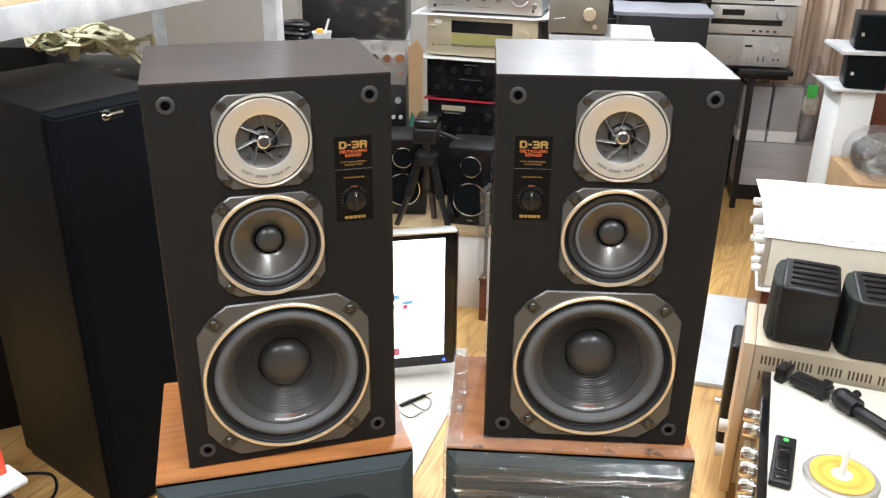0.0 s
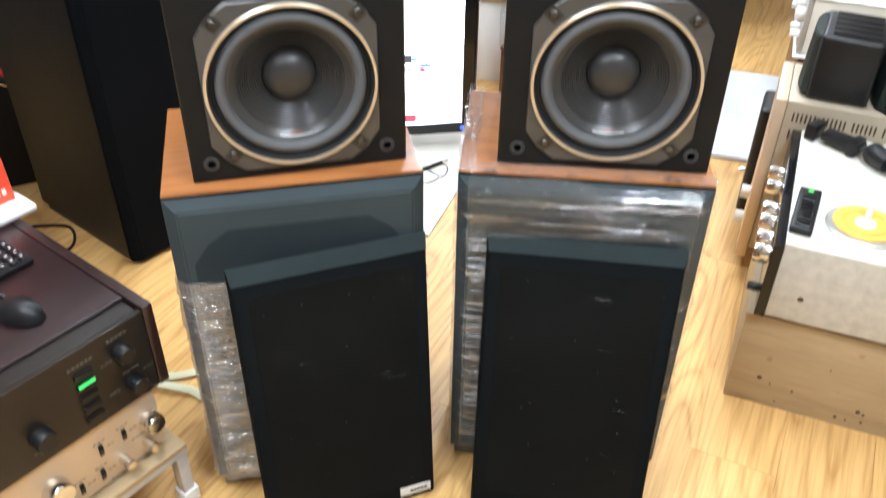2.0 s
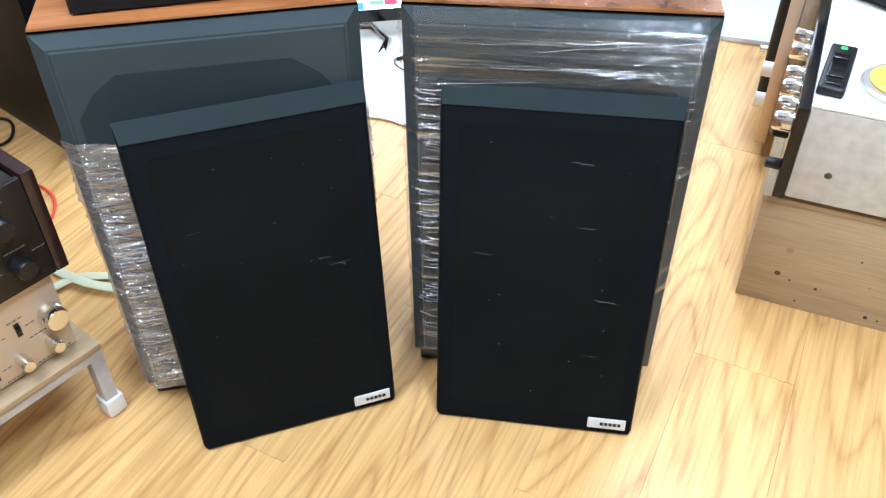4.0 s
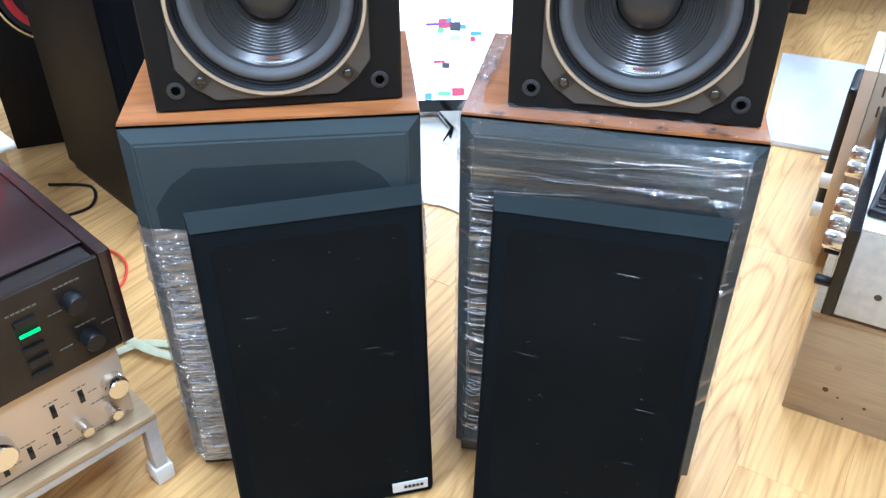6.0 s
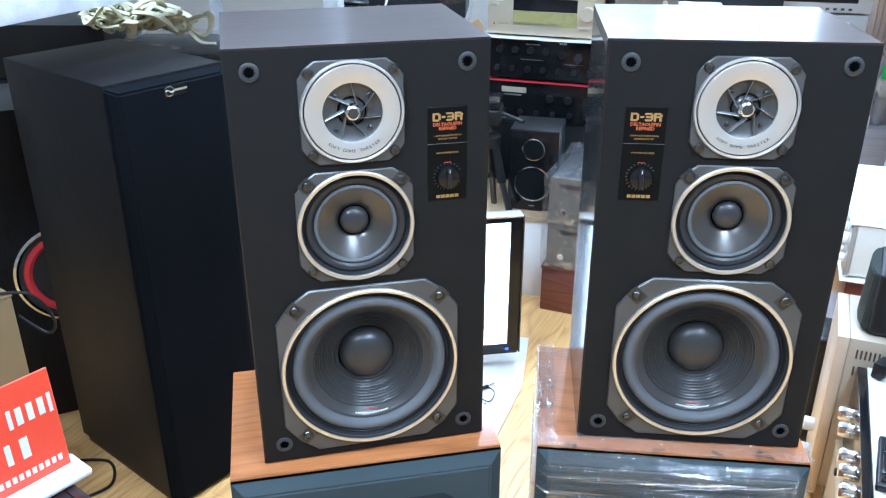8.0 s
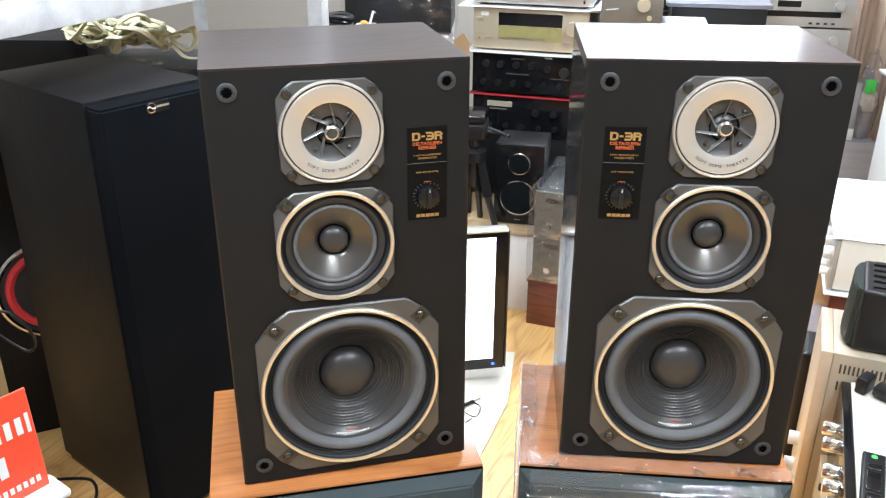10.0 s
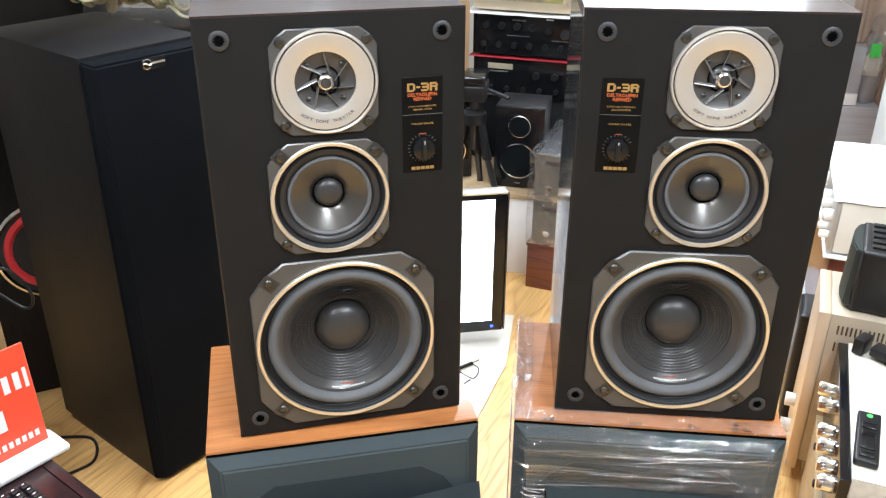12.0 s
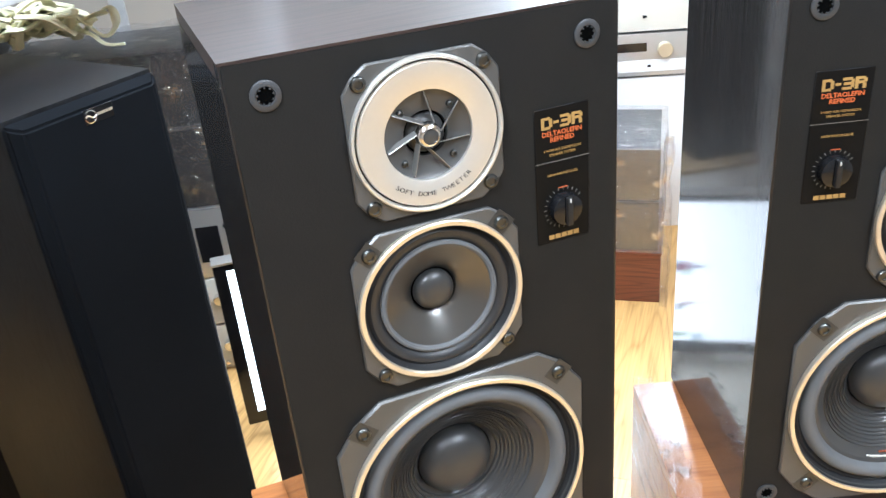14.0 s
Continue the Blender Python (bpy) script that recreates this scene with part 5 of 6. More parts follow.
part("collar", bm_tube([(0.192, 0.428, 0.028), (0.222, 0.398, 0.026)], 0.025, 14), M_BLACK, th)
for k in (-1, 0, 1):
    part("leg", bm_tube([(0.215, 0.405 + k * 0.006, 0.024), (0.400, 0.235 + k * 0.016, 0.016 + (k == 0) * 0.012)], 0.0125, 10), M_BLACK, th)
part("lock_knob", bm_tube([(0.212, 0.432, 0.034), (0.224, 0.452, 0.038)], 0.011, 10), M_BLACK, th)

# tall champagne component standing on its end, on a low plinth of wood
sb = single("wood_block", bm_box(0, 0.42, 0, 0.22, 0, 0.075, 0.003), M_PLY, "low plywood block under a component", "block", pose(0.912, 2.290, 0, 0, 0, CA))
A2 = pose(0.855, 2.272, 0.076, 0, 0, CA)
a2 = thing("amplifier", "champagne amplifier standing on its end", "stereo component", A2)
A2H = 0.475
part("case", bm_box(0.030, 0.47, 0.004, 0.265, 0, A2H - 0.002, 0.004), M_TAN, a2, "tan steel case with vents")
fp2 = part("faceplate", bm_box(0, 0.0295, 0, 0.260, -0.03, A2H, 0.003), M_CHAMP, a2, "champagne aluminium faceplate")
for row, zz in ((0, 0.430), (1, 0.380)):
    for k in range(34):
        if k % 7 == 6:
            continue
        part("vent_slot", bm_box(0.050 + k * 0.0105, 0.0545 + k * 0.0105, 0.0025, 0.0045, zz - 0.013, zz + 0.013), M_GAP, a2, smooth=False)
for zz in (0.02, 0.11):
    part("knob", bm_lathe([(0.020, 0), (0.020, -0.026), (0, -0.026)], 0, 0, 20), M_WHITE, fp2, matrix=Matrix.Translation((0, 0.13, zz)) @ Matrix.Rotation(-math.pi / 2, 4, "Z"))
for i, (dx, dy, rz) in enumerate(((0.045, 0.035, -3), (0.235, 0.010, 2))):
    c = thing("satellite_speaker", "small ribbed black satellite speaker on the amplifier", "loudspeaker", A2 @ pose(dx, dy, A2H + 0.001, 0, 0, rz), "two small satellite speakers")
    part("body", bm_box(0.022, 0.172, 0.0, 0.205, 0, 0.170, 0.012, 3), M_BLACK, c)
    bm = bmesh.new()
    pr = [(0.0215, 0.006), (0.0215, 0.199), (0.006, 0.190), (-0.004, 0.150), (-0.006, 0.1025), (-0.004, 0.055), (0.006, 0.015)]
    lo = [bm.verts.new((x, y, 0.008)) for x, y in pr]
    hi = [bm.verts.new((x + 0.006, y, 0.165)) for x, y in pr]
    bm.faces.new(lo)
    bm.faces.new(hi[::-1])
    for k in range(7):
        bm.faces.new((lo[k], hi[k], hi[(k + 1) % 7], lo[(k + 1) % 7]))
    bmesh.ops.recalc_face_normals(bm, faces=bm.faces)
    bmesh.ops.bevel(bm, geom=list(bm.edges), offset=0.003, segments=2, affect="EDGES")
    part("grille", bm, mat("green_black_mesh", (0.010, 0.018, 0.014), 0.6, fine=900, bump=0.4, dist=0.001) if i == 0 else bpy.data.materials["green_black_mesh"], c, "curved dark mesh grille")
    for k in range(5):
        part("rib", bm_box(0.045, 0.160, 0.025 + k * 0.036, 0.045 + k * 0.036, 0.1695, 0.1755, 0.003), M_BLACK, c)
slab = thing("black_component", "black rounded component standing on its edge on the floor", "stereo component", pose(0.893, 2.545, 0, 0, 0, CA))
part("body", bm_box(0.0, 0.06, 0, 0.16, 0.012, 0.385, 0.020, 4), M_BLACK, slab)
part("foot", bm_box(0.006, 0.054, 0.01, 0.05, 0, 0.013, 0.002), M_RUBBER, slab)
part("knob", bm_lathe([(0.012, 0), (0.012, -0.02), (0, -0.02)], 0, 0, 16), M_CHROME, slab, matrix=Matrix.Translation((0, 0.06, 0.14)) @ Matrix.Rotation(-math.pi / 2, 4, "Z"))

# white amplifier under paper, on a wooden cabinet
WA = -11.0
cb_m = pose(1.055, 2.93, 0, 0, 0, WA)
cab = thing("wooden_cabinet", "red-brown wooden cabinet under a white amplifier", "cabinet", cb_m)
part("body", bm_box(0.01, 0.50, 0.0, 0.60, 0.02, 0.395, 0.003), M_MAHOG, cab)
part("plinth", bm_box(0.02, 0.49, 0.01, 0.59, 0, 0.02), M_BLACK, cab)
single("white_cloth", bm_box(-0.012, 0.46, -0.012, 0.61, 0.397, 0.404, 0.003), M_PAPER, "white cloth spread on the wooden cabinet", "cloth", cb_m)
a3 = thing("amplifier", "white amplifier with round white knobs, under sheets of paper", "stereo component", cb_m @ pose(0.0, 0.005, 0.405))
A3H = 0.185
part("case", bm_box(0.012, 0.44, 0.0, 0.59, 0.008, A3H, 0.005), M_CREAM, a3)
fp3 = part("faceplate", bm_box(-0.004, 0.0115, -0.003, 0.593, 0.004, A3H - 0.002, 0.003), M_SILVER, a3)
for k, (yy, zz, r) in enumerate(((0.05, 0.12, 0.020), (0.05, 0.05, 0.013), (0.12, 0.05, 0.013), (0.13, 0.13, 0.016), (0.22, 0.12, 0.024), (0.33, 0.05, 0.013), (0.4, 0.12, 0.024), (0.5, 0.06, 0.016), (0.52, 0.13, 0.016))):
    part("knob", bm_lathe([(r, 0), (r, -0.026), (r * 0.8, -0.030), (0, -0.030)], 0, 0, 20), M_WHITE, fp3, matrix=Matrix.Translation((-0.004, yy, zz)) @ Matrix.Rotation(-math.pi / 2, 4, "Z"))
for x in (0.05, 0.38):
    for y in (0.04, 0.52):
        part("foot", bm_box(x, x + 0.03, y, y + 0.03, 0, 0.009), M_BLACK, a3)
for k, (dx, dy, rz, dz) in enumerate(((-0.012, 0.0, 0.0, 0.0), (0.01, 0.03, 4.0, 0.006))):
    bm = bmesh.new()
    nx, ny = 14, 18
    g = []
    for j in range(ny + 1):
        g.append([bm.verts.new((dx + 0.50 * i / nx, dy + 0.575 * j / ny, A3H + 0.4075 + dz + 0.006 * abs(noise.noise(Vector((i * 0.35, j * 0.3, k * 3.0)))))) for i in range(nx + 1)])
    for j in range(ny):
        for i in range(nx):
            bm.faces.new((g[j][i], g[j][i + 1], g[j + 1][i + 1], g[j + 1][i]))
    ex = bmesh.ops.extrude_face_region(bm, geom=bm.faces[:])
    bmesh.ops.translate(bm, verts=[v for v in ex["geom"] if isinstance(v, bmesh.types.BMVert)], vec=(0, 0, 0.003))
    bmesh.ops.recalc_face_normals(bm, faces=bm.faces)
    single("paper_sheet", bm, M_PAPER, "large white paper sheet over the amplifier", "paper", cb_m @ pose(0, 0, 0, 0, 0, rz), "paper sheets")
bm = bm_box(0, 0.50, 0, 0.75, 0.0, 0.018, 0.003)
single("foam_sheet", bm, M_FOAM, "white packing foam sheet lying on the floor", "foam sheet", pose(0.76, 2.93, 0.001, 0, 0, -8))

single("red_cable", bm_tube(spline([(-0.961, 1.853, 0.006), (-0.911, 1.844, 0.006), (-0.858, 1.807, 0.006), (-0.827, 1.748, 0.006), (-0.825, 1.699, 0.006), (-0.837, 1.679, 0.006)], 6), 0.004, 8), M_RED, "thin red cable curled on the floor", "cable")


# ---- soft wrapped shapes ----
def bm_wrap(x0, x1, y0, y1, z0, z1, amp, sd, n=10):
    """A box-shaped sheet of film with loose creases."""
    bm = bm_box(x0, x1, y0, y1, z0, z1)
    bmesh.ops.subdivide_edges(bm, edges=bm.edges[:], cuts=n, use_grid_fill=True)
    for v in bm.verts:
        p = v.co
        d = Vector((noise.noise(p * 14 + Vector((sd, 0, 0))), noise.noise(p * 14 + Vector((0, sd, 0))), noise.noise(p * 17 + Vector((0, 0, sd))))) * amp
        v.co = p + d + (p - Vector(((x0 + x1) / 2, (y0 + y1) / 2, (z0 + z1) / 2))).normalized() * amp * 0.6
        v.co.z = max(v.co.z, z0)
    return bm


def bm_lump(x, y, z, rx, ry, rz, sd, rough=0.3, sub=3):
    """A crumpled, flat-bottomed lump that stands on z."""
    bm = bmesh.new()
    bmesh.ops.create_icosphere(bm, subdivisions=sub, radius=1)
    for v in bm.verts:
        k = 1 + rough * noise.noise(v.co * 2.4 + Vector((sd, sd, 0))) + rough * 0.5 * noise.noise(v.co * 6 + Vector((0, sd, 0)))
        v.co = Vector((x + v.co.x * rx * k, y + v.co.y * ry * k, z + max(0.0, (v.co.z * k + 0.75) / 1.75) * rz))
    return bm


# ---- low white bench with two small speakers and a tripod ----
lb = thing("low_shelf", "low white shelf unit with an oak top", "shelf", pose(-0.9, 3.46, 0, 0, 0, -4))
part("front_panel", bm_box(0, 1.02, 0.010, 0.030, 0, 0.335, 0.003), M_WHITE, lb)
part("side_panel", bm_box(1.0, 1.02, 0.0305, 0.40, 0, 0.335, 0.003), M_WHITE, lb)
part("side_panel", bm_box(0, 0.02, 0.0305, 0.40, 0, 0.335, 0.003), M_WHITE, lb)
part("back_panel", bm_box(0.0205, 0.9995, 0.38, 0.40, 0, 0.335), M_WHITE, lb)
part("top", bm_box(-0.01, 1.03, 0.0, 0.41, 0.3355, 0.354, 0.003), M_PLY, lb, "oak board top")
for x, y, rz in ((-0.005, 3.475, -5), (-0.300, 3.555, 6)):
    sp2 = thing("desk_speaker", "small black desk speaker with chrome-ringed drivers", "loudspeaker", pose(x, y, 0.3545, 0, 0, rz), "small desk speakers")
    part("cabinet", bm_box(-0.098, 0.098, 0.006, 0.20, 0, 0.335, 0.006), M_BLACK, sp2)
    fr = part("front", bm_box(-0.098, 0.098, -0.006, 0.0055, 0.002, 0.333, 0.004), M_BLACKGLOSS, sp2, "gloss black front")
    for zz, r in ((0.258, 0.044), (0.116, 0.073)):
        dv = part("driver", bm_lathe([(r * 0.93, -0.006), (r * 0.7, -0.0075), (r * 0.3, -0.0095), (0, -0.010)], 0, zz, 32), M_BLACK_CLOTH, fr, "black mesh driver cover")
        part("ring", bm_lathe([(r, -0.006), (r, -0.010), (r * 0.95, -0.011), (r * 0.925, -0.009), (r * 0.92, -0.006)], 0, zz, 40), M_CHROME, dv)
    part("print", bm_box(-0.012, 0.012, -0.0066, -0.006, 0.020, 0.024), M_GREYINK, fr, smooth=False)
tpd = thing("camera_tripod", "black camera tripod with a pan head on the shelf", "tripod", pose(-0.185, 3.46, 0.3545) @ Matrix.Diagonal((1.45, 1.45, 1.0, 1)))
for a in (200, 320, 80):
    dx, dy = math.cos(radians(a)), math.sin(radians(a)) * 0.55
    lg = part("leg", bm_tube([(dx * 0.02, dy * 0.02, 0.30), (dx * 0.055, dy * 0.055, 0.13)], 0.013, 8), M_BLACK, tpd)
    part("lower_leg", bm_tube([(dx * 0.052, dy * 0.052, 0.14), (dx * 0.090, dy * 0.090, 0.0)], 0.009, 8), M_DARKMET, lg)
part("column", bm_tube([(0, 0, 0.16), (0, 0, 0.37)], 0.013, 10), M_DARKMET, tpd)
part("collar", bm_lathe([(0.034, -0.27), (0.034, -0.31), (0.02, -0.325), (0, -0.325)], 0, 0, 20), M_BLACK, tpd, matrix=RX)
hd = part("head", bm_box(-0.036, 0.036, -0.045, 0.045, 0.365, 0.435, 0.014, 3), M_BLACK, tpd, "black plastic pan head")
part("plate", bm_box(-0.030, 0.034, -0.05, 0.05, 0.4355, 0.468, 0.010, 3), M_BLACKGLOSS, hd)
part("handle", bm_tube([(0.03, 0.01, 0.40), (0.095, -0.03, 0.385)], 0.007, 8), M_BLACK, hd)
part("knob", bm_tube([(0.035, 0.03, 0.37), (0.065, 0.03, 0.37)], 0.012, 10), M_BLACK, hd)

# ---- stack of components behind the shelf ----
st_m = pose(-0.250, 3.93, 0, 0, 0, -9)
S = 1.085
rk = single("black_cabinet", bm_box(0, 0.50, 0.02, 0.42, 0, 0.595, 0.004), M_BLACK, "black cabinet carrying a stack of components", "cabinet", st_m)


def row_of(n, x0, x1, z, r, d, material):
    return [("knob", x0 + (x1 - x0) * k / max(1, n - 1), z, r, d, material) for k in range(n)]


deck = hifi("cassette_deck", "black component with a lit bronze window", st_m @ pose(0.005, 0.0, 0.597), 0.49, 0.175, 0.36, M_BLACKGLOSS, M_BLACK,
            [("window", 0.12, 0.140, 0.055, 0.012, M_GOLDFACE), ("bar", 0.115, 0.118, 0.04, 0.003, M_GREYINK)] + row_of(6, 0.08, 0.44, 0.045, 0.011, 0.014, M_BLACK) + row_of(3, 0.28, 0.44, 0.11, 0.016, 0.016, M_BLACK))
single("red_cloth", bm_box(-0.015, 0.49, -0.012, 0.33, 0.7735, 0.7765, 0.001), M_REDCLOTH, "thin red cloth between two components", "cloth", st_m)
mix1 = hifi("equaliser", "black component with many knobs", st_m @ pose(0.0, 0.0, 0.7805), 0.49, 0.178, 0.36, M_BLACKGLOSS, M_BLACK,
            row_of(4, 0.06, 0.26, 0.13, 0.015, 0.016, M_BLACK) + row_of(7, 0.05, 0.45, 0.05, 0.013, 0.016, M_BLACK) + [("knob", 0.40, 0.11, 0.020, 0.022, M_DARKMET), ("knob", 0.33, 0.12, 0.014, 0.02, M_BLACK), ("bar", 0.20, 0.155, 0.03, 0.003, M_GREYINK), ("bar", 0.33, 0.165, 0.016, 0.003, M_WHITEINK), ("bar", 0.2, 0.09, 0.05, 0.0015, M_GREYINK), ("bar", 0.38, 0.08, 0.04, 0.0015, M_GREYINK)])
single("foam_sheet", bm_wrap(-0.03, 0.49, -0.03, 0.36, 0.9595, 0.9635, 0.003, 3.0, 8), M_PAPER, "thin white foam sheet between components", "foam sheet", st_m)
gold = hifi("tuner", "pale gold tuner with a dark display and olive scale", st_m @ pose(0.0, 0.0, 0.967), 0.49, 0.178, 0.36, M_GOLDFACE, M_TAN,
            [("window", 0.245, 0.132, 0.135, 0.026, M_DISPLAY), ("window", 0.245, 0.075, 0.135, 0.029, M_OLIVE), ("window", 0.21, 0.052, 0.10, 0.007, M_GOLDFACE), ("bar", 0.28, 0.085, 0.05, 0.002, M_WHITEINK), ("knob", 0.425, 0.105, 0.030, 0.028, M_GOLDFACE), ("window", 0.05, 0.150, 0.016, 0.008, M_PAPER), ("button", 0.03, 0.13, 0.014, 0.006, M_GOLDFACE), ("button", 0.03, 0.05, 0.004, 0.005, M_GOLDINK)] + row_of(5, 0.395, 0.465, 0.045, 0.006, 0.008, M_SILVER) + [("bar", 0.07, 0.05, 0.02, 0.0015, M_GREYINK)])
single("foam_sheet", bm_wrap(-0.06, 0.53, -0.03, 0.36, 1.1465, 1.1505, 0.004, 5.0, 8), M_PAPER, "thin white foam sheet with a curled edge", "foam sheet", st_m)
hifi("amplifier", "silver amplifier with chrome knobs on a stack", st_m @ pose(0.0, 0.0, 1.155), 0.50, 0.165, 0.36, M_SILVER, M_GALV,
     [("knob", 0.09, 0.085, 0.030, 0.034, M_CHROME)] + row_of(3, 0.19, 0.32, 0.075, 0.019, 0.028, M_CHROME) + [("knob", 0.41, 0.085, 0.040, 0.036, M_CHROME), ("button", 0.035, 0.03, 0.005, 0.007, M_BLACK), ("knob", 0.47, 0.045, 0.011, 0.012, M_CHROME), ("button", 0.465, 0.025, 0.004, 0.006, M_BLACK), ("bar", 0.09, 0.035, 0.03, 0.0015, M_GREYINK), ("bar", 0.25, 0.03, 0.03, 0.0015, M_GREYINK), ("bar", 0.03, 0.06, 0.012, 0.0015, M_GREYINK)])
bm = bmesh.new()
g = [[bm.verts.new((0.02 * j + 0.045 * i, -0.05 + 0.05 * j, 0.006 * abs(noise.noise(Vector((i * .6, j * .7, 1)))) + 0.018 * (i / 3) + 0.003)) for i in range(4)] for j in range(6)]
for j in range(5):
    for i in range(3):
        bm.faces.new((g[j][i], g[j][i + 1], g[j + 1][i + 1], g[j + 1][i]))
ex = bmesh.ops.extrude_face_region(bm, geom=bm.faces[:])
bmesh.ops.translate(bm, verts=[v for v in ex["geom"] if isinstance(v, bmesh.types.BMVert)], vec=(0, 0, 0.004))
bmesh.ops.recalc_face_normals(bm, faces=bm.faces)
single("paper_sheet", bm, M_PAPER, "curled white paper sticking out of a stack", "paper", st_m @ pose(0.47, 0.0, 1.1455))

# wrapped dark components and a cardboard flap beside them
wd_m = pose(-0.80, 3.90, 0, 0, 0, 5)
single("black_cabinet", bm_box(0, 0.46, 0, 0.40, 0, 0.62, 0.004), M_BLACK, "black cabinet under wrapped components", "cabinet", wd_m)
hifi("amplifier", "grey amplifier with a row of white buttons", wd_m @ pose(0.0, -0.01, 0.622), 0.455, 0.20, 0.36, M_DARKMET, M_BLACK, row_of(5, 0.30, 0.43, 0.06, 0.009, 0.012, M_WHITE) + row_of(2, 0.32, 0.42, 0.14, 0.016, 0.02, M_CHROME))
hifi("amplifier", "silver amplifier with knobs under film", wd_m @ pose(0.0, -0.012, 0.824), 0.455, 0.20, 0.36, M_SILVER, M_GALV, row_of(4, 0.26, 0.43, 0.13, 0.020, 0.024, M_CHROME) + row_of(5, 0.22, 0.43, 0.06, 0.010, 0.014, M_CHROME))
wc = thing("wrapped_component", "dark component wrapped in clear film", "stereo component", wd_m)
part("case", bm_box(0.0, 0.455, 0.0, 0.36, 1.028, 1.22, 0.006), M_BLACK, wc)
part("film", bm_wrap(-0.012, 0.467, -0.02, 0.37, 1.026, 1.232, 0.012, 7.0, 9), M_DARKBAG, wc, "creased clear film")
w3 = thing("wrapped_component", "black component wrapped in shiny film on top of a stack", "stereo component", wd_m)
part("case", bm_box(0.03, 0.45, 0.0, 0.36, 1.236, 1.43, 0.006), M_BLACK, w3)
part("film", bm_wrap(0.015, 0.465, -0.02, 0.37, 1.236, 1.442, 0.012, 4.0, 9), M_DARKBAG, w3, "creased clear film")
part("film_skirt", bm_wrap(-0.008, 0.463, -0.04, -0.03, 0.83, 1.03, 0.010, 2.0, 8), M_DARKBAG, wc)
bm = bm_prism([(0.0, 0.0), (0.055, 0.0), (0.060, 0.62), (0.035, 0.66), (-0.005, 0.63)], 0, 0.006)
single("cardboard_flap", bm, M_CARD, "torn brown cardboard flap standing between stacks", "cardboard", pose(-0.318, 3.86, 0.40, 6, 0, 8) )
single("cardboard_box", bm_box(-0.335, -0.258, 3.872, 4.20, 0, 0.40, 0.003), M_CARD, "narrow brown cardboard box between stacks", "box")
single("cloth_bundle", bm_lump(-0.290, 3.80, 0.3545, 0.045, 0.04, 0.36, 4.95), mat("green_cloth", (0.02, 0.10, 0.06), 0.85), "crumpled dark green cloth bag", "cloth")

# tall black box on the low shelf, with a coil of cable and a cup on it
box_m = pose(-0.885, 3.52, 0.3545, 0, 0, -4)
tb2 = thing("black_speaker", "plain tall black speaker box on the low shelf", "loudspeaker", box_m)
part("cabinet", bm_box(0.0, 0.30, 0.012, 0.27, 0, 0.705, 0.004), M_BLACK, tb2)
part("front", bm_box(0.003, 0.297, 0.0, 0.0115, 0.004, 0.701, 0.003), M_BLACK_CLOTH, tb2)
coil = thing("cable_coil", "coil of thick black cable on a black box", "cable", box_m @ pose(0.125, 0.10, 0.706))
for k in range(5):
    r, zz, ph = 0.052 + 0.004 * (k % 3), 0.012 + 0.017 * k, 0.7 * k
    pts = [(r * math.cos(a + ph) + 0.004 * math.sin(3 * a + k), r * 0.8 * math.sin(a + ph), zz + 0.004 * math.sin(2 * a + k)) for a in np.linspace(0, 6.1, 26)]
    part("loop", bm_tube(pts, 0.0085, 8), M_BLACKGLOSS if k % 2 else M_DARKMET, coil)
cup = thing("cup", "pale cup holding an orange cap and a white stick", "cup", box_m @ pose(0.245, 0.09, 0.706))
part("body", bm_lathe([(0.0, 0.0), (0.030, 0.0), (0.040, -0.055), (0.0385, -0.055), (0.029, -0.003), (0, -0.003)], 0, 0, 32), M_FOAM, cup, matrix=RX)
part("cap", bm_lathe([(0.014, -0.010), (0.014, -0.062), (0.010, -0.066), (0, -0.066)], -0.010, 0.004, 20), M_ORANGE, cup, "orange plastic cap", matrix=RX)
part("stick", bm_tube([(0.0, 0.0, 0.010), (0.030, 0.004, 0.105)], 0.0045, 8), M_WHITE, cup, "white stick")

# film-wrapped amplifiers on a wooden box
ws_m = pose(0.056, 3.297, 0, 0, 0, -13.0)
ww = 0.434
wb = thing("wooden_box", "polished red-brown wooden box on the floor", "box", ws_m)
part("body", bm_box(0, ww, 0, 0.44, 0, 0.186, 0.004), M_MAHOG, wb)
part("lid", bm_box(-0.004, ww + 0.004, -0.004, 0.444, 0.1865, 0.198, 0.003), M_MAHOG, wb)
for k in range(2):
    z0 = 0.199 + k * 0.188
    wa = hifi("wrapped_amplifier", "grey-bronze amplifier wrapped in clear film", ws_m @ pose(0.012, 0.010, z0), ww - 0.024, 0.178, 0.40, M_TAN if False else mat("grey_bronze_plate", (0.20, 0.185, 0.155), 0.38, 0.6) if k == 0 else bpy.data.materials["grey_bronze_plate"], M_DARKMET,
              [("window", 0.16, 0.145, 0.12, 0.010, M_DARKMET), ("knob", 0.06, 0.045, 0.013, 0.012, M_CHROME), ("window", 0.12, 0.145, 0.05, 0.007, M_MAHOG)], "film-wrapped amplifiers", feet=False)
    part("film", bm_wrap(-0.014, ww - 0.012, -0.016, 0.412, 0.0005, 0.184, 0.009, 3.0 + k * 4, 12), M_BAG, wa, "creased clear film")
single("loose_film", bm_wrap(ww - 0.002, ww + 0.024, -0.02, 0.10, 0.0, 0.575, 0.012, 6.0, 14), M_BAG, "loose hanging clear film beside the amplifiers", "plastic film", ws_m)
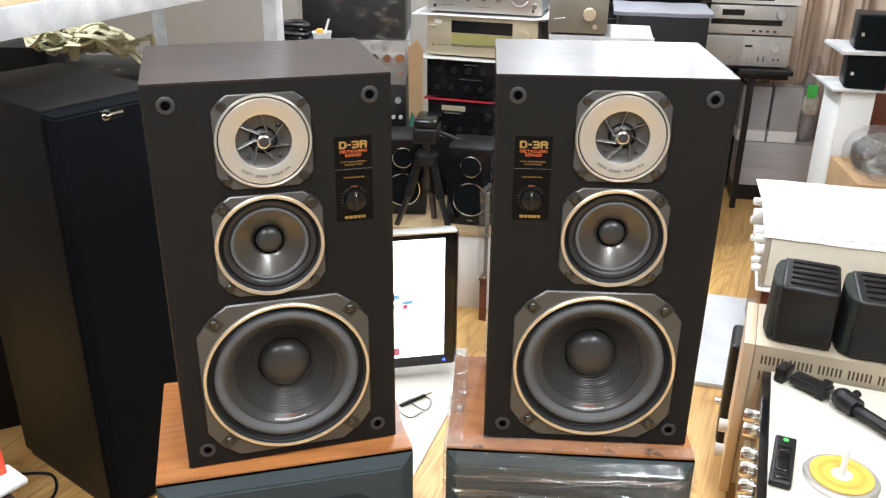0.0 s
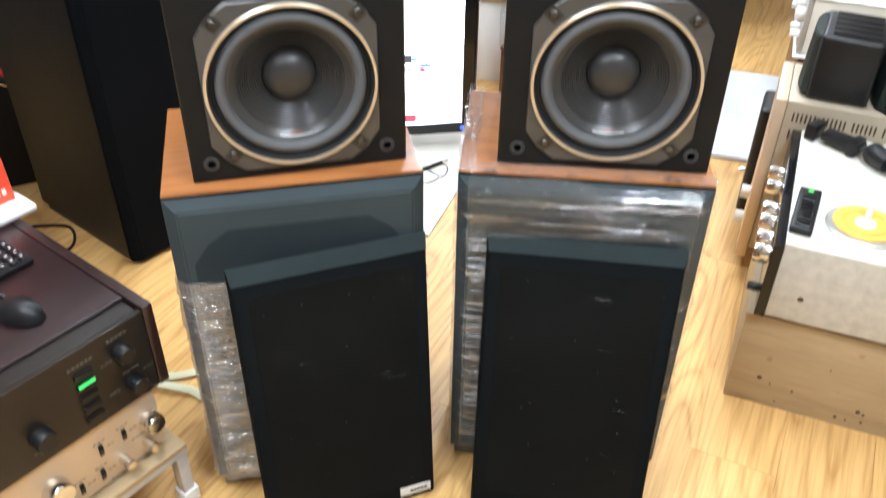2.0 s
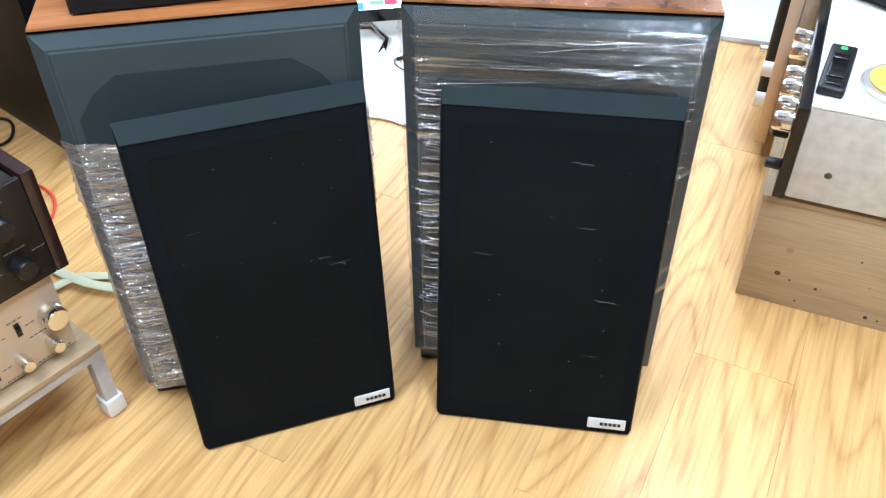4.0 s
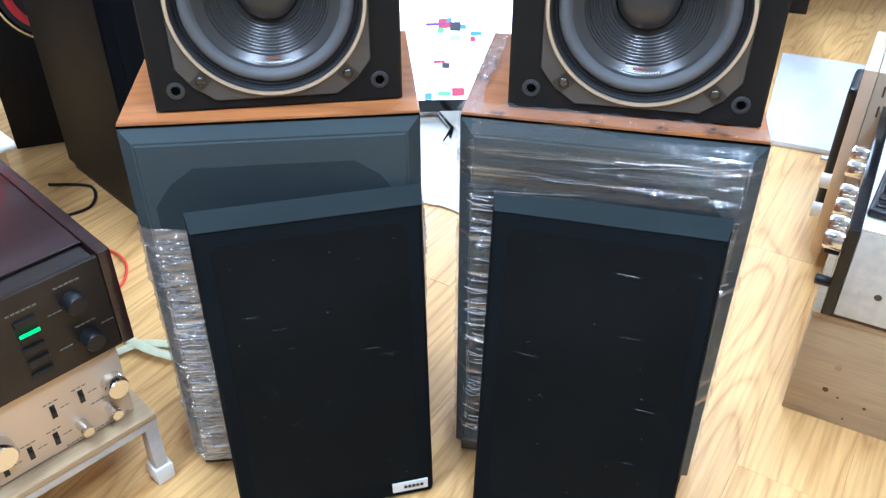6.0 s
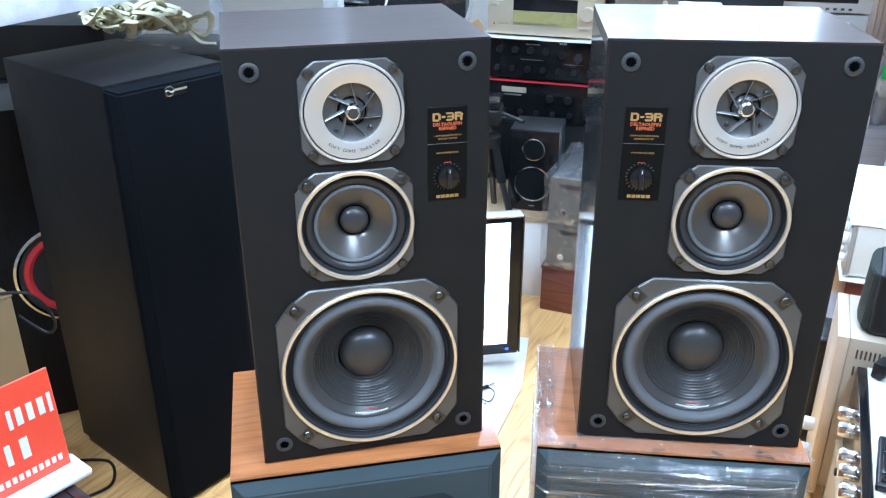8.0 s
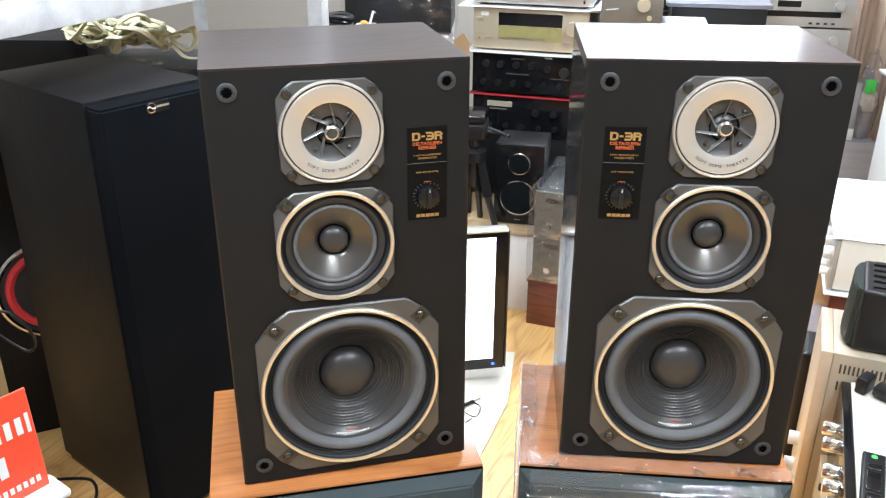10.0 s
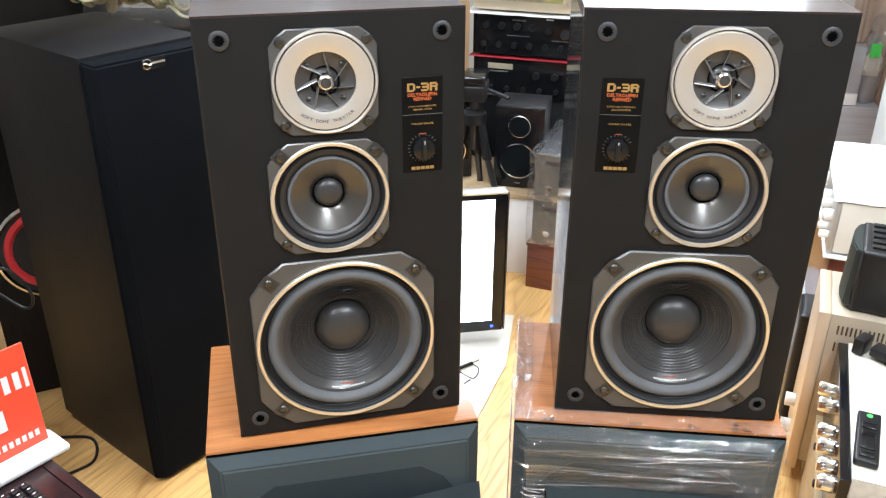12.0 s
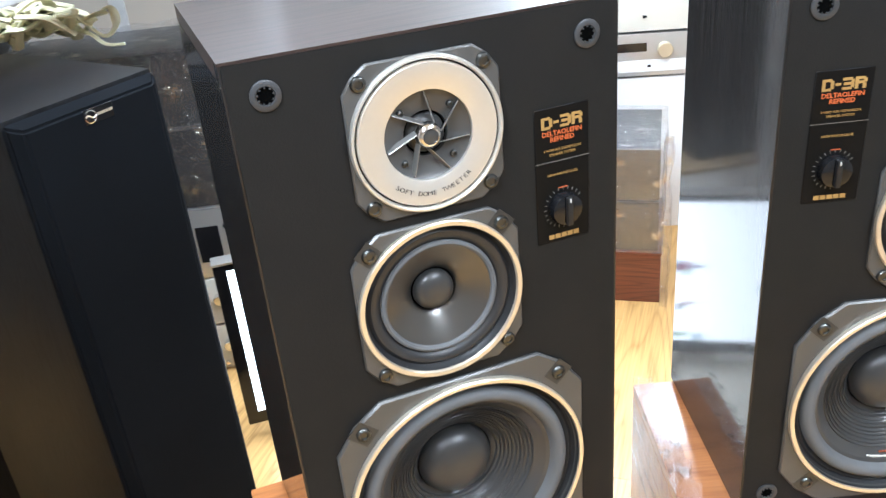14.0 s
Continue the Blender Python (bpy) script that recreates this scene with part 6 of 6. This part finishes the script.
# pale receivers behind them
rb_m = pose(0.26, 3.80, 0, 0, 0, -3)
single("white_cabinet", bm_box(0, 0.52, 0.0, 0.36, 0, 0.628, 0.004), M_WHITE, "white cabinet carrying pale components", "cabinet", rb_m)
hifi("receiver", "pale silver receiver with a dark display", rb_m @ pose(0.02, -0.01, 0.630), 0.46, 0.165, 0.34, M_SILVER, M_GALV, [("window", 0.14, 0.115, 0.11, 0.016, M_DISPLAY), ("knob", 0.315, 0.105, 0.028, 0.024, M_GOLDFACE), ("window", 0.23, 0.045, 0.20, 0.022, M_WHITE), ("button", 0.26, 0.045, 0.006, 0.004, M_BLACK)] + row_of(3, 0.03, 0.09, 0.115, 0.006, 0.008, M_WHITE))
hifi("receiver", "cream component with a plain face", rb_m @ pose(0.02, -0.01, 0.797), 0.46, 0.150, 0.34, M_CREAM, M_CREAM, [("button", 0.24, 0.06, 0.007, 0.004, M_BLACK), ("bar", 0.1, 0.1, 0.03, 0.002, M_GREYINK)])
hifi("receiver", "silver component with a dark display", rb_m @ pose(0.02, -0.005, 0.949), 0.43, 0.150, 0.33, M_GALV, M_GALV, [("window", 0.16, 0.105, 0.08, 0.022, M_DISPLAY)])
hifi("amplifier", "bronze-grey amplifier with a silver knob", rb_m @ pose(0.015, -0.005, 1.101), 0.24, 0.150, 0.33, mat("bronze_grey_plate", (0.26, 0.235, 0.19), 0.4, 0.5), M_DARKMET, [("knob", 0.165, 0.085, 0.026, 0.024, M_GOLDFACE), ("knob", 0.19, 0.035, 0.010, 0.012, M_GOLDFACE)])
bs = thing("covered_speaker", "black speaker box under a grey cloth cover", "loudspeaker", pose(0.59, 4.19, 0, 0, 0, -3))
part("cabinet", bm_box(0, 0.40, 0, 0.33, 0, 1.125, 0.006), M_BLACK, bs)
part("cover", bm_wrap(-0.02, 0.415, -0.006, 0.34, 1.126, 1.142, 0.006, 4.0, 8), mat("grey_cover_cloth", (0.22, 0.22, 0.25), 0.8), bs, "grey cloth cover")
part("label", bm_box(0.02, 0.05, -0.002, 0.0, 1.02, 1.05), M_ORANGE, bs, smooth=False)
tk2 = thing("black_rack", "tall black rack of components by the wall", "rack", pose(0.50, 4.55, 0))
part("frame", bm_box(0, 0.56, 0.02, 0.55, 0, 1.62, 0.004), M_BLACK, tk2)
for k in range(7):
    u = part("unit", bm_box(0.01, 0.55, 0.0, 0.019, 0.50 + k * 0.16, 0.645 + k * 0.16, 0.003), M_BLACKGLOSS, tk2)
    part("print", bm_box(0.06, 0.14, -0.001, 0.0, 0.57 + k * 0.16, 0.576 + k * 0.16), M_GREYINK, u, smooth=False)

# ---- far corner: silver stack, clear cases, curtain ----
fs_m = pose(1.075, 4.80, 0, 0, 0, -4)
tbl = thing("black_table", "black side table under a silver stack", "table", fs_m)
part("tabletop", bm_box(-0.01, 0.455, -0.02, 0.42, 0.735, 0.765, 0.004), M_BLACK, tbl)
for x in (0.0, 0.27):
    for y in (0.01, 0.38):
        part("leg", bm_box(x, x + 0.03, y, y + 0.03, 0, 0.7345, 0.003), M_BLACK, tbl)
hifi("amplifier", "silver amplifier wrapped in film", fs_m @ pose(0.005, 0, 0.790), 0.44, 0.160, 0.34, M_SILVER, M_GALV, [("knob", 0.27, 0.105, 0.020, 0.022, M_SILVER), ("knob", 0.365, 0.105, 0.024, 0.024, M_SILVER), ("slot", 0.235, 0.11, 0.02, 0.006, M_BLACK), ("slot", 0.29, 0.045, 0.003, 0.014, M_BLACK), ("slot", 0.315, 0.045, 0.003, 0.014, M_BLACK)] + row_of(3, 0.15, 0.24, 0.045, 0.012, 0.018, M_SILVER) + row_of(2, 0.365, 0.39, 0.045, 0.005, 0.004, M_BLACK))
hifi("tuner", "silver tuner with a long dark scale", fs_m @ pose(0.0, 0, 0.952), 0.45, 0.150, 0.34, M_SILVER, M_GALV, [("window", 0.14, 0.115, 0.055, 0.015, M_DISPLAY), ("window", 0.21, 0.068, 0.175, 0.014, M_DISPLAY), ("knob", 0.375, 0.110, 0.024, 0.024, M_SILVER)] + [("button", 0.25 + 0.035 * k, 0.025, 0.008, 0.005, M_DARKMET) for k in range(4)])
hifi("cassette_deck", "white-silver cassette deck with two meters", fs_m @ pose(-0.01, 0, 1.104), 0.47, 0.17, 0.34, M_WHITE, M_GALV, [("window", 0.17, 0.07, 0.05, 0.035, M_PAPER), ("window", 0.28, 0.07, 0.05, 0.035, M_PAPER), ("window", 0.225, 0.07, 0.115, 0.045, M_DISPLAY), ("knob", 0.39, 0.06, 0.020, 0.022, M_SILVER)] + [("button", 0.03 + 0.03 * k, 0.06, 0.006, 0.016, M_DARKMET) for k in range(3)])
single("clear_film", bm_wrap(-0.02, 0.20, -0.02, 0.10, 0.790, 0.955, 0.014, 9.0, 8), M_BAG, "crumpled clear film on the silver stack", "plastic film", fs_m)
single("black_board", bm_box(0.20, 0.47, -0.06, 0.30, 0.766, 0.788, 0.003), M_BLACK, "flat black board on a cabinet", "board", fs_m)
gx = pose(1.375, 4.93, 0, 0, 0, -3)
single("low_plinth", bm_box(0.0, 0.43, 0.02, 0.19, 0, 0.095, 0.005), M_BLACK, "low black wooden block on the floor", "block", gx)
gbx = thing("grey_box", "striped grey carton on a black base", "box", gx)
part("body", bm_box(0.0, 0.42, 0.0, 0.18, 0.0955, 0.345, 0.004), mat("grey_carton", (0.48, 0.48, 0.50), 0.6, stretch=(1, 1, 14), scale=3, var=0.14), gbx)
for k in range(2):
    cc = thing("display_case", "clear plastic display case with a white label", "case", gx @ pose(-0.02 + k * 0.165, 0.02, 0.346), "clear display cases")
    part("shell", bm_box(0.004, 0.156, 0.0, 0.12, 0.065, 0.312, 0.006), mat("smoked_clear_plastic", (0.46, 0.48, 0.51), 0.07, bump=0, spec=0.8) if k == 0 else bpy.data.materials["smoked_clear_plastic"], cc, "shiny grey plastic shell")
    part("label", bm_box(0.004, 0.156, -0.004, 0.0, 0.003, 0.06, 0.001), M_PAPER, cc, "white label")
    part("back", bm_box(0.004, 0.156, 0.0005, 0.12, 0.003, 0.0645, 0.001), M_WHITE, cc)
bag = thing("plastic_bag", "stuffed clear plastic bag with a green tag", "bag", pose(1.738, 5.02, 0.346))
part("stuffing", bm_lump(0, 0.01, 0.0, 0.058, 0.05, 0.34, 3.0), mat("grey_stuffing", (0.42, 0.42, 0.42), 0.8, scale=12), bag)
part("bundle", bm_lump(-0.005, -0.025, 0.15, 0.050, 0.035, 0.13, 6.0), M_CREAM, bag, "cream bundle")
part("tag", bm_box(-0.040, 0.012, -0.066, -0.061, 0.255, 0.325, 0.002), M_GREENTAB, bag, "bright green tag")
part("film", bm_lump(0, 0.0, 0.0, 0.070, 0.062, 0.44, 9.0, 0.25, 4), M_BAG, bag, "crumpled clear film")
# curtain with folds
bm = bmesh.new()
cols = 150
pa, pb = [], []
for i in range(cols + 1):
    u = i / cols
    x = 1.42 + 1.15 * u
    d = 0.030 * math.sin(u * 62 + 2.0 * math.sin(u * 9)) + 0.012 * math.sin(u * 171 + 1)
    pa.append([bm.verts.new((x + 0.010 * math.sin(j * 0.9 + u * 30) * (1 - j / 8), 5.30 + d * (1.15 - 0.35 * j / 8), 0.02 + 2.55 * j / 8)) for j in range(9)])
for a, b in zip(pa, pa[1:]):
    for j in range(8):
        bm.faces.new((a[j], b[j], b[j + 1], a[j + 1]))
cu_ob = single("curtain", bm, M_CURTAIN, "beige curtain hanging in soft folds", "curtain")
sm = cu_ob.modifiers.new("thickness", "SOLIDIFY")
sm.thickness = 0.003
single("curtain_rail", bm_tube([(1.36, 5.31, 2.585), (2.65, 5.31, 2.585)], 0.014, 10), M_CHROME, "steel curtain rail fixed to the wall", "rail")
# white column with two small speakers
wcol = thing("white_speaker", "tall plain white column speaker on the floor", "loudspeaker", pose(0.02, 0, 0))
part("cabinet", bm_box(1.530, 1.675, 3.995, 4.22, 0.02, 0.868, 0.004), M_WHITE, wcol)
part("front_panel", bm_box(1.532, 1.673, 3.98, 3.9945, 0.024, 0.864, 0.004), M_WHITE, wcol)
part("plinth", bm_box(1.540, 1.665, 3.99, 4.21, 0, 0.02), M_BLACK, wcol)
for z0, dx in ((0.8805, 0.0), (1.0445, 0.012)):
    q = thing("satellite_speaker", "small black cloth-covered speaker", "loudspeaker", pose(1.548 + dx, 3.97, z0, 0, 0, -10), "small black speakers")
    part("cabinet", bm_box(0, 0.165, 0.03, 0.17, 0, 0.145, 0.008), M_BLACK, q)
    part("grille", bm_box(0.002, 0.163, 0.0, 0.0295, 0.002, 0.143, 0.009, 3), M_BLACK_CLOTH, q)
    part("badge", bm_box(0.018, 0.030, -0.002, 0.0, 0.058, 0.072), M_SILVER, q, smooth=False)
single("shelf_board", bm_box(1.500, 1.73, 3.95, 4.22, 0.8685, 0.8800, 0.003), M_GALV, "pale grey board on top of the white speaker", "board")
single("shelf_board", bm_box(1.510, 1.80, 3.94, 4.22, 1.0275, 1.0440, 0.004), M_GALV, "pale grey board between two small speakers", "board")
single("wooden_cabinet", bm_box(1.99, 2.40, 4.25, 4.85, 0, 1.35, 0.004), M_MAHOG, "tall red-brown wooden cabinet", "cabinet")
single("cardboard_box", bm_box(1.53, 1.98, 3.52, 3.90, 0, 0.60, 0.004), M_CARD, "closed brown cardboard box", "box")
rl = thing("wrapped_bundle", "shiny film-wrapped bundle on a box", "bundle", pose(1.655, 3.74, 0.601))
part("core", bm_lump(0, 0, 0, 0.10, 0.09, 0.15, 4.0, 0.1), mat("dark_core", (0.08, 0.07, 0.065), 0.5), rl)
part("film", bm_lump(0, 0, 0, 0.125, 0.11, 0.18, 8.0, 0.22, 4), M_BAG, rl, "shiny creased film")
single("grey_bag", bm_lump(1.66, 3.585, 0.601, 0.10, 0.07, 0.10, 2.0, 0.35, 4), M_BAG, "crumpled pale plastic bag on a box", "bag")

# ---- steel shelving at the west side ----
sh_ang = math.degrees(math.atan2(0.285, 1.0))
sh_m = pose(-0.715, 3.187, 0, 0, 0, -sh_ang)
sh = thing("steel_shelving", "grey painted steel shelving with board shelves", "shelving", sh_m)
LEN, DEP = 2.52, 0.50
for y in (0.0, -LEN):
    for x in (0.0, -DEP):
        pst = part("post", bm_box(x - 0.032, x + 0.025, y, y + 0.003, 0, 2.15), M_GALV, sh, smooth=False)
        part("post_flange", bm_box(x + (0.022 if x == 0 else -0.025), x + (0.025 if x == 0 else -0.022), y + 0.0035, y + 0.045, 0, 2.15), M_GALV, pst, smooth=False)
for z in (1.335, 1.88):
    part("beam", bm_box(-0.030, -0.004, -LEN + 0.004, -0.004, z, z + 0.075, 0.003), M_GALV, sh, "scuffed grey steel beam")
    part("beam", bm_box(-DEP + 0.004, -DEP + 0.03, -LEN + 0.004, -0.004, z, z + 0.075, 0.003), M_GALV, sh)
    part("board", bm_box(-DEP + 0.031, -0.0305, -LEN + 0.004, -0.004, z + 0.062, z + 0.078, 0.002), M_PLY, sh, "bare board shelf")
part("beam", bm_box(-DEP + 0.035, -0.03, -0.030, -0.004, 1.335, 1.410, 0.003), M_GALV, sh)
hifi("amplifier", "silver component on the board shelf", sh_m @ pose(-0.42, -1.24, 1.4135, 0, 0, 90), 0.44, 0.12, 0.34, M_SILVER, M_GALV, row_of(4, 0.08, 0.36, 0.06, 0.014, 0.016, M_CHROME))
single("black_component", bm_box(-0.43, -0.06, -0.72, -0.28, 1.4135, 1.54, 0.005), M_BLACK, "plain black component on the board shelf", "stereo component", sh_m)
# things under the shelf
rkm = pose(-1.42, 2.90, 0, 0, 0, 8)
lowc = [("knob", 0.52, 0.10, 0.018, 0.022, M_CHROME), ("knob", 0.46, 0.10, 0.018, 0.022, M_CHROME), ("button", 0.50, 0.05, 0.012, 0.006, M_WHITE), ("slot", 0.40, 0.08, 0.02, 0.04, M_DISPLAY)]
hifi("amplifier", "cream component with white keys on the floor", rkm @ pose(0, 0, 0.0), 0.56, 0.17, 0.34, M_CREAM, M_CREAM, lowc + row_of(4, 0.44, 0.54, 0.03, 0.007, 0.01, M_CHROME))
hifi("amplifier", "cream component with white keys in a stack", rkm @ pose(0.0, 0.0, 0.172), 0.56, 0.17, 0.34, M_CREAM, M_CREAM, lowc)
hifi("cassette_deck", "silver cassette deck with a dark window in a stack", rkm @ pose(0.0, 0.0, 0.344), 0.56, 0.24, 0.34, M_SILVER, M_GALV, [("slot", 0.47, 0.12, 0.035, 0.06, M_DISPLAY), ("knob", 0.53, 0.18, 0.010, 0.012, M_CHROME), ("knob", 0.53, 0.06, 0.010, 0.012, M_CHROME), ("button", 0.42, 0.19, 0.005, 0.005, M_BLACK)])
for k, (z0, z1) in enumerate(((0.586, 0.83), (0.842, 1.06))):
    w2 = thing("wrapped_component", "dark component wrapped in clear film under the shelf", "stereo component", rkm)
    part("case", bm_box(0.0, 0.57 - 0.03 * k, 0.01, 0.36, z0, z1, 0.006), M_BLACK, w2)
    part("film", bm_wrap(-0.012, 0.585 - 0.03 * k, -0.01, 0.37, z0 + 0.0, z1 + 0.010, 0.014, 5.0 + 3 * k, 11), M_BAG, w2, "creased clear film")
# tangle of flat cream cable on top
tang = thing("cable_tangle", "tangled bundle of cream flat cable on wrapped boxes", "cable", rkm @ pose(0.12, 0.11, 1.075))
rng = random.Random(12)
for k in range(22):
    a0 = rng.uniform(0, 6.28)
    cx, cy = rng.uniform(-0.13, 0.10), rng.uniform(-0.05, 0.05)
    r1, r2 = rng.uniform(0.06, 0.13), rng.uniform(0.03, 0.06)
    tilt = rng.uniform(-0.7, 0.7)
    pts = []
    for q in range(9):
        a = a0 + q * 0.62
        pts.append((cx + r1 * math.cos(a), cy + r2 * math.sin(a), 0.016 + 0.065 * rng.random() + 0.03 * abs(math.sin(a + tilt)) + 0.002 * k))
    part("strand", bm_tube(spline(pts, 5), rng.uniform(0.013, 0.020), 6, None, 0.40), M_CORD, tang)
part("strand", bm_tube(spline([(0.05, 0.0, 0.05), (0.14, -0.04, 0.05), (0.19, -0.06, 0.016), (0.24, -0.06, 0.012)], 5), 0.010, 6, None, 0.4), M_CORD, tang)
# black boxes added as a dark backing for the gap under the beam
blk = thing("black_component", "stack of plain black components added as dark backing under the shelf", "stereo component", rkm @ pose(-0.62, 0.1, 0))
for k in range(6):
    part("unit", bm_box(0, 0.58, 0, 0.36, 0.19 * k, 0.19 * k + 0.186, 0.004), M_BLACK, blk)


# ---- floor planks, laid askew to the walls ----
PW, PL, PA = 0.196, 1.22, -17.0
cs, sn = math.cos(radians(PA)), math.sin(radians(PA))
shapes = {}


def plank_mesh(u0, u1, v0, v1):
    """A plank clipped to the room, with eased edges."""
    poly = [(u0, v0), (u1, v0), (u1, v1), (u0, v1)]
    poly = [(u * cs - v * sn, u * sn + v * cs) for u, v in poly]
    for ax, lim, sign in ((0, X0, 1), (0, X1, -1), (1, Y0, 1), (1, Y1, -1)):
        out = []
        for i in range(len(poly)):
            a, b = poly[i], poly[(i + 1) % len(poly)]
            da, db = sign * (a[ax] - lim), sign * (b[ax] - lim)
            if da >= 0:
                out.append(a)
            if da * db < 0:
                k = da / (da - db)
                out.append((a[0] + (b[0] - a[0]) * k, a[1] + (b[1] - a[1]) * k))
        poly = out
        if len(poly) < 3:
            return None
    return [(x * cs + y * sn, -x * sn + y * cs) for x, y in poly]


near, count = [], 0
row = -40
while row < 40:
    off = (row * 0.37) % 1.0 * PL
    k = -8
    while k < 8:
        u0, v0 = row * PW, k * PL + off
        poly = plank_mesh(u0 + 0.00015, u0 + PW - 0.00015, v0 + 0.00015, v0 + PL - 0.00015)
        k += 1
        if not poly:
            continue
        cx, cy = sum(p[0] for p in poly) / len(poly), sum(p[1] for p in poly) / len(poly)
        bm = bmesh.new()
        e = 0.0005
        rings = []
        for s, z in ((0, -0.004), (0, -0.0007), (e, 0.0)):
            rings.append([bm.verts.new((x - cx - math.copysign(min(s, abs(x - cx)), x - cx), y - cy - math.copysign(min(s, abs(y - cy)), y - cy), z)) for x, y in poly])
        for a, b in zip(rings, rings[1:]):
            for i in range(len(poly)):
                bm.faces.new((a[i], a[(i + 1) % len(poly)], b[(i + 1) % len(poly)], b[i]))
        bm.faces.new(rings[-1])
        ob = part("plank", bm, M_FLOOR, floor, smooth=False)
        ob.matrix_basis = pose(0, 0, 0, 0, 0, PA) @ Matrix.Translation((cx, cy, 0))
        count += 1
    row += 1
